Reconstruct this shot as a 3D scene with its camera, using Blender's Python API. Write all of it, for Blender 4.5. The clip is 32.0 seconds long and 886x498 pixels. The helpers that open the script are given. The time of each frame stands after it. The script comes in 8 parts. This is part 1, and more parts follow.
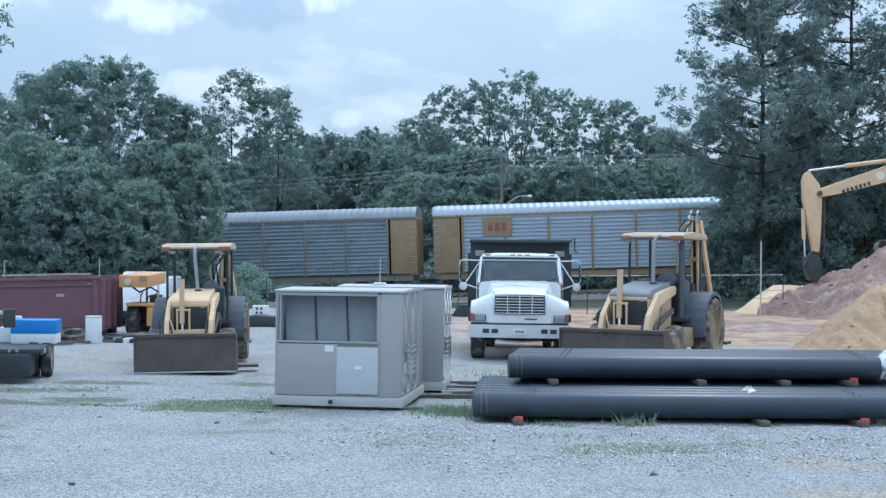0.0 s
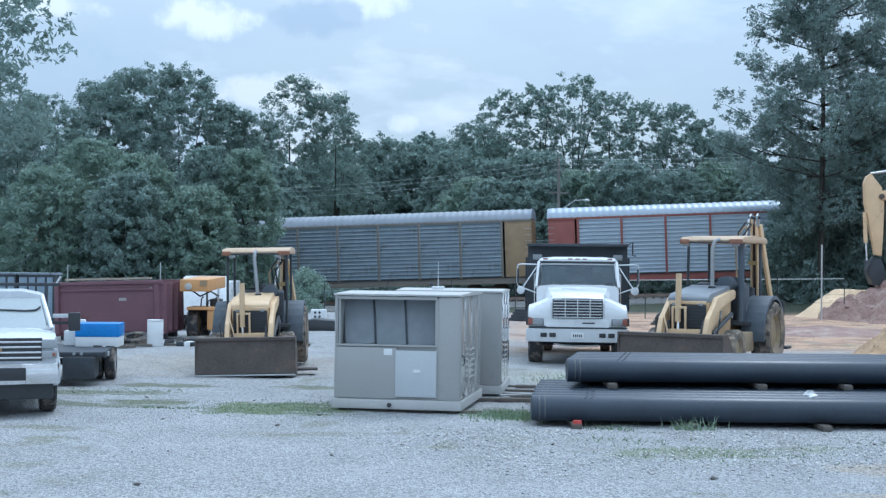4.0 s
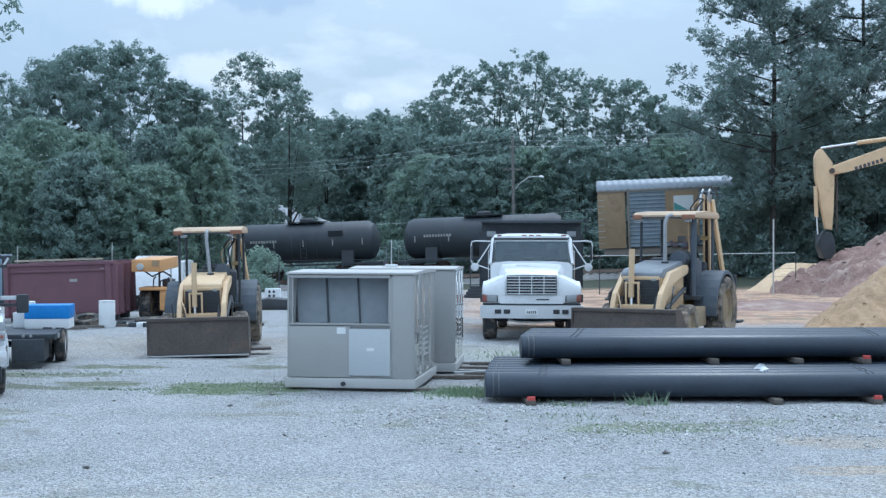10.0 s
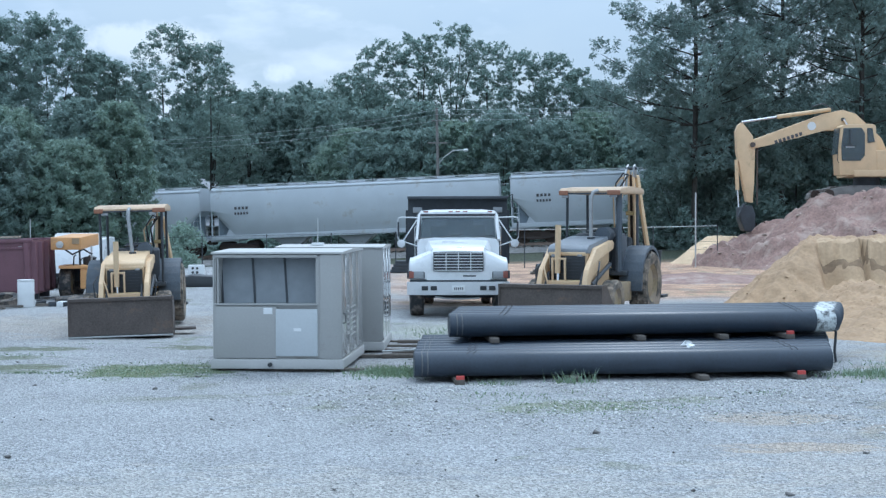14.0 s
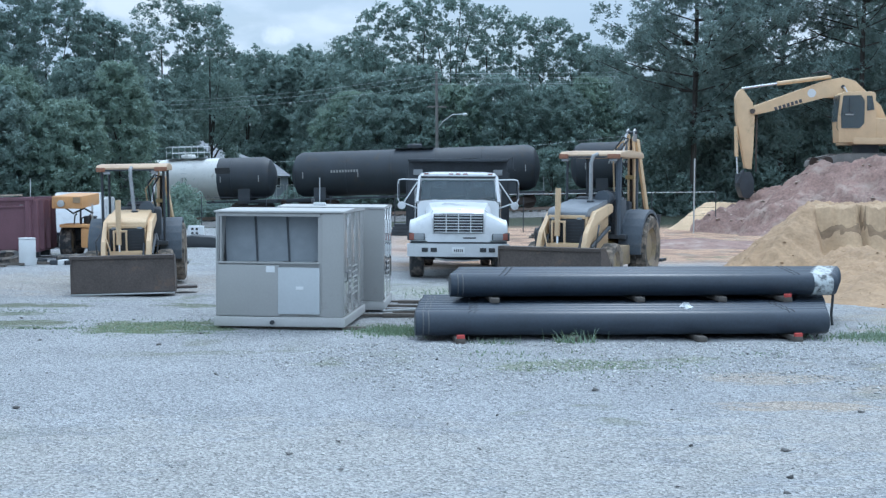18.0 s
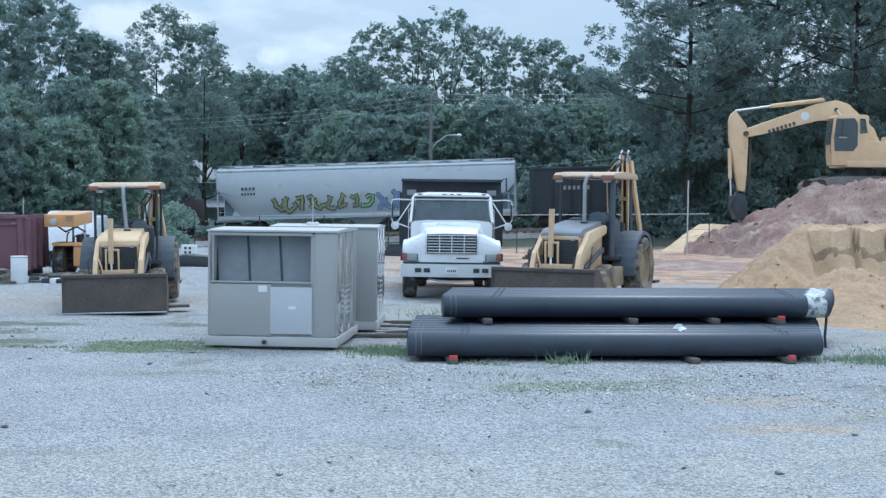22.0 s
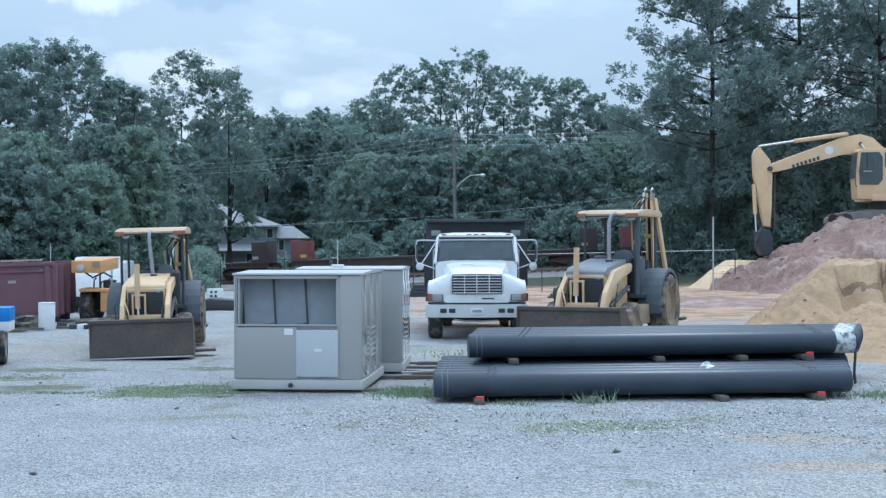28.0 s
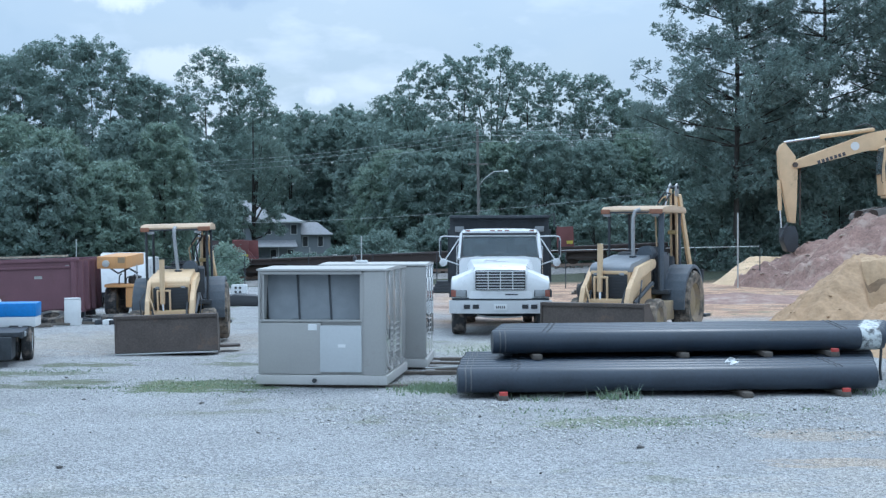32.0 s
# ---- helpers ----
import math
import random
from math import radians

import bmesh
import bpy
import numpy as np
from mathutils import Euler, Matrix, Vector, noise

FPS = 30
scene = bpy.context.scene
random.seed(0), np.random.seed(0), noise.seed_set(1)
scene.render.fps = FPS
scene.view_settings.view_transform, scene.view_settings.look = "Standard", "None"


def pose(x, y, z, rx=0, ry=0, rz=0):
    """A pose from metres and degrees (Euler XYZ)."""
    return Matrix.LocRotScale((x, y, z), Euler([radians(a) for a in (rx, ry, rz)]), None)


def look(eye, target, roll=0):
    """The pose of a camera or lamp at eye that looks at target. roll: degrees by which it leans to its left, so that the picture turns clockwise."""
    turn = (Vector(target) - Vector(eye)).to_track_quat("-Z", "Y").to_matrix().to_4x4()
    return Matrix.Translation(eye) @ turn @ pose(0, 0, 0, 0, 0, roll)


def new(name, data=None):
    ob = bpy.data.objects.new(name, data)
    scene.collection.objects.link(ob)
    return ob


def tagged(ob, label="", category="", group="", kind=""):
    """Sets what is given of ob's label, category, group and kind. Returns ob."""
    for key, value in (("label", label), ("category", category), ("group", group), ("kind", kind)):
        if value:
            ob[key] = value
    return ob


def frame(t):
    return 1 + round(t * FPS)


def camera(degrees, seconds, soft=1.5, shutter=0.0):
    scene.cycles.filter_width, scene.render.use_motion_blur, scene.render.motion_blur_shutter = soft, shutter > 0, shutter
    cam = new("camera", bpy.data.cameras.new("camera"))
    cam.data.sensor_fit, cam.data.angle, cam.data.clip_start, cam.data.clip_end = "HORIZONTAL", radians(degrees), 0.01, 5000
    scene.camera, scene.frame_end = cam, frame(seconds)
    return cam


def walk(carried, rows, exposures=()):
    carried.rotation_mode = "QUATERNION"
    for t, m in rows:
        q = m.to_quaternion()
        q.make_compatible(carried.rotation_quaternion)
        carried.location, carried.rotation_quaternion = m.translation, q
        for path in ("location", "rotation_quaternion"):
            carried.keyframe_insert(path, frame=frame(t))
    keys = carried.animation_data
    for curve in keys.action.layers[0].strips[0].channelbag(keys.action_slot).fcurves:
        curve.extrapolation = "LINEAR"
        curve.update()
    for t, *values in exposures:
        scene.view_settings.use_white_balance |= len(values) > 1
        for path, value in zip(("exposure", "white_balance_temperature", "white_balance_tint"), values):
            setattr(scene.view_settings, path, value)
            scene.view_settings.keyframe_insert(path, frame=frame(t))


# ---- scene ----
cam = camera(38.0, 32.0, soft=1.35)
EXPO, KELVIN, TINT = 0.5, 5250, 5
PATH = (
    (0, 0.016, -0.034, 2.372, 0.469, 2.395, 0.646), (0.5, 0.023, -0.053, 2.374, 0.583, 2.583, 0.777), (1, 0.013, -0.070, 2.372, 0.402, 2.978, 0.930),
    (1.5, 0.023, -0.082, 2.369, 0.405, 3.260, 0.888), (2, 0.023, -0.081, 2.363, 0.585, 2.996, 0.832), (2.5, 0.038, -0.069, 2.373, 0.365, 2.768, 0.639),
    (3, 0.002, -0.099, 2.351, 0.251, 3.968, 0.540), (3.5, -0.005, -0.107, 2.357, 0.641, 5.041, 0.551), (5.5, 0.019, -0.085, 2.367, 0.598, 3.946, 0.703),
    (6, 0.037, -0.051, 2.356, 0.088, 3.742, 0.609), (6.5, 0.027, -0.038, 2.361, -0.401, 3.486, 0.541), (7, 0.033, -0.058, 2.365, -0.456, 3.339, 0.442),
    (7.5, 0.037, -0.041, 2.358, -0.376, 3.232, 0.391), (8, 0.038, -0.029, 2.359, -0.471, 2.877, 0.525), (8.5, 0.039, -0.032, 2.366, -0.501, 2.976, 0.433),
    (9, 0.031, -0.054, 2.369, -0.406, 3.295, 0.100), (9.5, 0.039, -0.042, 2.366, -0.438, 3.281, -0.096), (10, 0.036, -0.033, 2.366, -0.355, 2.933, 0.067),
    (10.5, 0.035, -0.027, 2.367, -0.388, 2.592, 0.175), (11, 0.043, -0.009, 2.359, -0.774, 2.390, 0.006), (11.5, 0.025, -0.020, 2.372, -1.070, 2.353, -0.034),
    (12, 0.022, 0.004, 2.373, -1.089, 2.064, 0.045), (12.5, -0.008, -0.007, 2.391, -0.951, 0.992, -0.006), (13, 0.000, 0.000, 2.410, -1.082, 0.000, 0.000),
    (13.5, -0.017, 0.079, 2.448, -1.546, -0.607, 0.126), (14, -0.026, 0.098, 2.460, -1.581, -0.447, -0.205), (14.5, -0.033, 0.060, 2.443, -1.346, 1.091, -0.069),
    (16.5, -0.088, -0.014, 2.402, -0.856, 1.700, 0.404), (17, -0.084, -0.049, 2.390, -2.045, 0.556, 0.643), (17.5, -0.086, -0.040, 2.394, -2.890, -0.360, 0.464),
    (18, -0.091, -0.060, 2.392, -3.138, -0.566, 0.358), (18.5, -0.098, -0.053, 2.399, -3.294, -0.255, 0.449), (19, -0.107, -0.006, 2.390, -3.100, -0.507, 0.397),
    (19.5, -0.089, -0.029, 2.392, -3.040, -0.253, 0.100), (20, -0.075, -0.074, 2.391, -3.406, -0.119, 0.307), (20.5, -0.072, -0.062, 2.380, -3.460, -0.536, 0.785),
    (21, -0.073, -0.046, 2.382, -3.323, -1.026, 0.937), (21.5, -0.075, -0.041, 2.390, -2.861, -1.071, 0.800), (22, -0.082, -0.005, 2.384, -2.217, -0.841, 0.675),
    (22.5, -0.087, -0.014, 2.385, -1.905, -0.770, 0.767), (23, -0.092, 0.028, 2.393, -1.635, -0.622, 0.870), (23.5, -0.077, -0.008, 2.389, -1.615, -0.479, 0.920),
    (24, -0.071, -0.034, 2.383, -1.960, -0.465, 0.889), (24.5, -0.081, -0.032, 2.392, -2.083, -0.531, 0.604), (25, -0.071, -0.043, 2.391, -1.797, -0.221, 0.336),
    (25.5, -0.072, -0.019, 2.398, -1.346, 0.212, 0.104), (27.5, -0.080, -0.018, 2.384, -0.748, 0.514, -0.087), (28, -0.078, -0.017, 2.394, -0.438, 0.276, -0.213),
    (28.5, -0.073, 0.019, 2.389, -0.263, 0.284, -0.402), (29, -0.079, 0.009, 2.392, -0.322, 0.276, -0.418), (29.5, -0.086, 0.003, 2.387, -0.340, 0.513, -0.281),
    (30, -0.089, 0.001, 2.386, -0.270, 0.692, -0.223), (30.5, -0.093, 0.019, 2.389, -0.141, 0.845, -0.257), (31, -0.096, -0.021, 2.383, -0.393, 1.058, -0.112),
    (31.5, -0.096, 0.007, 2.386, -0.659, 1.284, -0.023), (32, -0.078, -0.031, 2.384, -0.594, 1.326, -0.195),
)
walk(cam, [(t, pose(x, y, z, 90 + up, 0, turn) @ pose(0, 0, 0, 0, 0, roll)) for t, x, y, z, up, turn, roll in PATH],
     ((0.0, EXPO, KELVIN, TINT), (32.0, EXPO, KELVIN, TINT)))

# ---- world and sun ----
SUN_EL, SUN_AZ = radians(64), radians(28)      # azimuth from +y towards +x
world = bpy.data.worlds.new("sky")
scene.world = world
world.use_nodes = True
wn, wl = world.node_tree.nodes, world.node_tree.links
wn.clear()
w_out = wn.new("ShaderNodeOutputWorld")
w_bg = wn.new("ShaderNodeBackground")
w_sky = wn.new("ShaderNodeTexSky")
w_sky.sky_type, w_sky.sun_disc = "NISHITA", False
w_sky.sun_elevation, w_sky.sun_rotation = SUN_EL, SUN_AZ
w_sky.air_density, w_sky.dust_density, w_sky.ozone_density = 1.0, 2.0, 1.5
w_tc = wn.new("ShaderNodeTexCoord")
w_map = wn.new("ShaderNodeMapping")
w_map.inputs["Scale"].default_value = (1.0, 1.0, 2.6)
w_map.inputs["Location"].default_value = (0.35, 0.1, 0.2)
w_noise = wn.new("ShaderNodeTexNoise")
w_noise.inputs["Scale"].default_value, w_noise.inputs["Detail"].default_value = 5.6, 8
w_noise.inputs["Roughness"].default_value = 0.52
w_ramp = wn.new("ShaderNodeValToRGB")
w_ramp.color_ramp.elements[0].position, w_ramp.color_ramp.elements[0].color = 0.5, (0, 0, 0, 1)
w_ramp.color_ramp.elements[1].position, w_ramp.color_ramp.elements[1].color = 0.6, (1, 1, 1, 1)
w_mix = wn.new("ShaderNodeMixRGB")
w_mix.inputs["Color2"].default_value = (5.9, 6.05, 6.2, 1)
w_haze = wn.new("ShaderNodeMixRGB")
w_haze.inputs["Fac"].default_value = 0.85
w_haze.inputs["Color2"].default_value = (4.28, 4.58, 4.68, 1)
w_bg.inputs["Strength"].default_value = 0.106
wl.new(w_tc.outputs["Generated"], w_map.inputs["Vector"])
wl.new(w_map.outputs["Vector"], w_noise.inputs["Vector"])
wl.new(w_noise.outputs["Fac"], w_ramp.inputs["Fac"])
wl.new(w_ramp.outputs["Color"], w_mix.inputs["Fac"])
wl.new(w_sky.outputs["Color"], w_haze.inputs["Color1"])
wl.new(w_haze.outputs["Color"], w_mix.inputs["Color1"])
w_grey = wn.new("ShaderNodeTexNoise")
w_grey.inputs["Scale"].default_value, w_grey.inputs["Detail"].default_value = 3.1, 5
w_soft = wn.new("ShaderNodeValToRGB")
w_soft.color_ramp.elements[0].position, w_soft.color_ramp.elements[0].color = 0.46, (0, 0, 0, 1)
w_soft.color_ramp.elements[1].position, w_soft.color_ramp.elements[1].color = 0.66, (0.75, 0.75, 0.75, 1)
w_under = wn.new("ShaderNodeMixRGB")
w_under.inputs["Color2"].default_value = (3.6, 4.2, 4.8, 1)
wl.new(w_map.outputs["Vector"], w_grey.inputs["Vector"])
wl.new(w_grey.outputs["Fac"], w_soft.inputs["Fac"])
wl.new(w_soft.outputs["Color"], w_under.inputs["Fac"])
wl.new(w_mix.outputs["Color"], w_under.inputs["Color1"])


def cloud(under, colour, most, x, z, rx, rz, ragged=0.8):
    """A cloud low in the north: its middle and half sizes as slopes from straight ahead, its edge torn by noise."""
    def calc(op, p, q):
        k = wn.new("ShaderNodeMath")
        k.operation = op
        for i, v in enumerate((p, q)):
            if isinstance(v, (int, float)):
                k.inputs[i].default_value = v
            else:
                wl.new(v, k.inputs[i])
        return k.outputs[0]
    away = calc("ADD", calc("POWER", calc("ABSOLUTE", calc("DIVIDE", calc("SUBTRACT", w_dir.outputs[0], x), rx), 0.0), 2.0), calc("POWER", calc("ABSOLUTE", calc("DIVIDE", calc("SUBTRACT", w_dir.outputs[2], z), rz), 0.0), 2.0))
    torn = calc("ADD", away, calc("MULTIPLY", calc("SUBTRACT", w_tear.outputs["Fac"], 0.5), 5.0 * ragged))
    span = wn.new("ShaderNodeMapRange")
    span.interpolation_type = "SMOOTHSTEP"
    for k, v in (("From Min", 1.25), ("From Max", 0.2), ("To Max", most)):
        span.inputs[k].default_value = v
    wl.new(torn, span.inputs["Value"])
    ahead = calc("MULTIPLY", span.outputs[0], calc("GREATER_THAN", w_dir.outputs[1], 0.0))
    mix = wn.new("ShaderNodeMixRGB")
    wl.new(ahead, mix.inputs["Fac"])
    wl.new(under, mix.inputs["Color1"])
    mix.inputs["Color2"].default_value = (*colour, 1)
    return mix.outputs["Color"]


w_dir = wn.new("ShaderNodeSeparateXYZ")
wl.new(w_tc.outputs["Generated"], w_dir.inputs[0])
w_tear = wn.new("ShaderNodeTexNoise")
w_tear.inputs["Scale"].default_value, w_tear.inputs["Detail"].default_value, w_tear.inputs["Roughness"].default_value = 26.0, 6, 0.6
wl.new(w_tc.outputs["Generated"], w_tear.inputs["Vector"])
w_top = w_under.outputs["Color"]
for colour, most, x, z, rx, rz in (((3.5, 4.1, 4.6), 0.6, -0.40, 0.16, 0.07, 0.03), ((6.5, 6.5, 6.4), 0.8, -0.262, 0.183, 0.035, 0.016), ((6.4, 6.4, 6.3), 0.7, -0.375, 0.185, 0.04, 0.012),
                                   ((6.3, 6.3, 6.2), 0.7, -0.205, 0.128, 0.05, 0.016), ((6.8, 6.8, 6.8), 0.6, -0.117, 0.108, 0.012, 0.009), ((6.8, 6.8, 6.8), 0.6, -0.145, 0.198, 0.03, 0.014),
                                   ((3.3, 3.85, 4.5), 0.85, -0.178, 0.187, 0.034, 0.017)):
    w_top = cloud(w_top, colour, most, x, z, rx, rz)
# an overcast sky grows brighter from the horizon to the zenith
w_rise = wn.new("ShaderNodeMapRange")
for k, v in (("From Min", 0.12), ("From Max", 1.0), ("To Min", 1.0), ("To Max", 2.3)):
    w_rise.inputs[k].default_value = v
wl.new(w_dir.outputs[2], w_rise.inputs["Value"])
w_scale = wn.new("ShaderNodeMixRGB")
w_scale.blend_type, w_scale.inputs["Fac"].default_value = "MULTIPLY", 1.0
wl.new(w_top, w_scale.inputs["Color1"])
wl.new(w_rise.outputs[0], w_scale.inputs["Color2"])
wl.new(w_scale.outputs["Color"], w_bg.inputs["Color"])
wl.new(w_bg.outputs["Background"], w_out.inputs["Surface"])
sun = new("sun", bpy.data.lights.new("sun", "SUN"))
sun.data.energy, sun.data.angle, sun.data.color = 0.9, radians(25), (1.0, 0.96, 0.9)
sun.matrix_world = look((0, 0, 0), (-math.sin(SUN_AZ) * math.cos(SUN_EL), -math.cos(SUN_AZ) * math.cos(SUN_EL), -math.sin(SUN_EL)))


# ---- materials ----
def mat(name, col, rough=0.6, metal=0.0, var=0.25, scale=2.5, bump=0.15, bscale=30.0, dirt=None, amount=0.0, dscale=1.2,
        coat=0.0, pieces=0.0, island=0.0):
    """A surface with mottled colour at two scales, fine relief and, where dirt is given, stains of that colour."""
    m = bpy.data.materials.new(name)
    m.use_nodes = True
    n, l = m.node_tree.nodes, m.node_tree.links
    b = n["Principled BSDF"]
    tc = n.new("ShaderNodeTexCoord")
    big, fine = n.new("ShaderNodeTexNoise"), n.new("ShaderNodeTexNoise")
    big.inputs["Scale"].default_value, big.inputs["Detail"].default_value = scale, 5
    fine.inputs["Scale"].default_value, fine.inputs["Detail"].default_value = bscale, 3
    l.new(tc.outputs["Object"], big.inputs["Vector"])
    l.new(tc.outputs["Object"], fine.inputs["Vector"])
    add = n.new("ShaderNodeMath")
    add.operation = "ADD"
    l.new(big.outputs["Fac"], add.inputs[0])
    l.new(fine.outputs["Fac"], add.inputs[1])
    span = n.new("ShaderNodeMapRange")
    span.inputs["From Min"].default_value, span.inputs["From Max"].default_value = 0.6, 1.4
    span.inputs["To Min"].default_value, span.inputs["To Max"].default_value = 1 - var, 1 + var
    l.new(add.outputs[0], span.inputs["Value"])
    grain = n.new("ShaderNodeMixRGB")
    grain.blend_type, grain.inputs["Fac"].default_value = "MULTIPLY", 1.0
    grain.inputs["Color1"].default_value = (*col, 1)
    l.new(span.outputs[0], grain.inputs["Color2"])
    top = grain.outputs["Color"]
    for on, source in ((pieces, "ShaderNodeObjectInfo"), (island, "ShaderNodeNewGeometry")):
        if on:
            src = n.new(source)
            r2 = n.new("ShaderNodeMapRange")
            r2.inputs["To Min"].default_value, r2.inputs["To Max"].default_value = 1 - on, 1 + on
            l.new(src.outputs["Random" if pieces and source == "ShaderNodeObjectInfo" else "Random Per Island"], r2.inputs["Value"])
            mul = n.new("ShaderNodeMixRGB")
            mul.blend_type, mul.inputs["Fac"].default_value = "MULTIPLY", 1.0
            l.new(top, mul.inputs["Color1"])
            l.new(r2.outputs[0], mul.inputs["Color2"])
            top = mul.outputs["Color"]
    if dirt:
        stain = n.new("ShaderNodeTexNoise")
        stain.inputs["Scale"].default_value, stain.inputs["Detail"].default_value = dscale, 8
        stain.inputs["Roughness"].default_value = 0.7
        l.new(tc.outputs["Object"], stain.inputs["Vector"])
        edge = n.new("ShaderNodeMapRange")
        edge.inputs["From Min"].default_value, edge.inputs["From Max"].default_value = 0.62 - amount * 0.3, 0.78 - amount * 0.3
        l.new(stain.outputs["Fac"], edge.inputs["Value"])
        mix = n.new("ShaderNodeMixRGB")
        mix.inputs["Color2"].default_value = (*dirt, 1)
        l.new(edge.outputs[0], mix.inputs["Fac"])
        l.new(top, mix.inputs["Color1"])
        top = mix.outputs["Color"]
    l.new(top, b.inputs["Base Color"])
    rr = n.new("ShaderNodeMapRange")
    rr.inputs["To Min"].default_value, rr.inputs["To Max"].default_value = max(rough - 0.12, 0.02), min(rough + 0.12, 1)
    l.new(big.outputs["Fac"], rr.inputs["Value"])
    l.new(rr.outputs[0], b.inputs["Roughness"])
    b.inputs["Metallic"].default_value, b.inputs["Coat Weight"].default_value = metal, coat
    if bump:
        bp = n.new("ShaderNodeBump")
        bp.inputs["Strength"].default_value, bp.inputs["Distance"].default_value = bump, 0.02
        l.new(fine.outputs["Fac"], bp.inputs["Height"])
        l.new(bp.outputs["Normal"], b.inputs["Normal"])
    return m


def glass(name, col, rough=0.06):
    m = bpy.data.materials.new(name)
    m.use_nodes = True
    b = m.node_tree.nodes["Principled BSDF"]
    b.inputs["Base Color"].default_value, b.inputs["Roughness"].default_value = (*col, 1), rough
    b.inputs["Transmission Weight"].default_value, b.inputs["IOR"].default_value = 0.7, 1.3
    return m


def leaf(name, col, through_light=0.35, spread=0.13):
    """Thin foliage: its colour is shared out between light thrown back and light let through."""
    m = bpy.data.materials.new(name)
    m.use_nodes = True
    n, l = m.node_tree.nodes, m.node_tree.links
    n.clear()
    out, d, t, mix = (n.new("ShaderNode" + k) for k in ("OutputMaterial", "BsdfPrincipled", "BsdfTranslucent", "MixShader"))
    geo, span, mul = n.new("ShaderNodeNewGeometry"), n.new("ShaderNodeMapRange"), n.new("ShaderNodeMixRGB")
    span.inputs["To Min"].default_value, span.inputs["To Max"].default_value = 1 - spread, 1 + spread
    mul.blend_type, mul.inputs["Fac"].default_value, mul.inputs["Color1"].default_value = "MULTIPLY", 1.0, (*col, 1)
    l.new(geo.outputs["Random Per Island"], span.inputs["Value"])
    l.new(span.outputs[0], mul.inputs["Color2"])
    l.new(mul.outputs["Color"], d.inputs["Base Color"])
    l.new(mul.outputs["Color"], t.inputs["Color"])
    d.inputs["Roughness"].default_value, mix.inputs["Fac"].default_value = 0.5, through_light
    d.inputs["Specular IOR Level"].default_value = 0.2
    # sheen painted on to lighten the leaves in place of the pale haze
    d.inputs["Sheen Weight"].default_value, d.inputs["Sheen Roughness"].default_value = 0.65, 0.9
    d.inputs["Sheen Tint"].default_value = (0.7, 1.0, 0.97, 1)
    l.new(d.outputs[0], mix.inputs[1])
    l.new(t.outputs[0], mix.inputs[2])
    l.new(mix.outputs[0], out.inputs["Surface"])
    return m


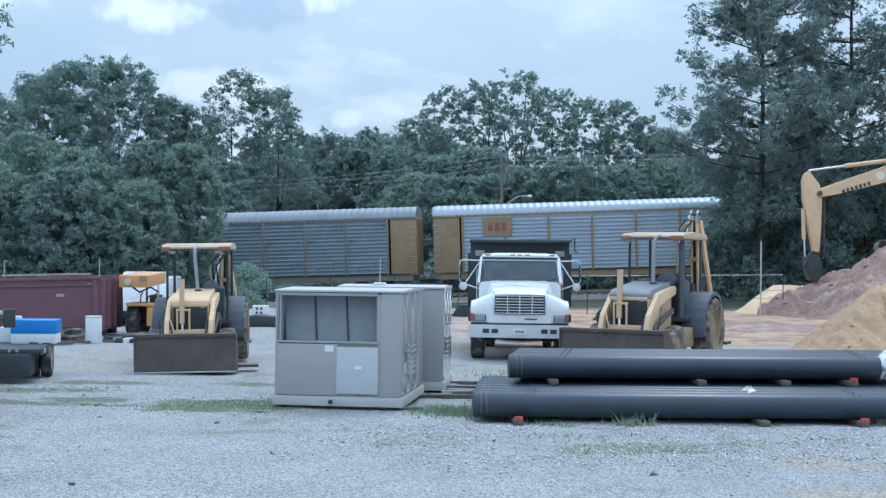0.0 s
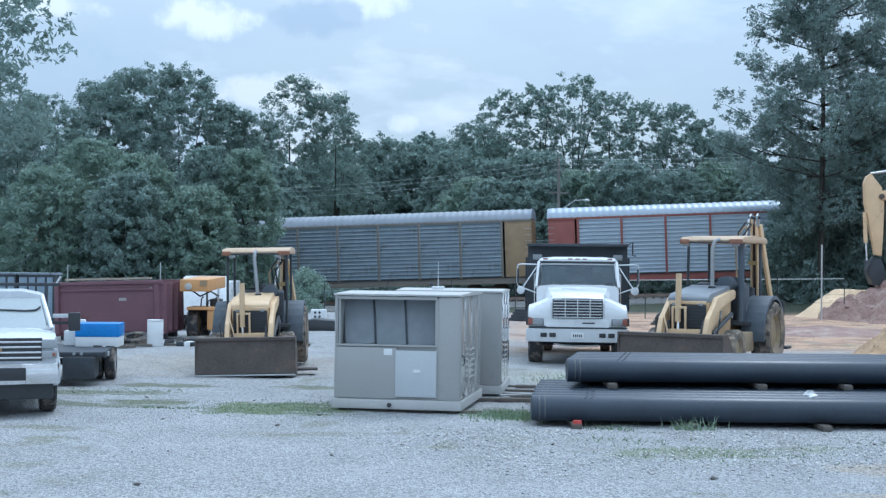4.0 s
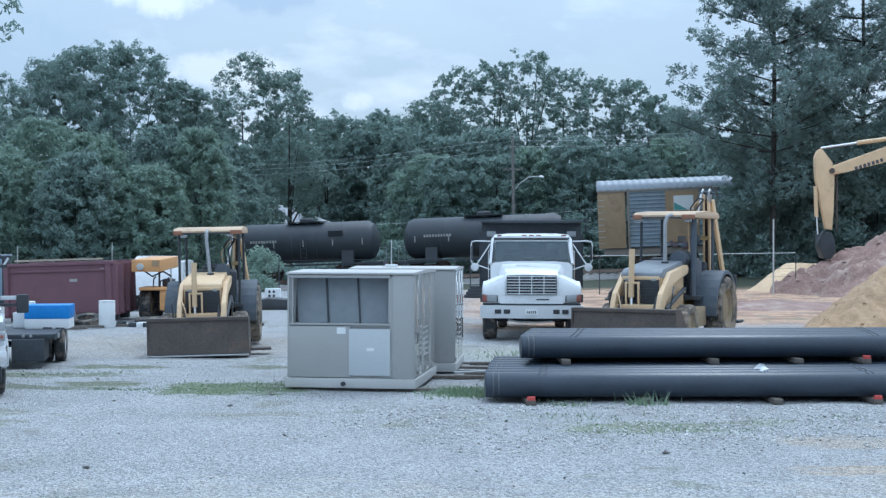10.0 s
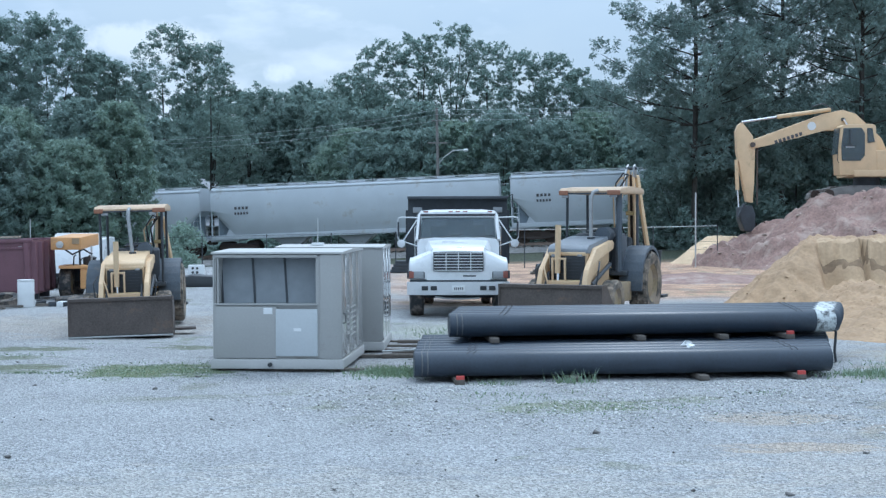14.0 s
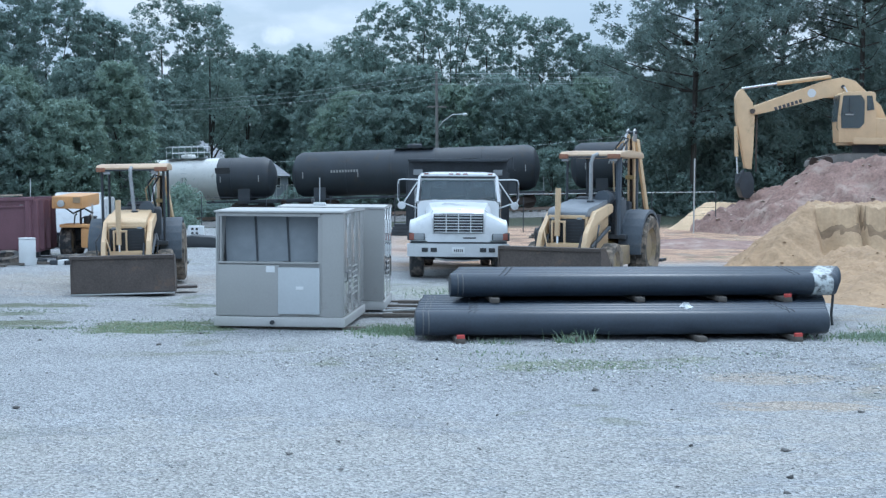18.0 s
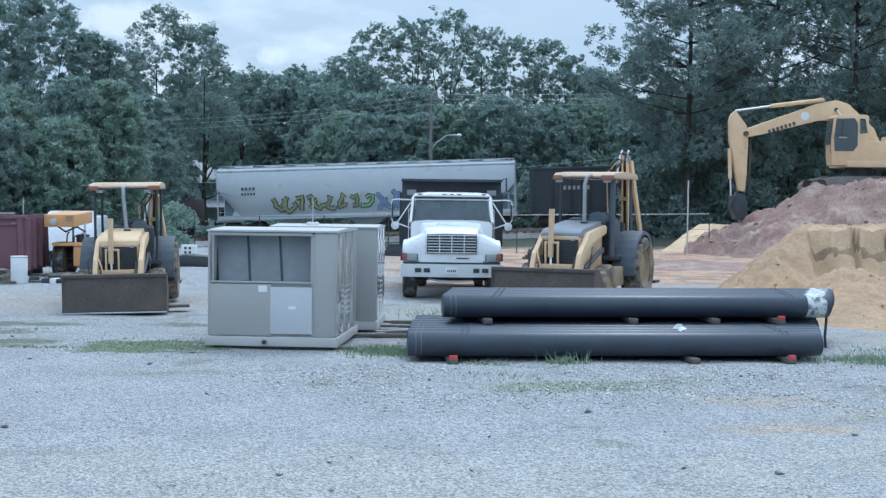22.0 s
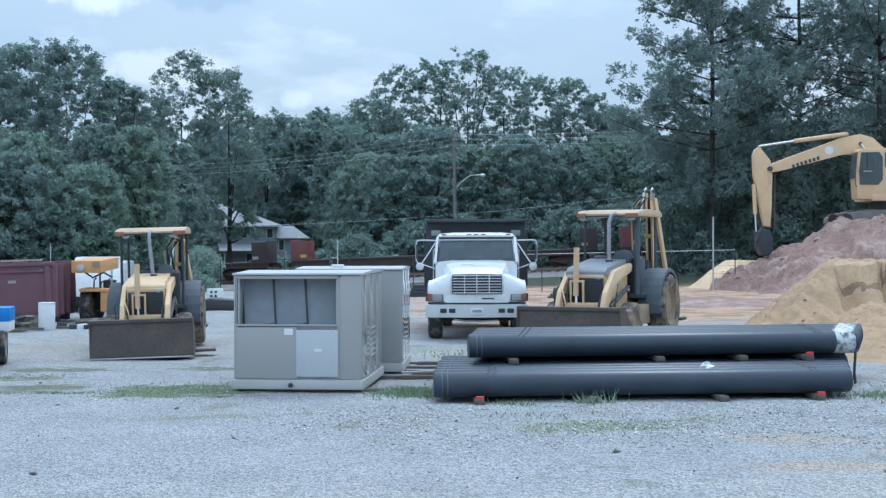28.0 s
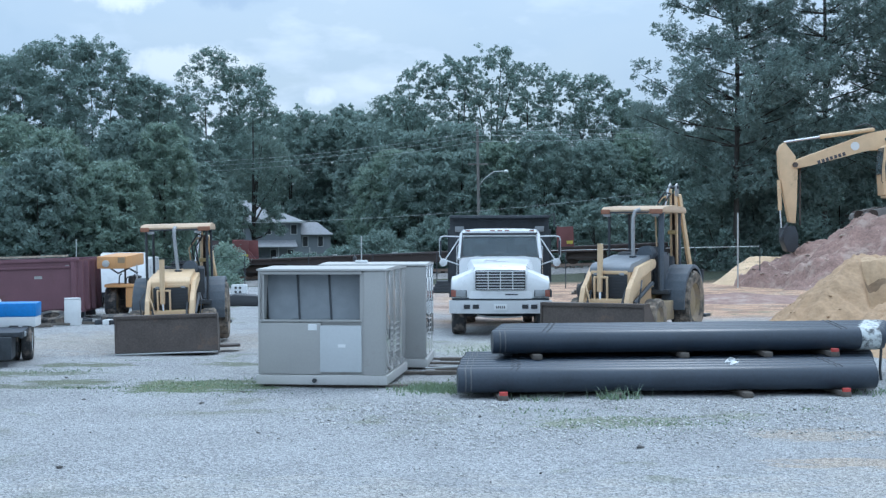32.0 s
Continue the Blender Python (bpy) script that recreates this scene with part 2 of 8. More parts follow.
M = {
    "beige": mat("unit_beige_paint", (0.36, 0.362, 0.355), 0.45, var=0.06, bump=0.04, dirt=(0.25, 0.23, 0.2), amount=0.1),
    "pale": mat("unit_pale_panel", (0.5, 0.53, 0.55), 0.4, var=0.05, bump=0.03),
    "gloss": mat("glossy_beige_door", (0.37, 0.372, 0.365), 0.18, var=0.04, bump=0.015, bscale=2.0, coat=0.8),
    "filter": mat("filter_mesh", (0.24, 0.265, 0.29), 0.8, var=0.15, scale=6, bump=0.5, bscale=120),
    "galv": mat("galvanised_steel", (0.55, 0.57, 0.58), 0.38, 0.7, var=0.12, scale=5, bump=0.08),
    "chrome": mat("chrome", (0.75, 0.76, 0.78), 0.15, 1.0, var=0.05, bump=0.0),
    "black": mat("black_plastic", (0.035, 0.039, 0.045), 0.5, var=0.2, bump=0.1),
    "pipe": mat("black_polyethylene", (0.034, 0.046, 0.066), 0.36, var=0.25, scale=1.5, bump=0.04),
    "white": mat("white_truck_paint", (0.74, 0.76, 0.78), 0.3, var=0.04, bump=0.02, coat=0.4, dirt=(0.5, 0.46, 0.4), amount=0.0),
    "grey": mat("grey_bumper_paint", (0.6, 0.62, 0.64), 0.45, var=0.08, bump=0.05),
    "dark": mat("dark_steel", (0.054, 0.062, 0.073), 0.55, 0.3, var=0.3, scale=4, bump=0.15),
    "rubber": mat("tyre_rubber", (0.045, 0.047, 0.05), 0.85, var=0.3, scale=8, bump=0.3, dirt=(0.25, 0.21, 0.175), amount=0.5, dscale=4),
    "yellow": mat("faded_yellow_paint", (0.5, 0.37, 0.17), 0.5, var=0.15, scale=3, bump=0.08, dirt=(0.3, 0.22, 0.12), amount=0.2, dscale=2.5),
    "pale_yellow": mat("sun_bleached_yellow", (0.66, 0.48, 0.29), 0.5, var=0.12, bump=0.06, dirt=(0.33, 0.25, 0.14), amount=0.12, dscale=2),
    "orange": mat("faded_orange_paint", (0.62, 0.33, 0.13), 0.5, var=0.15, bump=0.08, dirt=(0.3, 0.2, 0.12), amount=0.15),
    "muddy_tyre": mat("mud_caked_tyre_rubber", (0.07, 0.066, 0.06), 0.9, var=0.3, scale=6, bump=0.4, dirt=(0.3, 0.245, 0.19), amount=0.62, dscale=3),
    "mud_rim": mat("mud_caked_rim_paint", (0.3, 0.235, 0.14), 0.75, var=0.3, scale=5, dirt=(0.26, 0.21, 0.165), amount=0.5, dscale=4),
    "bucket": mat("worn_bucket_steel", (0.105, 0.088, 0.08), 0.6, 0.35, var=0.35, scale=2, bump=0.2, dirt=(0.2, 0.13, 0.09), amount=0.3),
    "maroon": mat("maroon_dumpster_paint", (0.165, 0.08, 0.1), 0.55, var=0.2, scale=1.5, bump=0.1, dirt=(0.12, 0.06, 0.05), amount=0.2),
    "wood": mat("weathered_timber", (0.13, 0.115, 0.1), 0.85, var=0.35, scale=6, bump=0.4, bscale=18),
    "pale_wood": mat("fresh_pale_timber", (0.42, 0.35, 0.28), 0.8, var=0.25, scale=5, bump=0.3, bscale=18),
    "red": mat("red_paint", (0.5, 0.07, 0.06), 0.5, var=0.15),
    "amber": mat("amber_lens", (0.27, 0.1, 0.075), 0.25, var=0.1, bump=0.0),
    "lamp": mat("lamp_glass", (0.36, 0.38, 0.4), 0.15, 0.3, var=0.1, bump=0.0),
    "pickup_white": mat("white_pickup_paint", (0.6, 0.63, 0.67), 0.25, var=0.05, bump=0.02, coat=0.5),
    # opaque pale base colour stands in for the sky's reflection on the glass
    "windscreen": mat("sky_painted_windscreen", (0.34, 0.38, 0.39), 0.07, var=0.1, scale=1.6, bump=0.0, coat=1.0),
    "glass": glass("tinted_glass", (0.24, 0.29, 0.32)),
    "blue": mat("blue_paint", (0.03, 0.22, 0.62), 0.45, var=0.15),
    "paper": mat("white_plastic", (0.72, 0.74, 0.75), 0.5, var=0.06),
    "rack_new": mat("galvanised_rack_panel", (0.5, 0.57, 0.65), 0.42, 0.45, var=0.12, scale=1.2),
    "rack_old": mat("weathered_rack_panel", (0.25, 0.3, 0.35), 0.55, 0.25, var=0.25, scale=1.0, dirt=(0.12, 0.11, 0.1), amount=0.25),
    "rack_post": mat("faded_tan_post_paint", (0.23, 0.205, 0.18), 0.6, var=0.2, scale=1.5),
    "roof_new": mat("bright_roof_sheet", (0.33, 0.38, 0.44), 0.4, 0.4, var=0.1, scale=1.0),
    "roof_old": mat("dull_roof_sheet", (0.24, 0.265, 0.3), 0.5, 0.4, var=0.2, scale=1.0),
    "tan": mat("tan_rack_paint", (0.33, 0.235, 0.14), 0.6, var=0.2, scale=1.5, dirt=(0.2, 0.13, 0.08), amount=0.2),
    "rust_red": mat("red_oxide_paint", (0.3, 0.1, 0.085), 0.6, var=0.25, scale=1.5),
    "hopper": mat("light_grey_hopper_paint", (0.5, 0.54, 0.58), 0.5, var=0.1, scale=0.8, dirt=(0.36, 0.34, 0.31), amount=0.15, dscale=0.8),
    "tank": mat("black_tank_paint", (0.042, 0.05, 0.062), 0.6, var=0.3, scale=0.8, dirt=(0.06, 0.055, 0.05), amount=0.25),
    "tank_white": mat("white_tank_band", (0.68, 0.68, 0.66), 0.45, var=0.1, dirt=(0.3, 0.27, 0.23), amount=0.2),
    "gondola": mat("black_gondola_paint", (0.042, 0.05, 0.062), 0.55, var=0.3, scale=0.8),
    "flatcar": mat("brown_flatcar_paint", (0.055, 0.04, 0.038), 0.65, var=0.3, scale=1.2),
    "bogie": mat("rusty_bogie_steel", (0.06, 0.045, 0.038), 0.75, 0.2, var=0.35, scale=3, bump=0.3),
    "rail": mat("rail_steel", (0.2, 0.15, 0.12), 0.4, 0.6, var=0.2),
    "graf_teal": mat("teal_spray_paint", (0.1, 0.32, 0.31), 0.5, var=0.25, scale=3),
    "graf_green": mat("green_spray_paint", (0.16, 0.34, 0.12), 0.5, var=0.25, scale=3),
    "graf_lime": mat("light_green_spray_paint", (0.22, 0.42, 0.17), 0.5, var=0.25, scale=3),
    "graf_olive": mat("olive_spray_paint", (0.24, 0.27, 0.12), 0.5, var=0.25, scale=3),
    "graf_slate": mat("slate_spray_paint", (0.12, 0.15, 0.19), 0.5, var=0.25, scale=3),
    "graf_pale": mat("pale_spray_paint", (0.42, 0.42, 0.45), 0.5, var=0.2, scale=3),
    "graf_pink": mat("mauve_spray_paint", (0.26, 0.17, 0.26), 0.5, var=0.25, scale=3),
    "graf_blue": mat("blue_spray_paint", (0.16, 0.25, 0.42), 0.5, var=0.25, scale=3),
    "graf_dark": mat("dark_spray_paint", (0.05, 0.05, 0.07), 0.5, var=0.25, scale=3),
    "cabinet_blue": mat("pale_blue_cabinet_paint", (0.24, 0.31, 0.38), 0.5, var=0.25, scale=3, bump=0.05),
    "lettering": mat("faded_white_lettering", (0.36, 0.36, 0.355), 0.6, var=0.2),
    "letter_dark": mat("dark_lettering", (0.08, 0.08, 0.09), 0.6, var=0.2),
    "bark": mat("bark", (0.06, 0.055, 0.05), 0.9, var=0.4, scale=4, bump=0.6, bscale=14),
    # leaf and needle colours lifted to make up for the haze over the woods
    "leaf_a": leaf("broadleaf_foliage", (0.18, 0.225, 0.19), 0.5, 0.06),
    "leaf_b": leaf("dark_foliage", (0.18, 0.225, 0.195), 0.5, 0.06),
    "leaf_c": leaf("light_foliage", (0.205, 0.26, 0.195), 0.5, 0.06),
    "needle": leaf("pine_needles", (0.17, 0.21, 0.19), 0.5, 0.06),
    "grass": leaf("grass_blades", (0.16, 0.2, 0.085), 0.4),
    "siding": mat("grey_siding", (0.27, 0.3, 0.33), 0.7, var=0.08),
    "shingle": mat("grey_shingles", (0.25, 0.26, 0.28), 0.85, var=0.25, scale=3, bump=0.4),
    "trim": mat("white_trim", (0.6, 0.62, 0.63), 0.6, var=0.05),
    "pole": mat("weathered_pole", (0.2, 0.19, 0.18), 0.85, var=0.3, scale=3),
    "stone": mat("grey_gravel_stone", (0.5, 0.5, 0.49), 0.9, var=0.2, island=0.3),
    "bulkhead_red": mat("faded_red_bulkhead_paint", (0.2, 0.075, 0.075), 0.65, var=0.3, scale=1.5),
    "bulkhead": mat("dull_red_steel", (0.06, 0.043, 0.045), 0.65, var=0.3, scale=1.5),
    "canopy_tan": mat("faded_canopy_tan", (0.5, 0.37, 0.25), 0.6, var=0.15, dirt=(0.25, 0.15, 0.1), amount=0.2),
    "rust": mat("rusty_brown", (0.27, 0.13, 0.08), 0.7, var=0.3),
    "mudguard": mat("blue_grey_mudguard", (0.075, 0.092, 0.115), 0.6, var=0.25, scale=4, dirt=(0.2, 0.17, 0.14), amount=0.2),
    "hood_grey": mat("faded_grey_hood_paint", (0.19, 0.21, 0.235), 0.5, var=0.15, scale=3),
    "unit_trim": mat("pale_unit_trim", (0.47, 0.47, 0.46), 0.5, var=0.07, bump=0.03),
    "stack": mat("dull_exhaust_steel", (0.34, 0.35, 0.36), 0.4, 0.8, var=0.2, scale=5, bump=0.08),
    "track": mat("dusty_track_steel", (0.2, 0.19, 0.18), 0.7, 0.2, var=0.3, scale=4, bump=0.3),
    "tarp": mat("green_tarp", (0.1, 0.17, 0.12), 0.6, var=0.25),
}


# ---- mesh helpers ----
def box(bm, sx, sy, sz, x, y, z, rot=None, bev=0.0):
    """A box of that size round the point, turned by degrees, with bevelled edges."""
    m = Matrix.Translation((x, y, z))
    if rot:
        m = m @ Euler([radians(a) for a in rot]).to_matrix().to_4x4()
    vs = bmesh.ops.create_cube(bm, size=1.0, matrix=m @ Matrix.Diagonal((sx, sy, sz, 1)))["verts"]
    if bev:
        es = list({e for v in vs for e in v.link_edges})
        bmesh.ops.bevel(bm, geom=es, offset=min(bev, 0.45 * min(sx, sy, sz)), segments=2, affect="EDGES", profile=0.6)
    return bm


def sweep(bm, pts, radii, seg=10, caps=True):
    """A round tube along the points, with one radius or one for each."""
    pts = [Vector(p) for p in pts]
    radii = [radii] * len(pts) if isinstance(radii, (int, float)) else radii
    rings, side = [], None
    for i, p in enumerate(pts):
        d = (pts[min(i + 1, len(pts) - 1)] - pts[max(i - 1, 0)]).normalized()
        if side is None:
            side = d.orthogonal().normalized()
        side = (side - d * side.dot(d)).normalized()
        up = d.cross(side)
        rings.append([bm.verts.new(p + (side * math.cos(a) + up * math.sin(a)) * radii[i]) for a in (2 * math.pi * k / seg for k in range(seg))])
    for a, b in zip(rings, rings[1:]):
        for k in range(seg):
            bm.faces.new((a[k], a[(k + 1) % seg], b[(k + 1) % seg], b[k]))
    if caps:
        bm.faces.new(rings[0][::-1])
        bm.faces.new(rings[-1])
    return bm


def rod(bm, p, q, r, seg=10, r2=None):
    return sweep(bm, [p, q], [r, r if r2 is None else r2], seg)


def prism(bm, pts, axis, a, b, bev=0.0):
    """A polygon drawn across an axis and drawn out along it from a to b. x: (y, z) points; y: (x, z); z: (x, y)."""
    put = {"x": lambda p, k: (k, p[0], p[1]), "y": lambda p, k: (p[0], k, p[1]), "z": lambda p, k: (p[0], p[1], k)}[axis]
    one, two = [bm.verts.new(put(p, a)) for p in pts], [bm.verts.new(put(p, b)) for p in pts]
    fs = [bm.faces.new(one[::-1]), bm.faces.new(two)]
    for i in range(len(pts)):
        j = (i + 1) % len(pts)
        fs.append(bm.faces.new((one[i], one[j], two[j], two[i])))
    if bev:
        bmesh.ops.bevel(bm, geom=list({e for f in fs for e in f.edges}), offset=bev, segments=2, affect="EDGES", profile=0.6)
    return bm


def lathe(bm, prof, axis, at, seg=24):
    """A turned shape: (radius, place along the axis) rows."""
    rings = []
    for r, h in prof:
        ring = []
        for k in range(seg):
            a = 2 * math.pi * k / seg
            c, s = r * math.cos(a), r * math.sin(a)
            ring.append(bm.verts.new(Vector(at) + Vector({"x": (h, c, s), "y": (c, h, s), "z": (c, s, h)}[axis])))
        rings.append(ring)
    for a, b in zip(rings, rings[1:]):
        for k in range(seg):
            bm.faces.new((a[k], a[(k + 1) % seg], b[(k + 1) % seg], b[k]))
    for ring in (rings[0], rings[-1]):
        if (ring[0].co - ring[seg // 2].co).length > 1e-5:
            bm.faces.new(ring)
    return bm


def B():
    return bmesh.new()


def mesh_of(name, bm, material, sharp=35):
    bmesh.ops.recalc_face_normals(bm, faces=bm.faces)
    me = bpy.data.meshes.new(name)
    bm.to_mesh(me)
    bm.free()
    me.shade_smooth()
    me.set_sharp_from_angle(angle=radians(sharp))
    me.materials.append(M[material])
    return me


def part(name, bm, material, parent, label="", m=None):
    """One mesh object under a thing or a part; bm is a bmesh or a finished mesh."""
    ob = new(name, bm if isinstance(bm, bpy.types.Mesh) else mesh_of(name, bm, material))
    ob.parent = parent
    if m is not None:
        ob.matrix_basis = m
    if label:
        ob["label"] = label
    return ob


def thing(name, m, label, category, group="", kind=""):
    ob = new(name)
    ob.empty_display_size = 0.2
    ob.matrix_basis = m
    return tagged(ob, label, category, group, kind)


def solo(name, bm, material, m, label, category, group="", kind=""):
    ob = new(name, bm if isinstance(bm, bpy.types.Mesh) else mesh_of(name, bm, material))
    ob.matrix_basis = m
    return tagged(ob, label, category, group, kind)


def raw_mesh(name, co, faces, material, smooth=False):
    """A mesh from arrays: corners (n, 3) and faces (m, 3 or 4)."""
    me = bpy.data.meshes.new(name)
    n, (m, k) = len(co), faces.shape
    me.vertices.add(n)
    me.vertices.foreach_set("co", np.asarray(co, np.float32).ravel())
    me.loops.add(m * k)
    me.loops.foreach_set("vertex_index", faces.astype(np.int32).ravel())
    me.polygons.add(m)
    me.polygons.foreach_set("loop_start", np.arange(0, m * k, k, dtype=np.int32))
    me.update(calc_edges=True)
    me.validate()
    if smooth:
        me.shade_smooth()
    me.materials.append(M[material])
    return me


# ---- the ground ----
SLOPE = 0.039                                   # rise of the railway to the right, set to fit the camera's view


def track_y(x):
    return 86 - 0.087 * x


def rail_z(x):
    return 0.26 + SLOPE * max(-62, min(62, x))


def step(a, b, v):
    u = np.clip((v - a) / (b - a), 0, 1)
    return u * u * (3 - 2 * u)


def ground_z(x, y):
    """The yard is level; beyond it the land follows the railway."""
    far = np.clip(x, -62, 62) * SLOPE - 0.35
    return far * step(58, 80, y)


def on_ground(x, y):
    return float(ground_z(x, y))


def ground_material():
    """Pale gravel, worn to tan earth in places and to red-brown earth at the back of the yard, green where weeds grow."""
    m = mat("yard_ground", (0.345, 0.352, 0.36), 0.95, var=0.22, scale=0.7, bump=0.9, bscale=26, dirt=(0.3, 0.285, 0.26), amount=0.14, dscale=0.16)
    n, l = m.node_tree.nodes, m.node_tree.links
    b = n["Principled BSDF"]
    base = b.inputs["Base Color"].links[0].from_socket
    tc = n.new("ShaderNodeTexCoord")
    xyz = n.new("ShaderNodeSeparateXYZ")
    l.new(tc.outputs["Object"], xyz.inputs[0])
    wob = n.new("ShaderNodeTexNoise")
    wob.inputs["Scale"].default_value, wob.inputs["Detail"].default_value = 0.22, 6
    l.new(tc.outputs["Object"], wob.inputs["Vector"])
    mott = n.new("ShaderNodeTexNoise")
    mott.inputs["Scale"].default_value, mott.inputs["Detail"].default_value = 1.3, 6
    l.new(tc.outputs["Object"], mott.inputs["Vector"])

    def calc(op, a, c):
        k = n.new("ShaderNodeMath")
        k.operation = op
        for i, v in enumerate((a, c)):
            if isinstance(v, (int, float)):
                k.inputs[i].default_value = v
            else:
                l.new(v, k.inputs[i])
        return k.outputs[0]

    def ramp(v, lo, hi):
        k = n.new("ShaderNodeMapRange")
        k.interpolation_type = "SMOOTHSTEP"
        k.inputs["From Min"].default_value, k.inputs["From Max"].default_value = lo, hi
        l.new(v, k.inputs["Value"])
        return k.outputs[0]

    def blend(under, colour, fac):
        k = n.new("ShaderNodeMixRGB")
        l.new(under, k.inputs["Color1"])
        l.new(fac, k.inputs["Fac"])
        if isinstance(colour, tuple):
            k.inputs["Color2"].default_value = (*colour, 1)
        else:
            l.new(colour, k.inputs["Color2"])
        return k.outputs["Color"]

    x, y, w = xyz.outputs[0], xyz.outputs[1], wob.outputs["Fac"]
    wy = calc("ADD", y, calc("MULTIPLY", w, 16.0))
    earth = n.new("ShaderNodeMixRGB")
    earth.inputs["Color1"].default_value, earth.inputs["Color2"].default_value = (0.5, 0.305, 0.2, 1), (0.6, 0.43, 0.3, 1)
    l.new(mott.outputs["Fac"], earth.inputs["Fac"])
    back = calc("MULTIPLY", ramp(wy, 40, 47), ramp(calc("ADD", x, calc("MULTIPLY", w, 6.0)), -1.5, 4.0))
    rut_map = n.new("ShaderNodeMapping")
    rut_map.inputs["Scale"].default_value = (0.3, 0.85, 1.0)
    rut = n.new("ShaderNodeTexNoise")
    rut.inputs["Scale"].default_value, rut.inputs["Detail"].default_value = 1.5, 8
    l.new(tc.outputs["Object"], rut_map.inputs["Vector"])
    l.new(rut_map.outputs["Vector"], rut.inputs["Vector"])
    ruts = blend(earth.outputs["Color"], (0.29, 0.19, 0.145), calc("MULTIPLY", ramp(rut.outputs["Fac"], 0.47, 0.62), 0.9))
    c = blend(base, ruts, back)
    sand = calc("MULTIPLY", ramp(mott.outputs["Fac"], 0.53, 0.66), ramp(x, 2.0, 7.0))
    c = blend(c, (0.37, 0.32, 0.255), calc("MULTIPLY", sand, 0.5))
    weeds = calc("MULTIPLY", ramp(mott.outputs["Fac"], 0.5, 0.62), ramp(w, 0.5, 0.62))
    c = blend(c, (0.15, 0.17, 0.08), calc("MULTIPLY", weeds, 0.5))
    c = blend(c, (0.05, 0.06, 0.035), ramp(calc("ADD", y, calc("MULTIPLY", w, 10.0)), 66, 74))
    # bare earth, sand and weeds with shapes of their own
    fray_map, fray = n.new("ShaderNodeMapping"), n.new("ShaderNodeTexNoise")
    fray_map.inputs["Scale"].default_value = (1.4, 3.4, 1.0)
    fray.inputs["Scale"].default_value, fray.inputs["Detail"].default_value, fray.inputs["Roughness"].default_value = 1.3, 7, 0.65
    l.new(tc.outputs["Object"], fray_map.inputs["Vector"])
    l.new(fray_map.outputs["Vector"], fray.inputs["Vector"])
    for px, py, rx, ry, colour, most in ((-4.4, 20.3, 1.8, 1.2, (0.13, 0.165, 0.075), 0.9), (-6.6, 21.0, 1.2, 0.45, (0.13, 0.15, 0.085), 0.85), (-4.4, 24.0, 1.0, 0.5, (0.13, 0.15, 0.085), 0.8), (-7.3, 23.6, 1.3, 0.6, (0.13, 0.15, 0.085), 0.85), (-0.6, 20.1, 0.9, 0.9, (0.12, 0.16, 0.065), 0.9), (1.7, 16.4, 1.5, 0.8, (0.2, 0.225, 0.14), 0.75), (3.3, 16.9, 0.7, 0.5, (0.2, 0.225, 0.14), 0.6), (-1.0, 10.5, 7.0, 2.6, (0.42, 0.405, 0.375), 0.55), (5.0, 12.0, 3.5, 2.0, (0.43, 0.405, 0.37), 0.5),
                                         (4.0, 15.4, 1.2, 0.6, (0.4, 0.345, 0.28), 0.7), (3.9, 13.5, 1.3, 0.45, (0.41, 0.345, 0.275), 0.8), (5.3, 14.5, 1.0, 0.5, (0.4, 0.345, 0.285), 0.55), (7.4, 16.0, 1.6, 0.8, (0.42, 0.33, 0.23), 0.5),
                                         (-8.4, 22.2, 2.4, 0.6, (0.13, 0.155, 0.09), 0.8), (-7.4, 20.4, 1.6, 0.45, (0.13, 0.155, 0.09), 0.75), (9.0, 22.0, 2.5, 2.0, (0.4, 0.36, 0.28), 0.6),
                                         (-7.6, 29.0, 5.0, 4.5, (0.42, 0.36, 0.29), 0.45), (0.5, 27, 2.5, 2.5, (0.35, 0.36, 0.27), 0.5)):
        away = calc("ADD", calc("POWER", calc("ABSOLUTE", calc("DIVIDE", calc("SUBTRACT", x, px), rx), 0.0), 2.0), calc("POWER", calc("ABSOLUTE", calc("DIVIDE", calc("SUBTRACT", y, py), ry), 0.0), 2.0))
        spot = ramp(calc("ADD", away, calc("MULTIPLY", calc("ADD", mott.outputs["Fac"], calc("MULTIPLY", fray.outputs["Fac"], 2.4)), 1.3)), 3.0, 2.35)
        c = blend(c, colour, calc("MULTIPLY", spot, most))
    chip = n.new("ShaderNodeTexVoronoi")
    chip.inputs["Scale"].default_value = 42
    l.new(tc.outputs["Object"], chip.inputs["Vector"])
    tone = n.new("ShaderNodeSeparateColor")
    l.new(chip.outputs["Color"], tone.inputs[0])
    shade = n.new("ShaderNodeMapRange")
    shade.inputs["To Min"].default_value, shade.inputs["To Max"].default_value = 0.58, 1.4
    l.new(tone.outputs[0], shade.inputs["Value"])
    mul = n.new("ShaderNodeMixRGB")
    mul.blend_type, mul.inputs["Fac"].default_value = "MULTIPLY", 1.0
    l.new(c, mul.inputs["Color1"])
    l.new(shade.outputs[0], mul.inputs["Color2"])
    l.new(mul.outputs["Color"], b.inputs["Base Color"])
    relief_bump = n.new("ShaderNodeBump")
    relief_bump.inputs["Strength"].default_value, relief_bump.inputs["Distance"].default_value = 0.8, 0.03
    l.new(chip.outputs["Distance"], relief_bump.inputs["Height"])
    l.new(b.inputs["Normal"].links[0].from_socket, relief_bump.inputs["Normal"])
    l.new(relief_bump.outputs["Normal"], b.inputs["Normal"])
    return m


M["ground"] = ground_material()


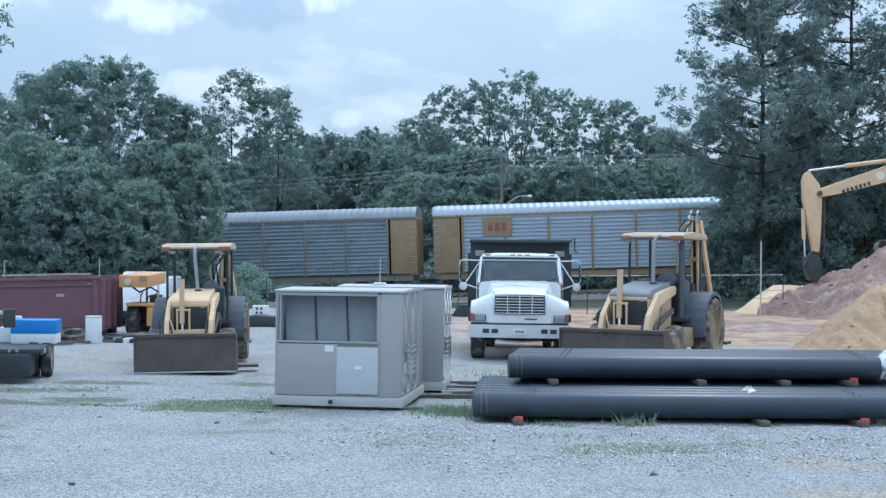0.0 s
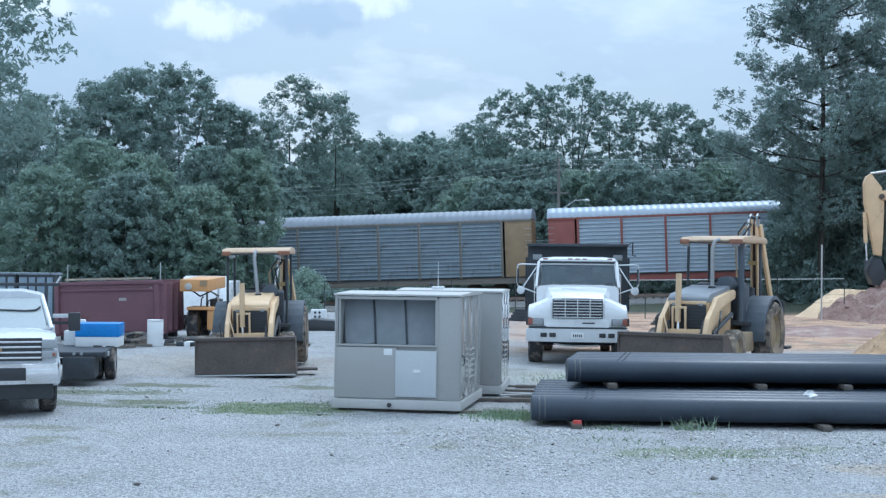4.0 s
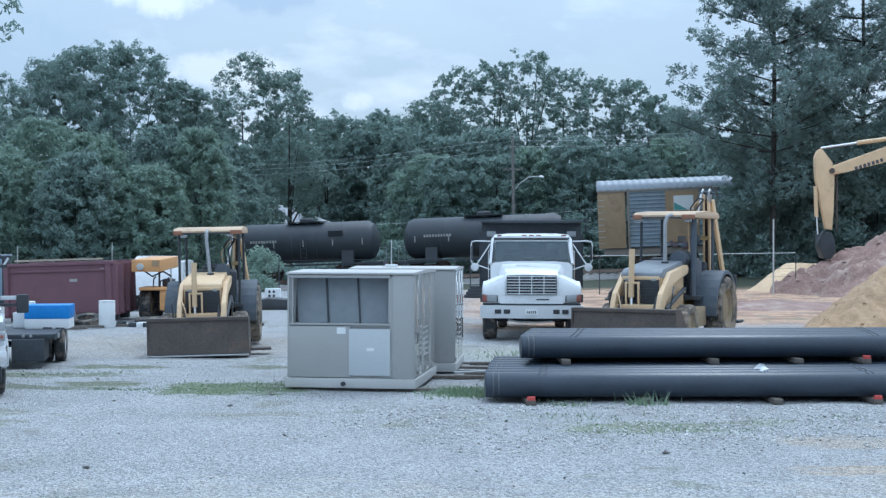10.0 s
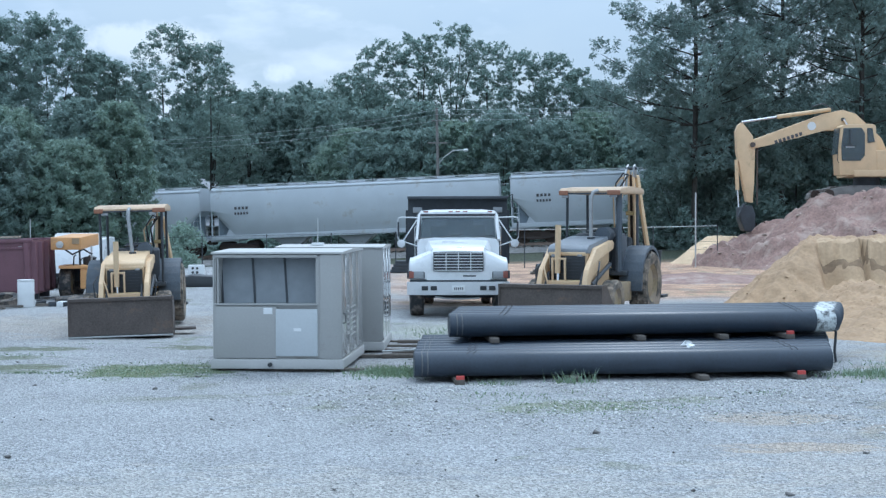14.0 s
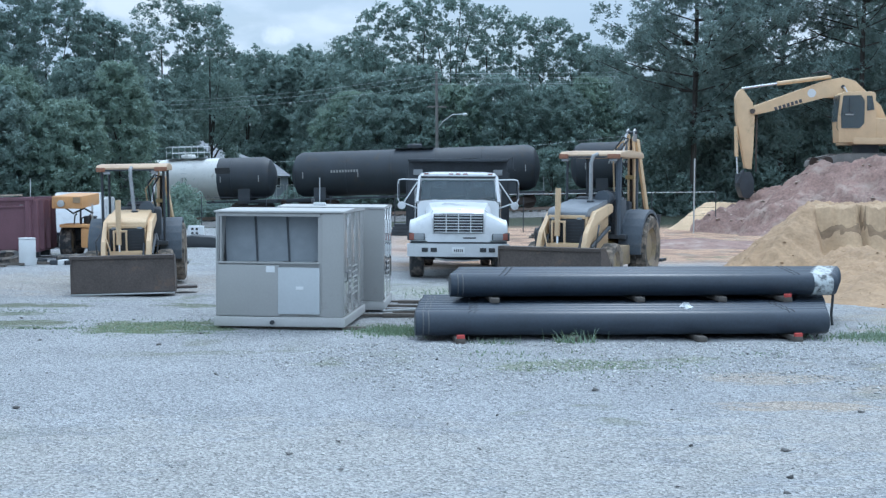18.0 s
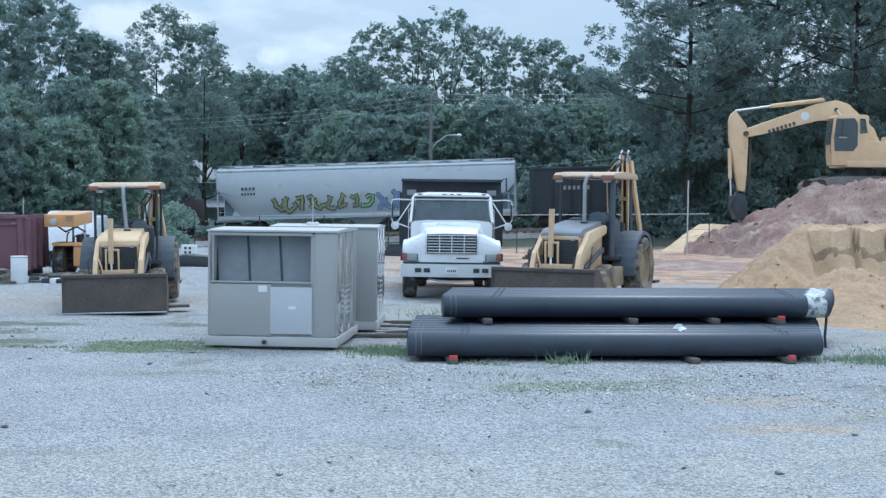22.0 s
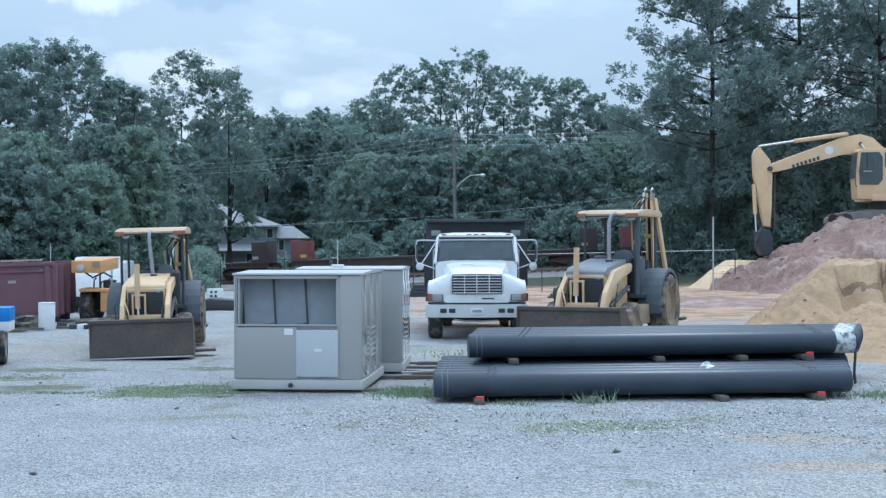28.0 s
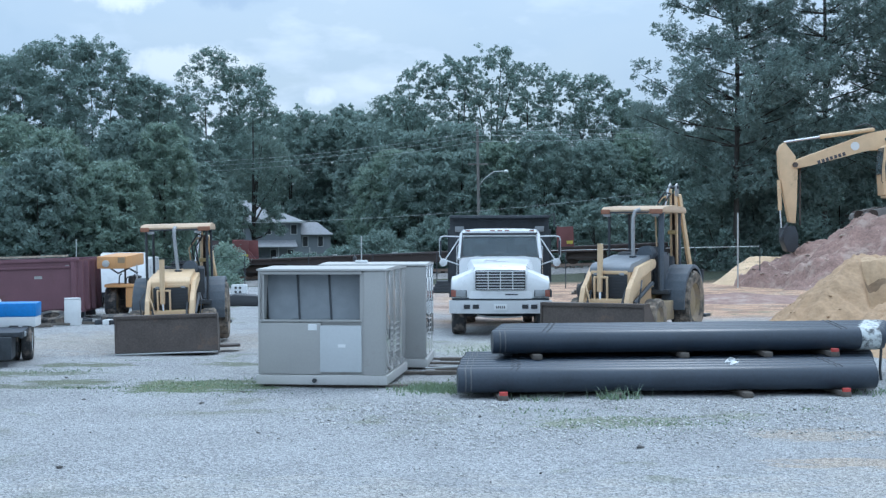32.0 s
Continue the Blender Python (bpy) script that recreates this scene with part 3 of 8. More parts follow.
def fbm(x, y, s):
    """A cheap smooth relief."""
    v = np.zeros_like(x)
    for k in range(5):
        f = s * 2.03 ** k
        v += (np.sin(x * f * 1.3 + k * 1.7 + 0.6 * np.sin(y * f)) * np.sin(y * f * 1.1 + k * 2.9 + 0.7 * np.sin(x * f * 0.8))) / 1.8 ** k
    return v


def relief(x, y):
    furrows = 0.05 * fbm(x * 0.25, y * 1.2, 1.3) * step(36, 41, y) * (1 - step(57, 62, y)) * step(2, 5, x)
    return 0.018 * fbm(x, y, 0.9) * step(6, 9, y) * (1 - step(60, 70, y)) + furrows


def make_ground():
    xs = np.concatenate([np.linspace(-1500, -70, 14), np.linspace(-64, -18, 20), np.arange(-17, 17.01, 0.25), np.linspace(18, 64, 20), np.linspace(70, 1500, 14)])
    ys = np.concatenate([np.linspace(-300, -10, 10), np.arange(-8, 60.01, 0.3), np.linspace(61, 110, 60), np.linspace(120, 2500, 22)])
    gx, gy = np.meshgrid(xs, ys)
    gz = ground_z(gx, gy) + relief(gx, gy)
    co = np.stack([gx.ravel(), gy.ravel(), gz.ravel()], 1)
    i = np.arange(len(ys) - 1)[:, None] * len(xs) + np.arange(len(xs) - 1)[None]
    i = i.ravel()
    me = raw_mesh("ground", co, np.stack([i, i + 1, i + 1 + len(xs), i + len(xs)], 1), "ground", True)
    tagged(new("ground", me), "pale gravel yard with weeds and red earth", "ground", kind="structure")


make_ground()


def track_pose(x):
    tilt = math.degrees(math.atan(SLOPE)) if abs(x) < 62 else 0.0
    return pose(x, track_y(x), rail_z(x), 0, -tilt, -math.degrees(math.atan(0.087)))


M["ballast"] = mat("railway_ballast", (0.3, 0.29, 0.28), 0.95, var=0.35, scale=5, bump=0.8, bscale=16)


def make_railway():
    """Ballast bank, sleepers and two rails on the climbing line."""
    t = thing("railway_track", Matrix.Identity(4), "railway track on a grey ballast bank behind the yard", "railway", kind="structure")
    base = track_pose(0.0)
    bm = prism(B(), [(-2.9, -0.95), (-1.7, -0.28), (1.7, -0.28), (2.9, -0.95)], "x", -62.3, 62.3)
    part("ballast", bm, "ballast", t, m=base)
    for s in (-1, 1):
        part("ballast", prism(B(), [(-2.9, -0.95), (-1.7, -0.28), (1.7, -0.28), (2.9, -0.95)], "x", -270, 270), "ballast", t, m=track_pose(s * 331.2))
    for s in (-0.75, 0.75):
        part("rail", prism(B(), [(s - 0.07, -0.17), (s - 0.035, -0.02), (s - 0.035, 0), (s + 0.035, 0), (s + 0.035, -0.02), (s + 0.07, -0.17)], "x", -62.3, 62.3), "rail", t, m=base)
    bm = B()
    for k in range(-112, 113):
        box(bm, 0.22, 2.6, 0.16, k * 0.55, 0, -0.25)
    tagged(part("sleepers", bm, "wood", t, m=base), kind="stuff")


make_railway()


# ---- trees ----
def cards(rng, c, r, n, size, slim=0.45, clump=0.4, per=16, ragged=0.45):
    """Twice n small leaves in sprays on the outer shell of ellipsoids of centres c and radii r, most of them facing outwards and up."""
    n, size = 2 * n, size * 0.85
    area = r[:, 0] ** 2
    m = max(1, n // per)
    k = rng.choice(len(c), m, p=area / area.sum())
    d = rng.normal(size=(m, 3))
    d[:, 2] += 0.25
    d /= np.linalg.norm(d, axis=1)[:, None]
    hub = c[k] + d * r[k] * (0.5 + 0.58 * rng.random(m))[:, None]
    wide = clump * (0.6 + 0.8 * rng.random(m)) * np.minimum(1.0, 0.35 + r[k, 0] * 0.6)
    j = np.repeat(np.arange(m), per)
    n = len(j)
    off = rng.normal(size=(n, 3)) * (0.5, 0.5, 0.36)
    p = hub[j] + off * wide[j][:, None]
    face = d[j] * 0.85 + off * 0.4 + rng.normal(size=(n, 3)) * ragged
    face[:, 2] += 0.3
    face /= np.linalg.norm(face, axis=1)[:, None]
    a = np.cross(face, rng.normal(size=(n, 3)))
    a /= np.linalg.norm(a, axis=1)[:, None]
    b = np.cross(face, a)
    s = (size * (0.6 + 0.8 * rng.random(n)))[:, None]
    co = np.stack([p - a * s, p + a * s * 0.4 - b * s * slim, p + a * s * 0.8 + b * s * slim], 1).reshape(-1, 3)
    return co, np.arange(n)[:, None] * 3 + np.array([[0, 1, 2]])


def broadleaf(x, y, h, w, seed, leafy="leaf_a", low=0.3, lobes=24, count=7000, size=0.32, lobe=0.13, label="", name="tree", z=None, per=16, ragged=0.95):
    """A spreading tree: forked trunk, limbs out to leaf clumps with gaps between them."""
    rng = np.random.default_rng(seed)
    t = thing(name, Matrix.Translation((x, y, on_ground(x, y) - 0.1 if z is None else z)), label or "tall broadleaf tree with dark green uneven crown", "bush" if name == "bush" else "tree", "trees behind the yard")
    c, r = [], []
    for i in range(lobes):
        f = low + (1 - low) * ((i + rng.random()) / lobes)
        wide = w * 0.5 * max(0.12, 1 - (((f - low) / (1 - low) - 0.42) / 0.6) ** 2) ** 0.5
        a, d = rng.random() * 2 * math.pi, wide * (0.25 + 0.75 * math.sqrt(rng.random()))
        rad = lobe * w * (0.55 + 0.75 * rng.random())
        c.append((d * math.cos(a), d * math.sin(a), f * h - rad * 0.4))
        r.append((rad * 1.15, rad * 1.15, rad * 0.95))
    c, r = np.array(c), np.array(r)
    bm = B()
    fork = max(low * 0.75, 0.12) * h
    th = 0.018 * h + 0.05
    sweep(bm, [(0, 0, -0.3), (0.05 * rng.normal(), 0.05, fork * 0.5), (0.1 * rng.normal(), 0.1, fork), (0.2 * rng.normal(), 0, 0.75 * h)], [th * 1.2, th * 0.8, th * 0.5, th * 0.08], 8)
    part("trunk", bm, "bark", t)
    bm = B()
    for i in rng.permutation(lobes)[: min(lobes, 7)]:
        e = Vector(c[i])
        s = Vector((0, 0, fork + (e.z - fork) * 0.55 * rng.random()))
        if e.z > s.z:
            sweep(bm, [s, s.lerp(e, 0.5) + Vector((0, 0, -0.06 * (e - s).length)), e], [th * 0.26, th * 0.15, th * 0.04], 6)
    if len(bm.verts):
        part("limb", bm, "bark", t)["kind"] = "stuff"
    else:
        bm.free()
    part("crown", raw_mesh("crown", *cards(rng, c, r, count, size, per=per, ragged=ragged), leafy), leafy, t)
    return t


def pine(x, y, h, w, seed, count=9000, low=0.12):
    """A pine: straight trunk, whorls of boughs, flat tufts of needles on their outer parts."""
    rng = np.random.default_rng(seed)
    t = thing("pine_tree", Matrix.Translation((x, y, on_ground(x, y) - 0.1)), "tall dark pine tree with layered open boughs", "tree", "pines beside the railway")
    part("trunk", sweep(B(), [(0, 0, -0.3), (0.1, 0, h * 0.5), (0, 0.1, h)], [0.2, 0.12, 0.03], 8), "bark", t)
    bm, c, r = B(), [], []
    z = low * h
    while z < h * 0.98:
        f = (z / h - low) / (1 - low)
        reach = w * 0.5 * (0.55 + 0.45 * min(1, f * 5)) * (1 - f) ** 0.72 + 0.5
        for k in range(rng.integers(5, 8)):
            a, L = rng.random() * 6.283, reach * (0.5 + 0.6 * rng.random())
            e = Vector((math.cos(a) * L, math.sin(a) * L, z + L * (0.2 + 0.35 * rng.random())))
            sweep(bm, [(0, 0, z), Vector((0, 0, z)).lerp(e, 0.55) - Vector((0, 0, 0.05 * L)), e], [0.055, 0.035, 0.012], 5)
            for u in np.linspace(0.38, 1.0, max(3, int(L * 1.3))):
                for twig in range(2):
                    p = Vector((0, 0, z)).lerp(e, u) + Vector(rng.normal(size=3)) * (0.12 + 0.1 * L * (1 - 0.4 * u))
                    s = 0.36 + 0.4 * rng.random()
                    c.append(p)
                    r.append((s * 1.1, s * 1.1, s * 0.85))
        z += 0.6 + 0.04 * h * rng.random()
    part("bough", bm, "bark", t)["kind"] = "stuff"
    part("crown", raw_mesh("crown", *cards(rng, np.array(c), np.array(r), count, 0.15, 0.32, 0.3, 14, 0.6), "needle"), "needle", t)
    return t


def woods():
    # the high row beyond the railway: x, y, height, width, seed, openness
    rows = ((-60, 128, 22, 13, 1), (-52, 126, 21.5, 12, 2), (-43.8, 130, 24.3, 12, 3), (-38.0, 128, 24.1, 11, 4), (-33.6, 132, 20.4, 9, 5),
            (-48, 134, 23.5, 11, 6))
    for x, y, h, w, s in rows:
        broadleaf(x, y, h, w, s, "leaf_b", 0.06, 260, 24000, 0.2, 0.08, per=26, ragged=0.6)
    for x, y, h, w, s in ((-27.0, 130, 23.0, 7.4, 11), (-22.2, 130, 20.9, 6.6, 12)):
        broadleaf(x, y, h, w * 1.1, s, "leaf_a", 0.2, 150, 11000, 0.18, 0.1, "slender open-crowned tree rising above its neighbours", per=26, ragged=0.6)
    for x, y, h, w, s in ((-8.2, 130, 17.4, 8.5, 21), (-5.2, 132, 20.6, 9, 22), (-1.4, 130, 21.0, 9, 23), (2.0, 131, 22.2, 9.5, 24), (5.6, 130, 19.9, 9, 25),
                          (9.0, 131, 19.0, 8.5, 26), (12.0, 130, 18.4, 8, 27), (14.6, 130, 16.8, 7, 28)):
        broadleaf(x, y, h, w, s, "leaf_a", 0.12, 330, 7600, 0.2, 0.052, "open-crowned hardwood tree with sky showing through its leaves", per=13, ragged=0.6)
    for x, y, h, w, s in ((-24.5, 172, 20.5, 11, 31), (-18.5, 172, 19.4, 11, 32), (-13.0, 168, 19.2, 10, 33), (18, 134, 15.5, 9, 34), (-38, 160, 20, 11, 35),
                          (-32, 172, 18, 12, 36), (-16, 176, 18.6, 11, 37), (-8.5, 140, 15.4, 8, 39)):
        broadleaf(x, y, h, w, s, "leaf_b", 0.05, 95, 12000, 0.32, 0.125)
    for k, x in enumerate((-42, -35, -29, -23.5, -18, -12.5, -7)):
        broadleaf(x, 188 + 3 * (k % 2), 20.5 + (k * 1.7) % 2.5, 11, 400 + k, "leaf_b", 0.0, 90, 7000, 0.42, 0.13, "dense dark tree in the far woods")
    broadleaf(-25.9, 125, 10.5, 5.0, 420, "leaf_b", 0.0, 70, 9000, 0.22, 0.13, "dense dark tree beside the house")
    # the thicket along the far side of the line, with a gap before the house
    rng = np.random.default_rng(77)
    for k, x in enumerate([-50, -45, -40, -35, -30, -24.5, -7.0, -4.5, -1, 2.5, 6, 9.5, 13, 16.5, 20, 24, 28]):
        y = 104 + 4 * rng.random()
        broadleaf(x + rng.normal() * 0.6, y, 9.6 + 1.6 * rng.random(), 8.0, 100 + k, "leaf_b" if k % 3 else "leaf_c", 0.0, 700, 15000, 0.19, 0.042,
                  "dense dark thicket tree beside the railway")
    for k, x in enumerate([-58, -52, -46, -40, -34, -29.5, -26.5, -8.6, -5, -1.5, 3, 7.5, 12, 16.5, 21, 26]):
        broadleaf(x + rng.normal() * 0.8, 118 + 3 * rng.random(), (12.2 if x < 0 else 8.4) + 1.6 * rng.random(), 9.0, 300 + k, "leaf_b", 0.02, 600, 11000, 0.25, 0.045, "dense dark tree in the woods")
    for k, (x, h) in enumerate([(-13.0, 1.9), (-10.0, 2.3), (-7, 3.4), (-3, 4.2), (1, 4.4), (5, 4.6), (9, 4.8), (13, 5), (17, 5), (-17, 1.5), (-22, 3.2)]):
        broadleaf(x, 97 + 3 * (k % 2), h, 5.2, 140 + k, "leaf_b", 0.0, 200, 4500, 0.17, 0.07, "low shrub along the railway", "bush")
    # in front of the line
    for k, (x, y, h, w) in enumerate([(-18.7, 77, 9.2, 4.6), (-21.4, 78, 9.6, 5.4), (-25, 76, 9.0, 6), (-28.5, 77, 10.2, 6.5), (-33, 78, 12, 7), (-38, 77, 13, 8),
                                      (-20.6, 73, 6.6, 5.2), (-24.6, 72.5, 7.4, 6.0), (-29.4, 73, 8.0, 6.5)]):
        broadleaf(x, y, h + 1.0, w, 160 + k, "leaf_b" if k % 3 == 1 else "leaf_c", 0.02, 800, 20000, 0.14, 0.045, "thick leafy tree hung with vines beside the yard")
    broadleaf(-11.9, 60, 2.1, 2.2, 180, "leaf_c", 0.0, 10, 2600, 0.1, 0.25, "low light green bush", "bush")
    for k, (x, y, h, w) in enumerate([(15.6, 77, 23.5, 13.5), (21.2, 78.5, 25.0, 9.5), (25.4, 76.5, 25.5, 12.5), (30.2, 78, 24.5, 12)]):
        pine(x, y, h, w, 200 + k, (52000, 21000, 29000, 29000)[k], 0.2)
    for k, x in enumerate([15.0, 17.5, 20, 22.5, 25.5, 29]):
        broadleaf(x, 79.2 + (k % 2), 6.5 + (k * 1.7) % 2.5, 5.5, 220 + k, "leaf_b", 0.0, 60, 9500, 0.17, 0.13, "dark undergrowth below the pines", "bush")
    for k, x in enumerate([15.8, 19, 22.5, 26, 29.5, 33, 36.5]):
        broadleaf(x, 91 + (k % 3), 9.0 + (k * 1.3) % 3, 6.5, 260 + k, "leaf_b", 0.0, 90, 11000, 0.2, 0.11, "dense dark tree behind the pines")
    broadleaf(34.5, 93, 29.0, 11, 290, "leaf_b", 0.05, 230, 26000, 0.22, 0.1, "tall dense tree beyond the pines")
    # the bough that hangs in from a near tree
    broadleaf(-19.4, 40, 13.8, 7.4, 240, "leaf_b", 0.5, 26, 5000, 0.16, 0.14, "tree whose leafy bough hangs into view", z=0)


woods()


M["yellow_mark"] = mat("yellow_reflective_plate", (0.6, 0.5, 0.08), 0.4, var=0.1)


# ---- railway cars; x along the train, z = 0 on the rails ----
CARS = []           # (car, middle of the car in seconds of passing)
SPEED = 14.7        # along world x, metres a second
MEET_X = 0.54       # where the passing times are taken
MESHES = {}


def shared(key, build):
    if key not in MESHES:
        MESHES[key] = build()
    return MESHES[key]


def bogie(car, x):
    """A two-axle truck: side frames, bolster and four wheels."""
    def side():
        bm = prism(B(), [(-1.25, 0.5), (-0.9, 0.62), (-0.45, 0.72), (0.45, 0.72), (0.9, 0.62), (1.25, 0.5), (1.25, 0.34), (0.95, 0.36), (0.5, 0.2), (-0.5, 0.2), (-0.95, 0.36), (-1.25, 0.34)], "y", -0.07, 0.07, 0.015)
        return mesh_of("side_frame", bm, "bogie")
    def wheel():
        bm = lathe(B(), [(0.05, -0.06), (0.38, -0.05), (0.49, -0.06), (0.49, 0.02), (0.455, 0.03), (0.455, 0.09), (0.36, 0.085), (0.12, 0.04), (0.05, 0.1)], "y", (0, 0, 0), 20)
        return mesh_of("wheel", bm, "bogie")
    b = part("bogie", box(B(), 0.5, 2.2, 0.3, 0, 0, 0.6, bev=0.03), "bogie", car, m=Matrix.Translation((x, 0, 0)))
    for s in (-1, 1):
        part("side_frame", shared("side", side), "bogie", b, m=Matrix.Translation((0, 1.02 * s, 0)))
        for a in (-0.88, 0.88):
            part("wheel", shared("wheel", wheel), "bogie", b, m=pose(a, 0.76 * s, 0.457, 0, 0, 0 if s < 0 else 180))


def couplers(car, half, material="bogie"):
    for s in (-1, 1):
        bm = box(B(), 0.55, 0.16, 0.2, s * (half + 0.2), 0, 0.85, bev=0.02)
        box(bm, 0.22, 0.3, 0.3, s * (half + 0.42), 0, 0.85, bev=0.03)
        part("coupler", bm, material, car)


def scrawl(car, x, z, w, h, y, colours, seed, inside):
    """Spray-painted strokes that cannot be read: overlapping bent loops with a second colour inside the outline."""
    rng = random.Random(seed)

    def strokes(pts, width, at):
        """One flat band of paint along the points, each turn laid a little over the last."""
        bm, last = B(), None
        for k, p in enumerate(pts):
            a, b = pts[max(k - 1, 0)], pts[min(k + 1, len(pts) - 1)]
            d = Vector((b[0] - a[0], b[1] - a[1])).normalized() * width / 2
            y0 = at - 0.0006 * k
            ring = [bm.verts.new(v) for v in ((p[0] - d.y, y0, p[1] + d.x), (p[0] + d.y, y0, p[1] - d.x), (p[0] + d.y, y0 + 0.002, p[1] - d.x), (p[0] - d.y, y0 + 0.002, p[1] + d.x))]
            if last:
                for q in range(4):
                    bm.faces.new((last[q], last[(q + 1) % 4], ring[(q + 1) % 4], ring[q]))
            else:
                bm.faces.new(ring[::-1])
            last = ring
        bm.faces.new(last)
        bmesh.ops.recalc_face_normals(bm, faces=bm.faces[:])
        return bm
    u = 0.0
    while u < w:
        lw = h * rng.uniform(0.45, 0.8)
        begin, turn, lean = rng.uniform(0, 6.28), rng.choice((-1, 1)) * rng.uniform(2.6, 6.0), rng.uniform(-0.1, 0.25) * h
        pts = []
        for k in range(8):
            a, far = begin + turn * k / 7, rng.uniform(0.35, 1.05)
            pz = 0.5 + 0.42 * far * math.sin(a)
            pts.append((x + u + lw * (0.5 + 0.5 * far * math.cos(a)) + lean * pz, z + h * pz))
        paint = rng.choice(colours)
        letter = part("graffiti", strokes(pts, 0.24 * h, y - 0.004), paint, car)
        part("inner_stroke", strokes(pts, 0.13 * h, y - 0.014), rng.choice(inside), letter)
        u += lw * 0.8


def bars(car, x, z, w, h, y, material, n=6):
    """Lettering too small to read, as plain bars."""
    bm = B()
    for k in range(n):
        box(bm, w / n * 0.62, 0.008, h, x + (k + 0.5) * w / n - w / 2, y, z)
    part("lettering", bm, material, car)


def autorack(t0, t1, panel, roof, ends, label, logo=None, flag=None, spray=None):
    """A covered car carrier: corrugated side panels between posts, ribbed roof, end doors, deep sill."""
    L = (t1 - t0) * SPEED - 1.0
    h = L / 2
    posts = "rack_post" if panel == "rack_old" else ends
    car = thing("autorack_car", Matrix.Identity(4), label, "railway car", "cars of the freight train")
    CARS.append((car, (t0 + t1) / 2))
    bm = box(B(), L - 0.6, 2.7, 0.42, 0, 0, 1.12, bev=0.03)
    part("sill", bm, posts, car)
    part("floor_deck", box(B(), L - 0.4, 2.9, 0.1, 0, 0, 1.38), "dark", car)
    part("inner_deck", box(B(), L - 1.2, 2.7, 0.1, 0, 0, 3.05), "dark", car)
    door = 1.75
    n = 8
    pw = (L - 2 * door - 0.4) / n

    def corrugated():
        pts, z, deep = [], 1.42, 0.14 if panel == "rack_new" else 0.05
        while z < 4.98:
            pts += [(-0.05, z), (-0.05, z + 0.05), (deep - 0.05, z + 0.085), (deep - 0.05, z + 0.21)]
            z += 0.25
        pts = [p for p in pts if p[1] < 5.0] + [(-0.05, 5.0)]
        return mesh_of("side_panel", prism(B(), pts + [(0.13, 5.0), (0.13, 1.42)], "x", -pw / 2, pw / 2), panel)

    me = shared(("panel", panel, round(pw, 3)), corrugated)
    post = shared(("post", posts), lambda: mesh_of("post", box(B(), 0.15, 0.1, 3.75, 0, 0, 3.2, bev=0.02), posts))
    for s in (-1, 1):
        for k in range(n):
            x = -L / 2 + door + 0.2 + (k + 0.5) * pw
            part("side_panel", me, panel, car, m=pose(x, s * 1.46, 0, 0, 0, 0 if s < 0 else 180))
        for k in range(n + 1):
            part("post", post, posts, car, m=Matrix.Translation((-L / 2 + door + 0.2 + k * pw, s * 1.5, 0)))
        for e in (-1, 1):
            bm = box(B(), door, 0.08, 3.7, e * (L / 2 - door / 2), s * 1.46, 3.22, bev=0.02)
            box(bm, door * 0.82, 0.05, 3.2, e * (L / 2 - door / 2), s * 1.5, 3.2, bev=0.02)
            part("end_panel", bm, ends, car)
        part("side_rail", box(B(), L, 0.1, 0.14, 0, s * 1.5, 5.06, bev=0.02), posts, car)
    for e in (-1, 1):
        bm = box(B(), 0.08, 2.7, 3.9, e * (L / 2 - 0.06), 0, 3.2, bev=0.02)
        for k in range(5):
            box(bm, 0.06, 0.05, 3.7, e * (L / 2), -1.0 + k * 0.5, 3.2)
        part("end_door", bm, ends, car)
        rung = shared(("rung", e), lambda: mesh_of("ladder_rung", rod(B(), (e * 0.02, -1.5, 0), (e * -0.42, -1.56, 0), 0.014, 6), "galv"))
        for k in range(9):
            part("ladder_rung", rung, "galv", car, m=Matrix.Translation((e * L / 2, 0, 1.3 + k * 0.4)))
    # roof: steep ribbed flanks and a low crown
    prof = [(-1.54, 5.12), (-1.42, 5.42), (-1.1, 5.68), (-0.55, 5.8), (0, 5.83), (0.55, 5.8), (1.1, 5.68), (1.42, 5.42), (1.54, 5.12)]
    bm = B()
    xs = np.arange(-L / 2 - 0.05, L / 2 + 0.06, 0.11)
    last = None
    for i, x in enumerate(xs):
        up = 0.035 if (i // 2) % 2 else 0.0
        ring = [bm.verts.new((x, y, z + up)) for y, z in prof]
        if last:
            for j in range(len(ring) - 1):
                bm.faces.new((last[j], last[j + 1], ring[j + 1], ring[j]))
        else:
            bm.faces.new(ring)
        last = ring
    bm.faces.new(last)
    part("roof", bm, roof, car)
    for x in (-L / 2 + 3.2, L / 2 - 3.2):
        bogie(car, x)
    couplers(car, L / 2)
    if logo:
        x, col, back = logo
        bm = box(B(), 1.9, 0.02, 1.25, x, -1.56, 4.3)
        part("sign_panel", bm, back, car, "plain painted emblem panel")
        bm = B()
        for dx in (-0.45, 0.0, 0.45):
            box(bm, 0.3, 0.02, 0.5, x + dx, -1.575, 4.3, bev=0.008)
        part("emblem", bm, col, car)
    if flag is not None:
        part("tan_panel", box(B(), 2.1, 0.03, 3.3, flag, -1.545, 3.3), "tan", car)
        part("sign_panel", box(B(), 1.25, 0.02, 0.95, flag + 0.1, -1.57, 4.15), "paper", car, "white and green sign panel")
        part("emblem", prism(B(), [(flag - 0.5, 3.7), (flag + 0.35, 3.7), (flag - 0.5, 4.2)], "y", -1.592, -1.584), "graf_teal", car)
    if spray:
        for x, w, hh, cols, inside, sd in spray:
            scrawl(car, x, 1.2, w, hh, -1.56, cols, sd, inside)
    return car


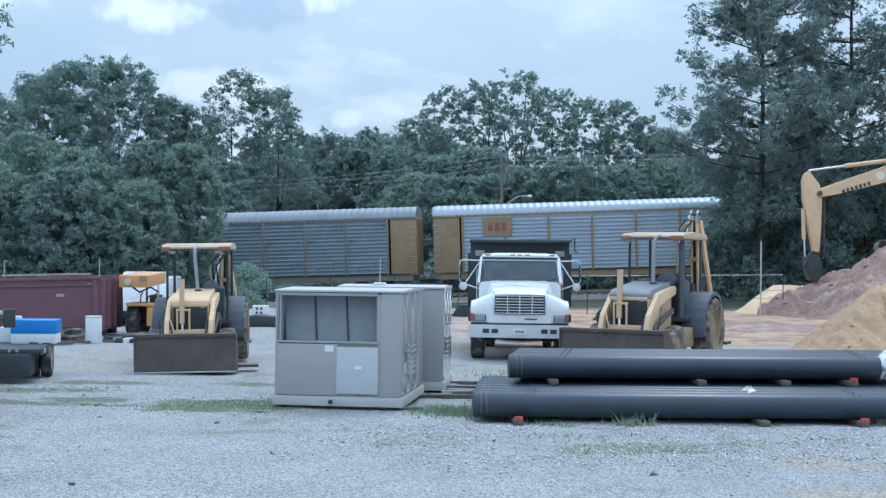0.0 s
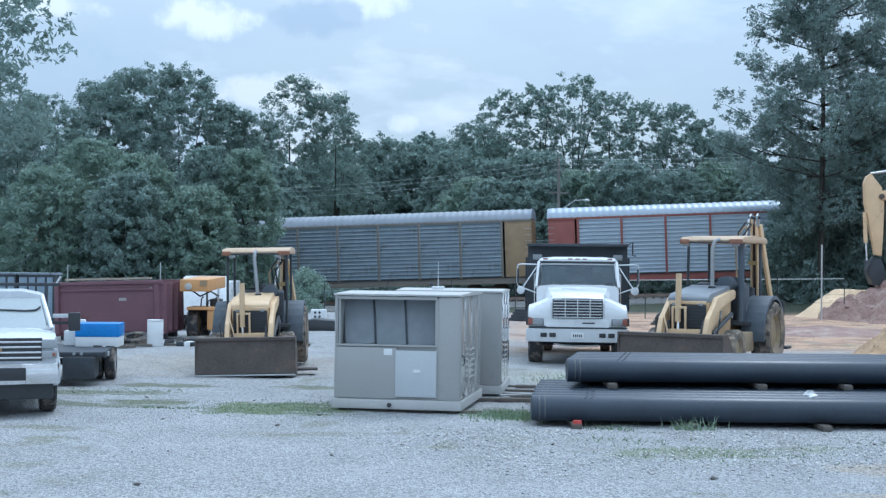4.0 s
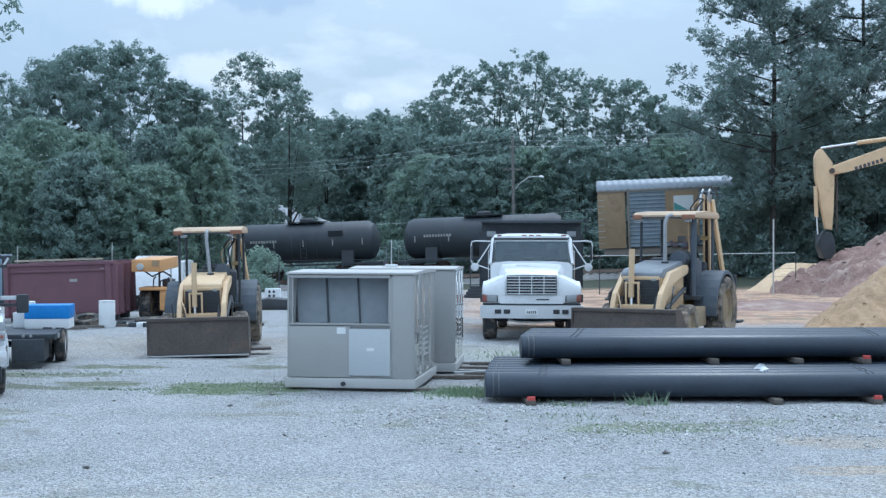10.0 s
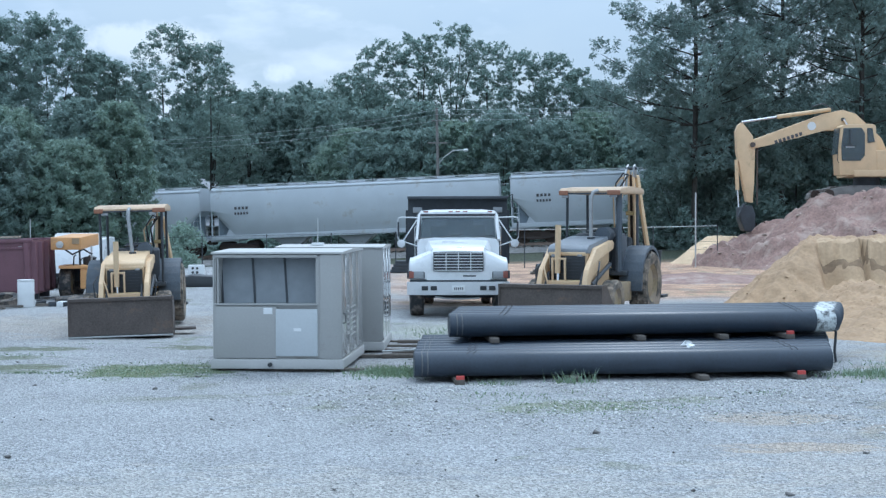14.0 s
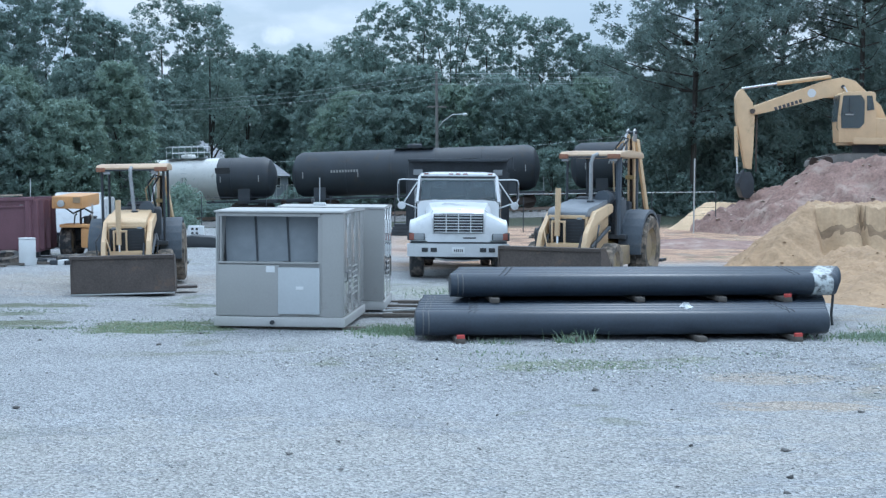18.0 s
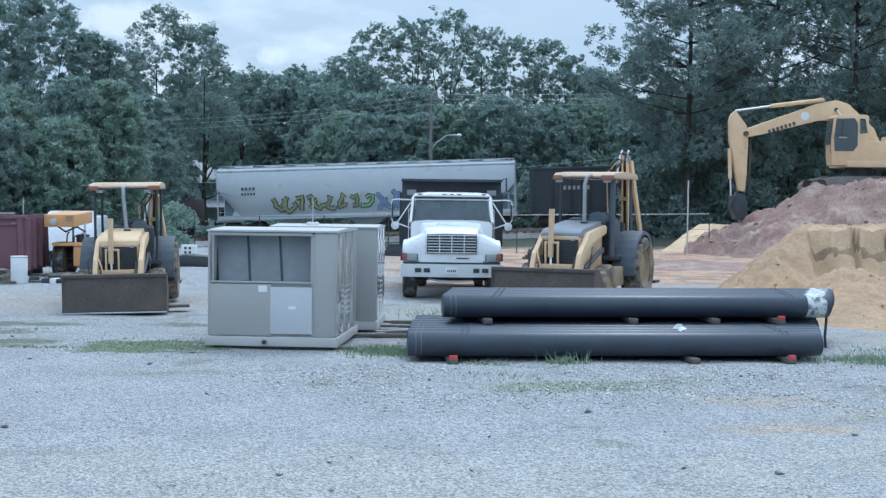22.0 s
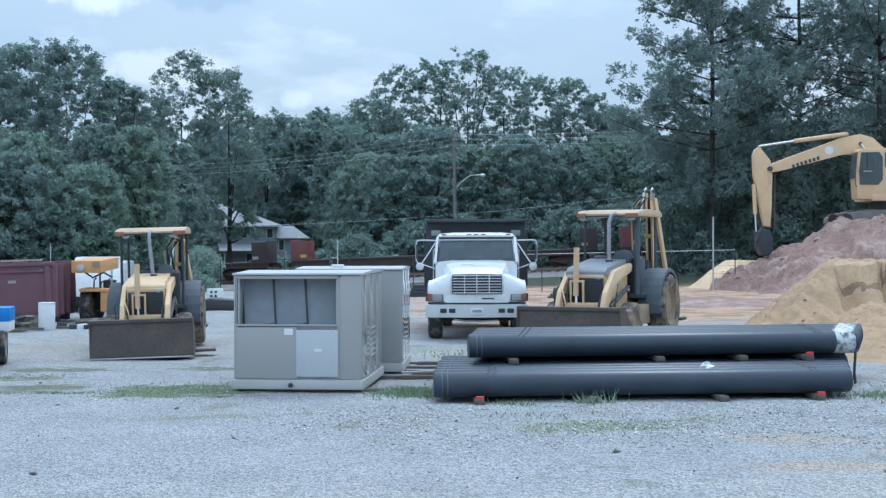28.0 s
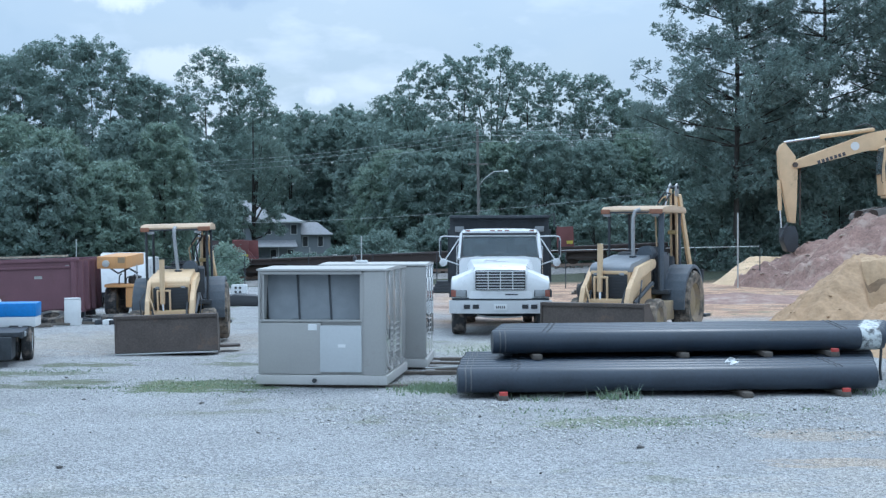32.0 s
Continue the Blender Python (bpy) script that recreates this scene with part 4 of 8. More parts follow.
def tank_car(t0, t1, label, radius=1.5, band=None, gap=1.6):
    """A tank car: dished barrel, saddles, top walkway with dome and rails, ladders."""
    L = (t1 - t0) * SPEED
    h = L / 2
    car = thing("tank_car", Matrix.Identity(4), label, "railway car", "cars of the freight train")
    CARS.append((car, (t0 + t1) / 2))
    zc = 1.15 + radius
    bm = lathe(B(), [(0.01, -h), (radius * 0.5, -h + 0.1), (radius * 0.85, -h + 0.35), (radius, -h + 0.75), (radius, h - 0.75), (radius * 0.85, h - 0.35), (radius * 0.5, h - 0.1), (0.01, h)], "x", (0, 0, zc), 36)
    part("barrel", bm, "tank", car)
    for k in range(1, 5):
        x = -h + 0.75 + k * (L - 1.5) / 5
        part("weld_band", lathe(B(), [(radius, x - 0.04), (radius + 0.012, x - 0.03), (radius + 0.012, x + 0.03), (radius, x + 0.04)], "x", (0, 0, zc), 36), "tank", car)
    if band:
        a, b = band
        part("white_band", lathe(B(), [(radius - 0.01, a), (radius + 0.016, a + 0.01), (radius + 0.016, b - 0.01), (radius - 0.01, b)], "x", (0, 0, zc), 40), "tank_white", car, "white band round the barrel")
    mid = sum(band) / 2 if band else 0.0
    part("manway", lathe(B(), [(0.5, 0), (0.5, 0.3), (0.42, 0.4), (0.05, 0.42)], "z", (mid, 0, zc + radius - 0.08), 16), "tank_white" if band else "tank", car)
    bm = box(B(), 2.6, 1.5, 0.04, mid, 0, zc + radius + 0.05)
    part("walkway", bm, "galv" if band else "dark", car)
    bm = B()
    for sy in (-0.75, 0.75):
        for z in (0.45, 0.85):
            rod(bm, (mid - 1.3, sy, zc + radius + z), (mid + 1.3, sy, zc + radius + z), 0.02, 6)
        for k in range(4):
            rod(bm, (mid - 1.3 + k * 0.867, sy, zc + radius), (mid - 1.3 + k * 0.867, sy, zc + radius + 0.85), 0.02, 6)
    if band:
        part("handrail", bm, "paper", car)
    else:
        bm.free()
    bm = B()
    for dx in (-0.2, 0.2):
        sweep(bm, [(mid + dx, -0.8, zc + radius * 0.9), (mid + dx, -radius - 0.08, zc), (mid + dx, -radius + 0.1, 0.9)], 0.02, 6)
    for k in range(8):
        rod(bm, (mid - 0.2, -radius - 0.04, 1.2 + k * 0.3), (mid + 0.2, -radius - 0.04, 1.2 + k * 0.3), 0.015, 6)
    part("ladder", bm, "galv" if band else "dark", car)
    for s in (-1, 1):
        bm = prism(B(), [(-1.35, 0.85), (1.35, 0.85), (1.2, 1.9), (0.8, 1.35), (-0.8, 1.35), (-1.2, 1.9)], "x", s * (h - 2.0) - 0.4, s * (h - 2.0) + 0.4)
        part("saddle", bm, "tank", car)
        part("end_frame", box(B(), 1.7, 2.6, 0.25, s * (h - 0.6), 0, 0.95, bev=0.03), "tank", car)
        bm = B()
        for dy in (-1.25, 1.25):
            rod(bm, (s * (h + 0.2), dy, 0.95), (s * (h + 0.2), dy, 2.0), 0.02, 6)
        rod(bm, (s * (h + 0.2), -1.25, 2.0), (s * (h + 0.2), 1.25, 2.0), 0.02, 6)
        part("end_rail", bm, "galv", car)
        bogie(car, s * (h - 1.7))
    part("side_rail", box(B(), L - 1.0, 0.06, 0.12, 0, -1.35, 1.0), "tank", car)
    couplers(car, h + 0.25)
    tick = shared(("tick", radius), lambda: mesh_of("reflector", box(B(), 0.06, 0.02, 0.42, 0, -radius - 0.012, zc - 0.05), "lettering"))
    for k in range(5):
        part("reflector", tick, "lettering", car, m=Matrix.Translation((-h + 0.95 + k * (L - 1.9) / 4, 0, 0)))
    bars(car, -h * 0.55, zc + 0.15, 1.9, 0.17, -radius - 0.03, "lettering", 10)
    box_bm = box(B(), 1.0, 0.02, 0.6, h * 0.45, -radius + 0.02, zc + 0.45, (18, 0, 0))
    part("data_plate", box_bm, "letter_dark" if band else "dark", car)
    return car


def hopper_car(t0, t1, label, top=4.55, spray=None, text=True):
    """A covered hopper: tall curved sides, sloping ends over open platforms, hatches on the roof, chutes below."""
    L = (t1 - t0) * SPEED - 0.5
    h = L / 2
    car = thing("hopper_car", Matrix.Identity(4), label, "railway car", "cars of the freight train")
    CARS.append((car, (t0 + t1) / 2))
    side = [(-1.35, 1.1), (-1.5, 1.6), (-1.55, 2.6), (-1.52, top - 0.45), (-1.3, top - 0.12), (-0.6, top), (0.6, top), (1.3, top - 0.12), (1.52, top - 0.45), (1.55, 2.6), (1.5, 1.6), (1.35, 1.1)]
    bm = B()
    rings = []
    for x, lift in ((-h + 0.1, 1.9), (-h + 1.75, 0.0), (h - 1.75, 0.0), (h - 0.1, 1.9)):
        rings.append([bm.verts.new((x, y, max(z, 1.1 + lift))) for y, z in side])
    for a, b in zip(rings, rings[1:]):
        for k in range(len(side)):
            j = (k + 1) % len(side)
            bm.faces.new((a[k], a[j], b[j], b[k]))
    bm.faces.new(rings[0])
    bm.faces.new(rings[-1])
    part("body", bm, "hopper", car)
    for s in (-1, 1):
        part("side_plate", box(B(), L - 0.2, 0.05, 0.3, 0, s * 1.5, 1.18, bev=0.01), "hopper", car)
        part("top_rail", box(B(), L, 0.1, 0.1, 0, s * 1.42, top - 0.26, bev=0.02), "hopper", car)
        for e in (-1, 1):
            bm = B()
            rod(bm, (e * (h - 0.1), s * 1.45, 1.0), (e * (h - 0.1), s * 1.45, top - 0.2), 0.05, 8)
            for k in range(8):
                rod(bm, (e * (h - 0.1), s * 1.45, 1.2 + k * 0.38), (e * (h - 0.55), s * 1.48, 1.2 + k * 0.38), 0.016, 6)
            rod(bm, (e * (h - 0.55), s * 1.48, 1.0), (e * (h - 0.55), s * 1.48, top - 0.3), 0.03, 6)
            part("ladder", bm, "hopper", car)
            if s > 0:
                # dark plate added for the deep shade under the sloping end
                part("shear_plate", prism(B(), [(e * (h - 1.85), 1.1), (e * (h - 0.4), 1.1), (e * (h - 0.4), 2.75), (e * (h - 0.6), 2.65)], "y", -0.9, 0.9), "rack_old", car, "dark plate put in for the shade in the car end")
            part("web_plate", prism(B(), [(e * (h - 1.75), 1.1), (e * (h - 0.9), 1.1), (e * (h - 1.2), 1.7), (e * (h - 1.7), 1.9)], "y", s * 1.35 - 0.02, s * 1.35 + 0.02), "hopper", car)
    hatch = shared("hatch", lambda: mesh_of("roof_hatch", box(B(), 1.15, 0.6, 0.14, 0, 0, 0, bev=0.03), "hopper"))
    for k in range(9):
        part("roof_hatch", hatch, "hopper", car, m=Matrix.Translation((-h + 1.6 + k * (L - 3.2) / 8, -0.05, top + 0.05)))
    part("running_board", box(B(), L - 0.2, 0.5, 0.04, 0, -0.9, top + 0.08), "galv", car)
    for k in range(3):
        x = (k - 1) * (L - 6) / 3
        part("chute", prism(B(), [(x - 1.4, 1.15), (x + 1.4, 1.15), (x + 0.4, 0.35), (x - 0.4, 0.35)], "y", -0.7, 0.7, 0.02), "hopper", car)
    for s in (-1, 1):
        part("end_platform", box(B(), 1.9, 2.7, 0.18, s * (h - 0.9), 0, 1.0, bev=0.02), "hopper", car)
        bogie(car, s * (h - 1.7))
    couplers(car, h)
    if text:
        bars(car, -h * 0.78, 3.1, 1.0, 0.18, -1.58, "letter_dark", 4)
        bars(car, -h * 0.78, 2.75, 1.0, 0.16, -1.58, "letter_dark", 5)
    if spray:
        for x, z, w, hh, cols, inside, sd in spray:
            scrawl(car, x, z, w, hh, -1.575, cols, sd, inside)
    return car


def gondola_car(t0, t1, label):
    """A deep black gondola with ribbed sides."""
    L = (t1 - t0) * SPEED - 0.6
    h = L / 2
    car = thing("gondola_car", Matrix.Identity(4), label, "railway car", "cars of the freight train")
    CARS.append((car, (t0 + t1) / 2))
    for s in (-1, 1):
        part("side_wall", box(B(), L, 0.06, 2.7, 0, s * 1.5, 2.5), "gondola", car)
        part("top_rail", box(B(), L + 0.1, 0.16, 0.14, 0, s * 1.52, 3.88, bev=0.02), "gondola", car)
        part("end_wall", box(B(), 0.08, 3.0, 2.7, s * h, 0, 2.5), "gondola", car)
        rib = shared("rib", lambda: mesh_of("rib", box(B(), 0.12, 0.12, 2.6, 0, 0, 2.5, bev=0.02), "gondola"))
        for k in range(13):
            part("rib", rib, "gondola", car, m=Matrix.Translation((-h + 0.2 + k * (L - 0.4) / 12, s * 1.58, 0)))
        bogie(car, s * (h - 1.8))
    part("floor_deck", box(B(), L, 3.0, 0.3, 0, 0, 1.1), "gondola", car)
    couplers(car, h)
    bars(car, -h * 0.6, 2.6, 1.8, 0.25, -1.66, "lettering", 6)
    return car


def flat_car(t0, t1, label):
    """An empty bulkhead flat car: low deck, stake pockets, chains, a braced bulkhead at each end."""
    L = (t1 - t0) * SPEED + 0.9
    h = L / 2
    car = thing("flat_car", Matrix.Identity(4), label, "railway car", "cars of the freight train")
    CARS.append((car, (t0 + t1) / 2))
    part("deck", box(B(), L, 2.7, 0.14, 0, 0, 1.08, bev=0.02), "flatcar", car)
    bm = prism(B(), [(-h, 0.75), (-h + 3.5, 0.75), (-h + 5.0, 0.45), (h - 5.0, 0.45), (h - 3.5, 0.75), (h, 0.75), (h, 1.05), (-h, 1.05)], "y", -1.3, -1.22)
    part("side_sill", bm, "flatcar", car)
    bm = prism(B(), [(-h, 0.75), (-h + 3.5, 0.75), (-h + 5.0, 0.45), (h - 5.0, 0.45), (h - 3.5, 0.75), (h, 0.75), (h, 1.05), (-h, 1.05)], "y", 1.22, 1.3)
    part("side_sill", bm, "flatcar", car)
    pocket = shared("pocket", lambda: mesh_of("stake_pocket", box(B(), 0.14, 0.1, 0.2, 0, 0, 0, bev=0.02), "flatcar"))
    for k in range(14):
        part("stake_pocket", pocket, "flatcar", car, m=Matrix.Translation((-h + 1.2 + k * (L - 2.4) / 13, -1.36, 1.0)))
        if k % 3 == 1:
            part("chain_binder", box(B(), 0.3 + 0.1 * (k % 2), 0.12, 0.1, -h + 1.5 + k * (L - 2.4) / 13, -1.2, 1.2, bev=0.02), "galv", car)
    for s in (-1, 1):
        paint = "bulkhead_red" if s < 0 else "bulkhead"
        head = part("bulkhead", box(B(), 0.1, 2.7, 1.4, s * (h - 0.06), 0, 1.83, bev=0.015), paint, car, "red steel end bulkhead" if s < 0 else "dark steel end bulkhead")
        for dy in (-1.3, 1.3):
            part("side_plate", box(B(), 1.0, 0.06, 1.3, s * (h - 0.6), dy, 1.8, bev=0.01), paint, head)
        for k in range(3):
            part("brace", prism(B(), [(s * (h - 0.12), 1.15), (s * (h - 1.05), 1.15), (s * (h - 0.12), 2.4)], "y", -0.75 + 0.7 * k, -0.65 + 0.7 * k), paint, head)
        part("marker", box(B(), 0.4, 0.02, 0.2, s * (h - 0.85), -1.345, 1.42), "yellow_mark" if s < 0 else "lettering", car, "small reflective plate")
        bogie(car, s * (h - 1.9))
    couplers(car, h)
    return car


def train():
    worn, bright = "weathered grey autorack with tan end doors", "bright galvanised autorack with ribbed roof and tan ends"
    autorack(-3.4, -1.53, "rack_old", "roof_old", "tan", worn)
    autorack(-1.53, 0.34, "rack_new", "roof_new", "tan", "bright autorack with a brown emblem panel", logo=(-9.0, "rust_red", "tan"))
    autorack(0.34, 2.21, "rack_old", "roof_old", "tan", "weathered grey autorack with graffiti along its sill", spray=((-12.4, 2.8, 1.5, ("graf_pale",), ("graf_slate",), 3), (-9.3, 3.2, 1.45, ("graf_teal", "graf_pale"), ("graf_dark", "graf_teal"), 4), (-4.9, 2.2, 1.2, ("graf_slate",), ("graf_teal",), 6)))
    autorack(2.21, 4.08, "rack_new", "roof_new", "rust_red", "bright autorack with red ends and green graffiti", spray=((0.6, 3.0, 1.25, ("graf_green",), ("graf_lime",), 5), (4.3, 1.5, 0.8, ("rust_red",), ("graf_slate",), 7), (6.2, 4.2, 1.3, ("graf_dark",), ("graf_slate",), 9)))
    autorack(4.08, 5.93, "rack_old", "roof_old", "tan", "weathered grey autorack with a white sign panel", flag=-8.2)
    autorack(5.93, 7.80, "rack_new", "roof_new", "tan", bright, logo=(-6.2, "letter_dark", "rack_new"))
    autorack(7.80, 9.66, "rack_old", "roof_old", "tan", "weathered grey autorack with sign panel and red graffiti", flag=-7.8, spray=((-8.6, 4.2, 0.9, ("graf_dark", "rust_red"), ("graf_slate",), 8),))
    black = "black tank car with dished ends"
    tank_car(9.765, 10.51, black, 1.35)
    tank_car(10.62, 11.30, black, 1.35)
    tank_car(11.45, 12.24, black, 1.35)
    hopper_car(12.31, 13.70, "light grey covered hopper car")
    hopper_car(13.70, 15.05, "light grey covered hopper car with dark stencils")
    hopper_car(15.05, 16.33, "light grey covered hopper car with bluish graffiti", spray=((-4.5, 1.4, 6, 0.7, ("graf_blue", "graf_pale"), ("graf_pale",), 12),))
    tank_car(16.4, 17.41, "long black pressure tank car", 1.5)
    tank_car(17.54, 18.67, "long black pressure tank car", 1.5)
    tank_car(18.74, 19.57, "black tank car with white middle band", 1.4, (-2.1, 2.3))
    tank_car(19.68, 20.44, black, 1.35)
    gondola_car(20.53, 21.58, "deep black gondola car with ribbed sides")
    hopper_car(21.60, 22.99, "light grey covered hopper car with large pink graffiti",
               spray=((0.6, 1.45, 5.4, 1.4, ("graf_pink", "graf_slate"), ("graf_blue", "graf_pale"), 21), (-6.3, 1.4, 3.2, 1.35, ("graf_dark",), ("graf_olive",), 22), (-2.5, 1.45, 2.2, 1.3, ("graf_dark",), ("graf_olive", "graf_lime"), 24), (6.3, 1.45, 2.6, 1.2, ("graf_slate",), ("graf_blue",), 23)))
    for a, b in ((23.1, 24.28), (24.46, 25.76), (25.93, 27.24), (27.40, 28.72), (28.88, 30.17), (30.35, 31.63), (31.80, 33.1), (33.27, 34.6), (34.75, 36.05)):
        flat_car(a, b, "empty brown bulkhead flat car with red ends")


train()


# ---- rooftop units ----
def rooftop_unit(m, w, d, h, label, hood=True):
    """A packaged cooling unit: base rail, panelled cabinet, filter bay behind an open hood, doors with handles."""
    t = thing("cooling_unit", m, label, "cooling unit", "cooling units on skids")
    part("base_rail", box(B(), w + 0.06, d + 0.06, 0.15, w / 2, d / 2, 0.125, bev=0.015), "unit_trim", t, "pale steel base rail")
    bm = box(B(), 0.05, d, h - 0.205, 0.025, d / 2, 0.205 + (h - 0.205) / 2, bev=0.008)
    part("side_panel", bm, "beige", t)
    part("back_panel", box(B(), w - 0.1, 0.04, h - 0.205, w / 2, d - 0.02, 0.205 + (h - 0.205) / 2), "beige", t)
    part("roof_panel", prism(B(), [(-0.02, h - 0.02), (-0.02, h + 0.008), (d * 0.5, h + 0.035), (d + 0.02, h + 0.008), (d + 0.02, h - 0.02)], "x", -0.02, w + 0.02), "unit_trim", t, "pale sheet-metal roof")
    mid = 0.205 + (h - 0.205) * 0.5
    bay = w * 0.825 if hood else w
    if hood:
        part("lower_panel", box(B(), w * 0.475, 0.04, mid - 0.225, w * 0.25 + 0.02, 0.02, 0.215 + (mid - 0.225) / 2, bev=0.006), "beige", t)
        acc = part("access_panel", box(B(), w * 0.325, 0.045, mid - 0.3, w * 0.652, 0.012, 0.215 + (mid - 0.235) / 2, bev=0.008), "pale", t, "pale grey access panel")
        part("label_plate", box(B(), 0.12, 0.006, 0.05, w * 0.66, -0.015, 0.205 + (mid - 0.205) * 0.55), "paper", acc)
        part("data_sticker", box(B(), 0.14, 0.006, 0.1, w * 0.43, -0.004, mid - 0.08), "paper", t, "white data sticker")
        part("corner_panel", box(B(), w - bay - 0.03, 0.05, h - 0.235, bay + (w - bay) / 2 + 0.005, 0.025, 0.205 + (h - 0.235) / 2, bev=0.006), "beige", t)
        top = h - 0.055
        part("front_backing", box(B(), w - 0.08, 0.03, mid - 0.2, w / 2, 0.06, 0.2 + (mid - 0.2) / 2), "beige", t)
        part("bay_post", box(B(), 0.07, 0.04, h - 0.265, bay, 0.038, 0.215 + (h - 0.265) / 2), "beige", t)
        part("hood_sill", box(B(), bay - 0.04, 0.07, 0.03, bay / 2, 0.025, mid + 0.02, bev=0.008), "beige", t)
        part("hood_lintel", box(B(), bay - 0.03, 0.05, 0.05, bay / 2, 0.025, top, bev=0.01), "beige", t)
        part("hood_jamb", box(B(), 0.035, 0.08, top - mid, 0.035, 0.04, (top + mid) / 2, bev=0.01), "beige", t)
        for x in (0.075, bay - 0.035):
            part("bay_cheek", box(B(), 0.03, 0.36, top - mid, x, 0.2, (top + mid) / 2), "beige", t)
        part("bay_back", box(B(), bay - 0.06, 0.03, top - mid - 0.02, bay / 2, 0.42, (top + mid) / 2), "filter", t)
        part("bay_floor", box(B(), bay - 0.06, 0.36, 0.02, bay / 2, 0.24, mid + 0.02), "beige", t)
        fw = (bay - 0.14) / 3
        for k in range(3):
            f = part("filter", box(B(), fw - 0.03, 0.03, top - mid - 0.03, 0.09 + fw * (k + 0.5), 0.25, (top + mid) / 2, (-9, -5, 0)), "filter", t, "dark filter screen")
            for dx in (-0.5, 0.5):
                bm = box(B(), 0.014, 0.03, top - mid - 0.03, 0.09 + fw * (k + 0.5 + dx * 0.97), 0.232, (top + mid) / 2, (-9, -5, 0))
                part("filter_frame", bm, "dark", f)
    else:
        part("front_panel", box(B(), w - 0.02, 0.04, h - 0.235, w / 2, 0.02, 0.205 + (h - 0.235) / 2, bev=0.006), "beige", t)
        for k in (0.33, 0.66):
            part("seam", box(B(), 0.03, 0.02, h - 0.295, w * k, -0.006, 0.205 + (h - 0.295) / 2), "beige", t)
    # the side that faces the light: doors, louvres, handles
    dw = d / 3
    for k in range(3):
        lo = 0.225
        door = part("side_door", box(B(), 0.045, dw - 0.03, h - 0.24, w - 0.012, dw * (k + 0.5), lo + (h - 0.24) / 2, bev=0.008), "gloss", t, "glossy beige access door")
        if k == 0:
            part("handle", sweep(B(), [(w + 0.012, dw * k + 0.1, 0.75), (w + 0.05, dw * k + 0.1, 0.78), (w + 0.05, dw * k + 0.1, 0.9), (w + 0.012, dw * k + 0.1, 0.92)], 0.009, 6), "dark", door)
        if k == 1:
            bm = B()
            for j in range(6):
                box(bm, 0.012, dw - 0.2, 0.02, w + 0.012, dw * 1.5, 0.5 + j * 0.09, (0, 25, 0))
            part("louvre", bm, "beige", door)
    part("drain_cap", lathe(B(), [(0.035, -0.05), (0.035, 0.0), (0.01, 0.005)], "y", (w * 0.45, -0.04, 0.12), 12), "black", t)
    return t


def units():
    ang = -5.0
    m = pose(-3.47, 20.2, 0.0, 0, 0, ang)
    rooftop_unit(m, 2.03, 2.25, 1.86, "beige rooftop cooling unit with open filter hood")
    rooftop_unit(pose(-2.8, 22.8, 0.0, 0, 0, -2), 1.88, 2.0, 1.87, "beige rooftop cooling unit standing behind another", hood=False)
    # skids under them
    for k, (x, y, L, a) in enumerate(((-3.4, 20.35, 2.3, ang), (-3.3, 22.3, 2.9, ang), (-2.9, 23.1, 2.5, -2), (-2.8, 23.8, 2.6, -2), (-2.7, 24.6, 2.7, -2))):
        solo("timber_skid", box(B(), L, 0.1, 0.05, L / 2, 0, 0.025, bev=0.01), "wood", pose(x, y, 0, 0, 0, a), "weathered timber skid under a cooling unit", "timber", "timber skids")
    t = thing("antenna", pose(-2.1, 23.3, 1.888), "thin white whip antenna on a square base", "antenna")
    part("base", box(B(), 0.22, 0.15, 0.05, 0, 0, 0.03, bev=0.01), "paper", t)
    part("rod", rod(B(), (0, 0, 0.05), (0, 0, 0.5), 0.009, 6), "galv", t)
    part("cap", lathe(B(), [(0.03, 0.05), (0.035, 0.1), (0.01, 0.14)], "z", (-0.12, 0, 0), 8), "black", t)


units()


# ---- black pipes ----
PIPE_R = 0.186


def pipe(m, label, L=6.1, tape=False):
    t = thing("plastic_pipe", m, label, "pipe", "black pipes in a stack")
    r = PIPE_R

    def wall():
        bm = lathe(B(), [(r - 0.03, 0.0), (r - 0.004, 0.0), (r, 0.006), (r, L - 0.006), (r - 0.004, L), (r - 0.03, L), (r - 0.03, 0.0)], "x", (0, 0, 0), 28)
        bmesh.ops.remove_doubles(bm, verts=bm.verts[:], dist=1e-5)
        return mesh_of("wall", bm, "pipe")
    part("wall", shared("pipe_wall%.2f" % L, wall), "pipe", t)
    part("stripe", shared("pipe_ring", lambda: mesh_of("stripe", lathe(B(), [(r, 0.1), (r + 0.004, 0.105), (r + 0.004, 0.115), (r, 0.12)], "x", (0, 0, 0), 28), "ring_mark")), "ring_mark", t)
    part("stripe", shared("pipe_ring2", lambda: mesh_of("stripe", lathe(B(), [(r, 0.18), (r + 0.004, 0.185), (r + 0.004, 0.195), (r, 0.2)], "x", (0, 0, 0), 28), "ring_mark")), "ring_mark", t)
    for x, slant in ((0.84, -1), (5.62, 0.4)):
        for dx in (0.0, 0.085):
            part("scratch", shared("scratch%s%s" % (x, dx), lambda: mesh_of("scratch", sweep(B(), [(x + dx + 0.035 * slant * a, -(r + 0.001) * math.sin(a * 0.3), (r + 0.001) * math.cos(a * 0.3)) for a in range(-2, 3)], 0.007, 5), "black")), "black", t)
    if tape:
        part("end_band", lathe(B(), [(r, L - 0.4), (r + 0.006, L - 0.395), (r + 0.006, L - 0.08), (r, L - 0.075)], "x", (0, 0, 0), 28), "scuffed", t, "scuffed white band at the pipe end")
    return t


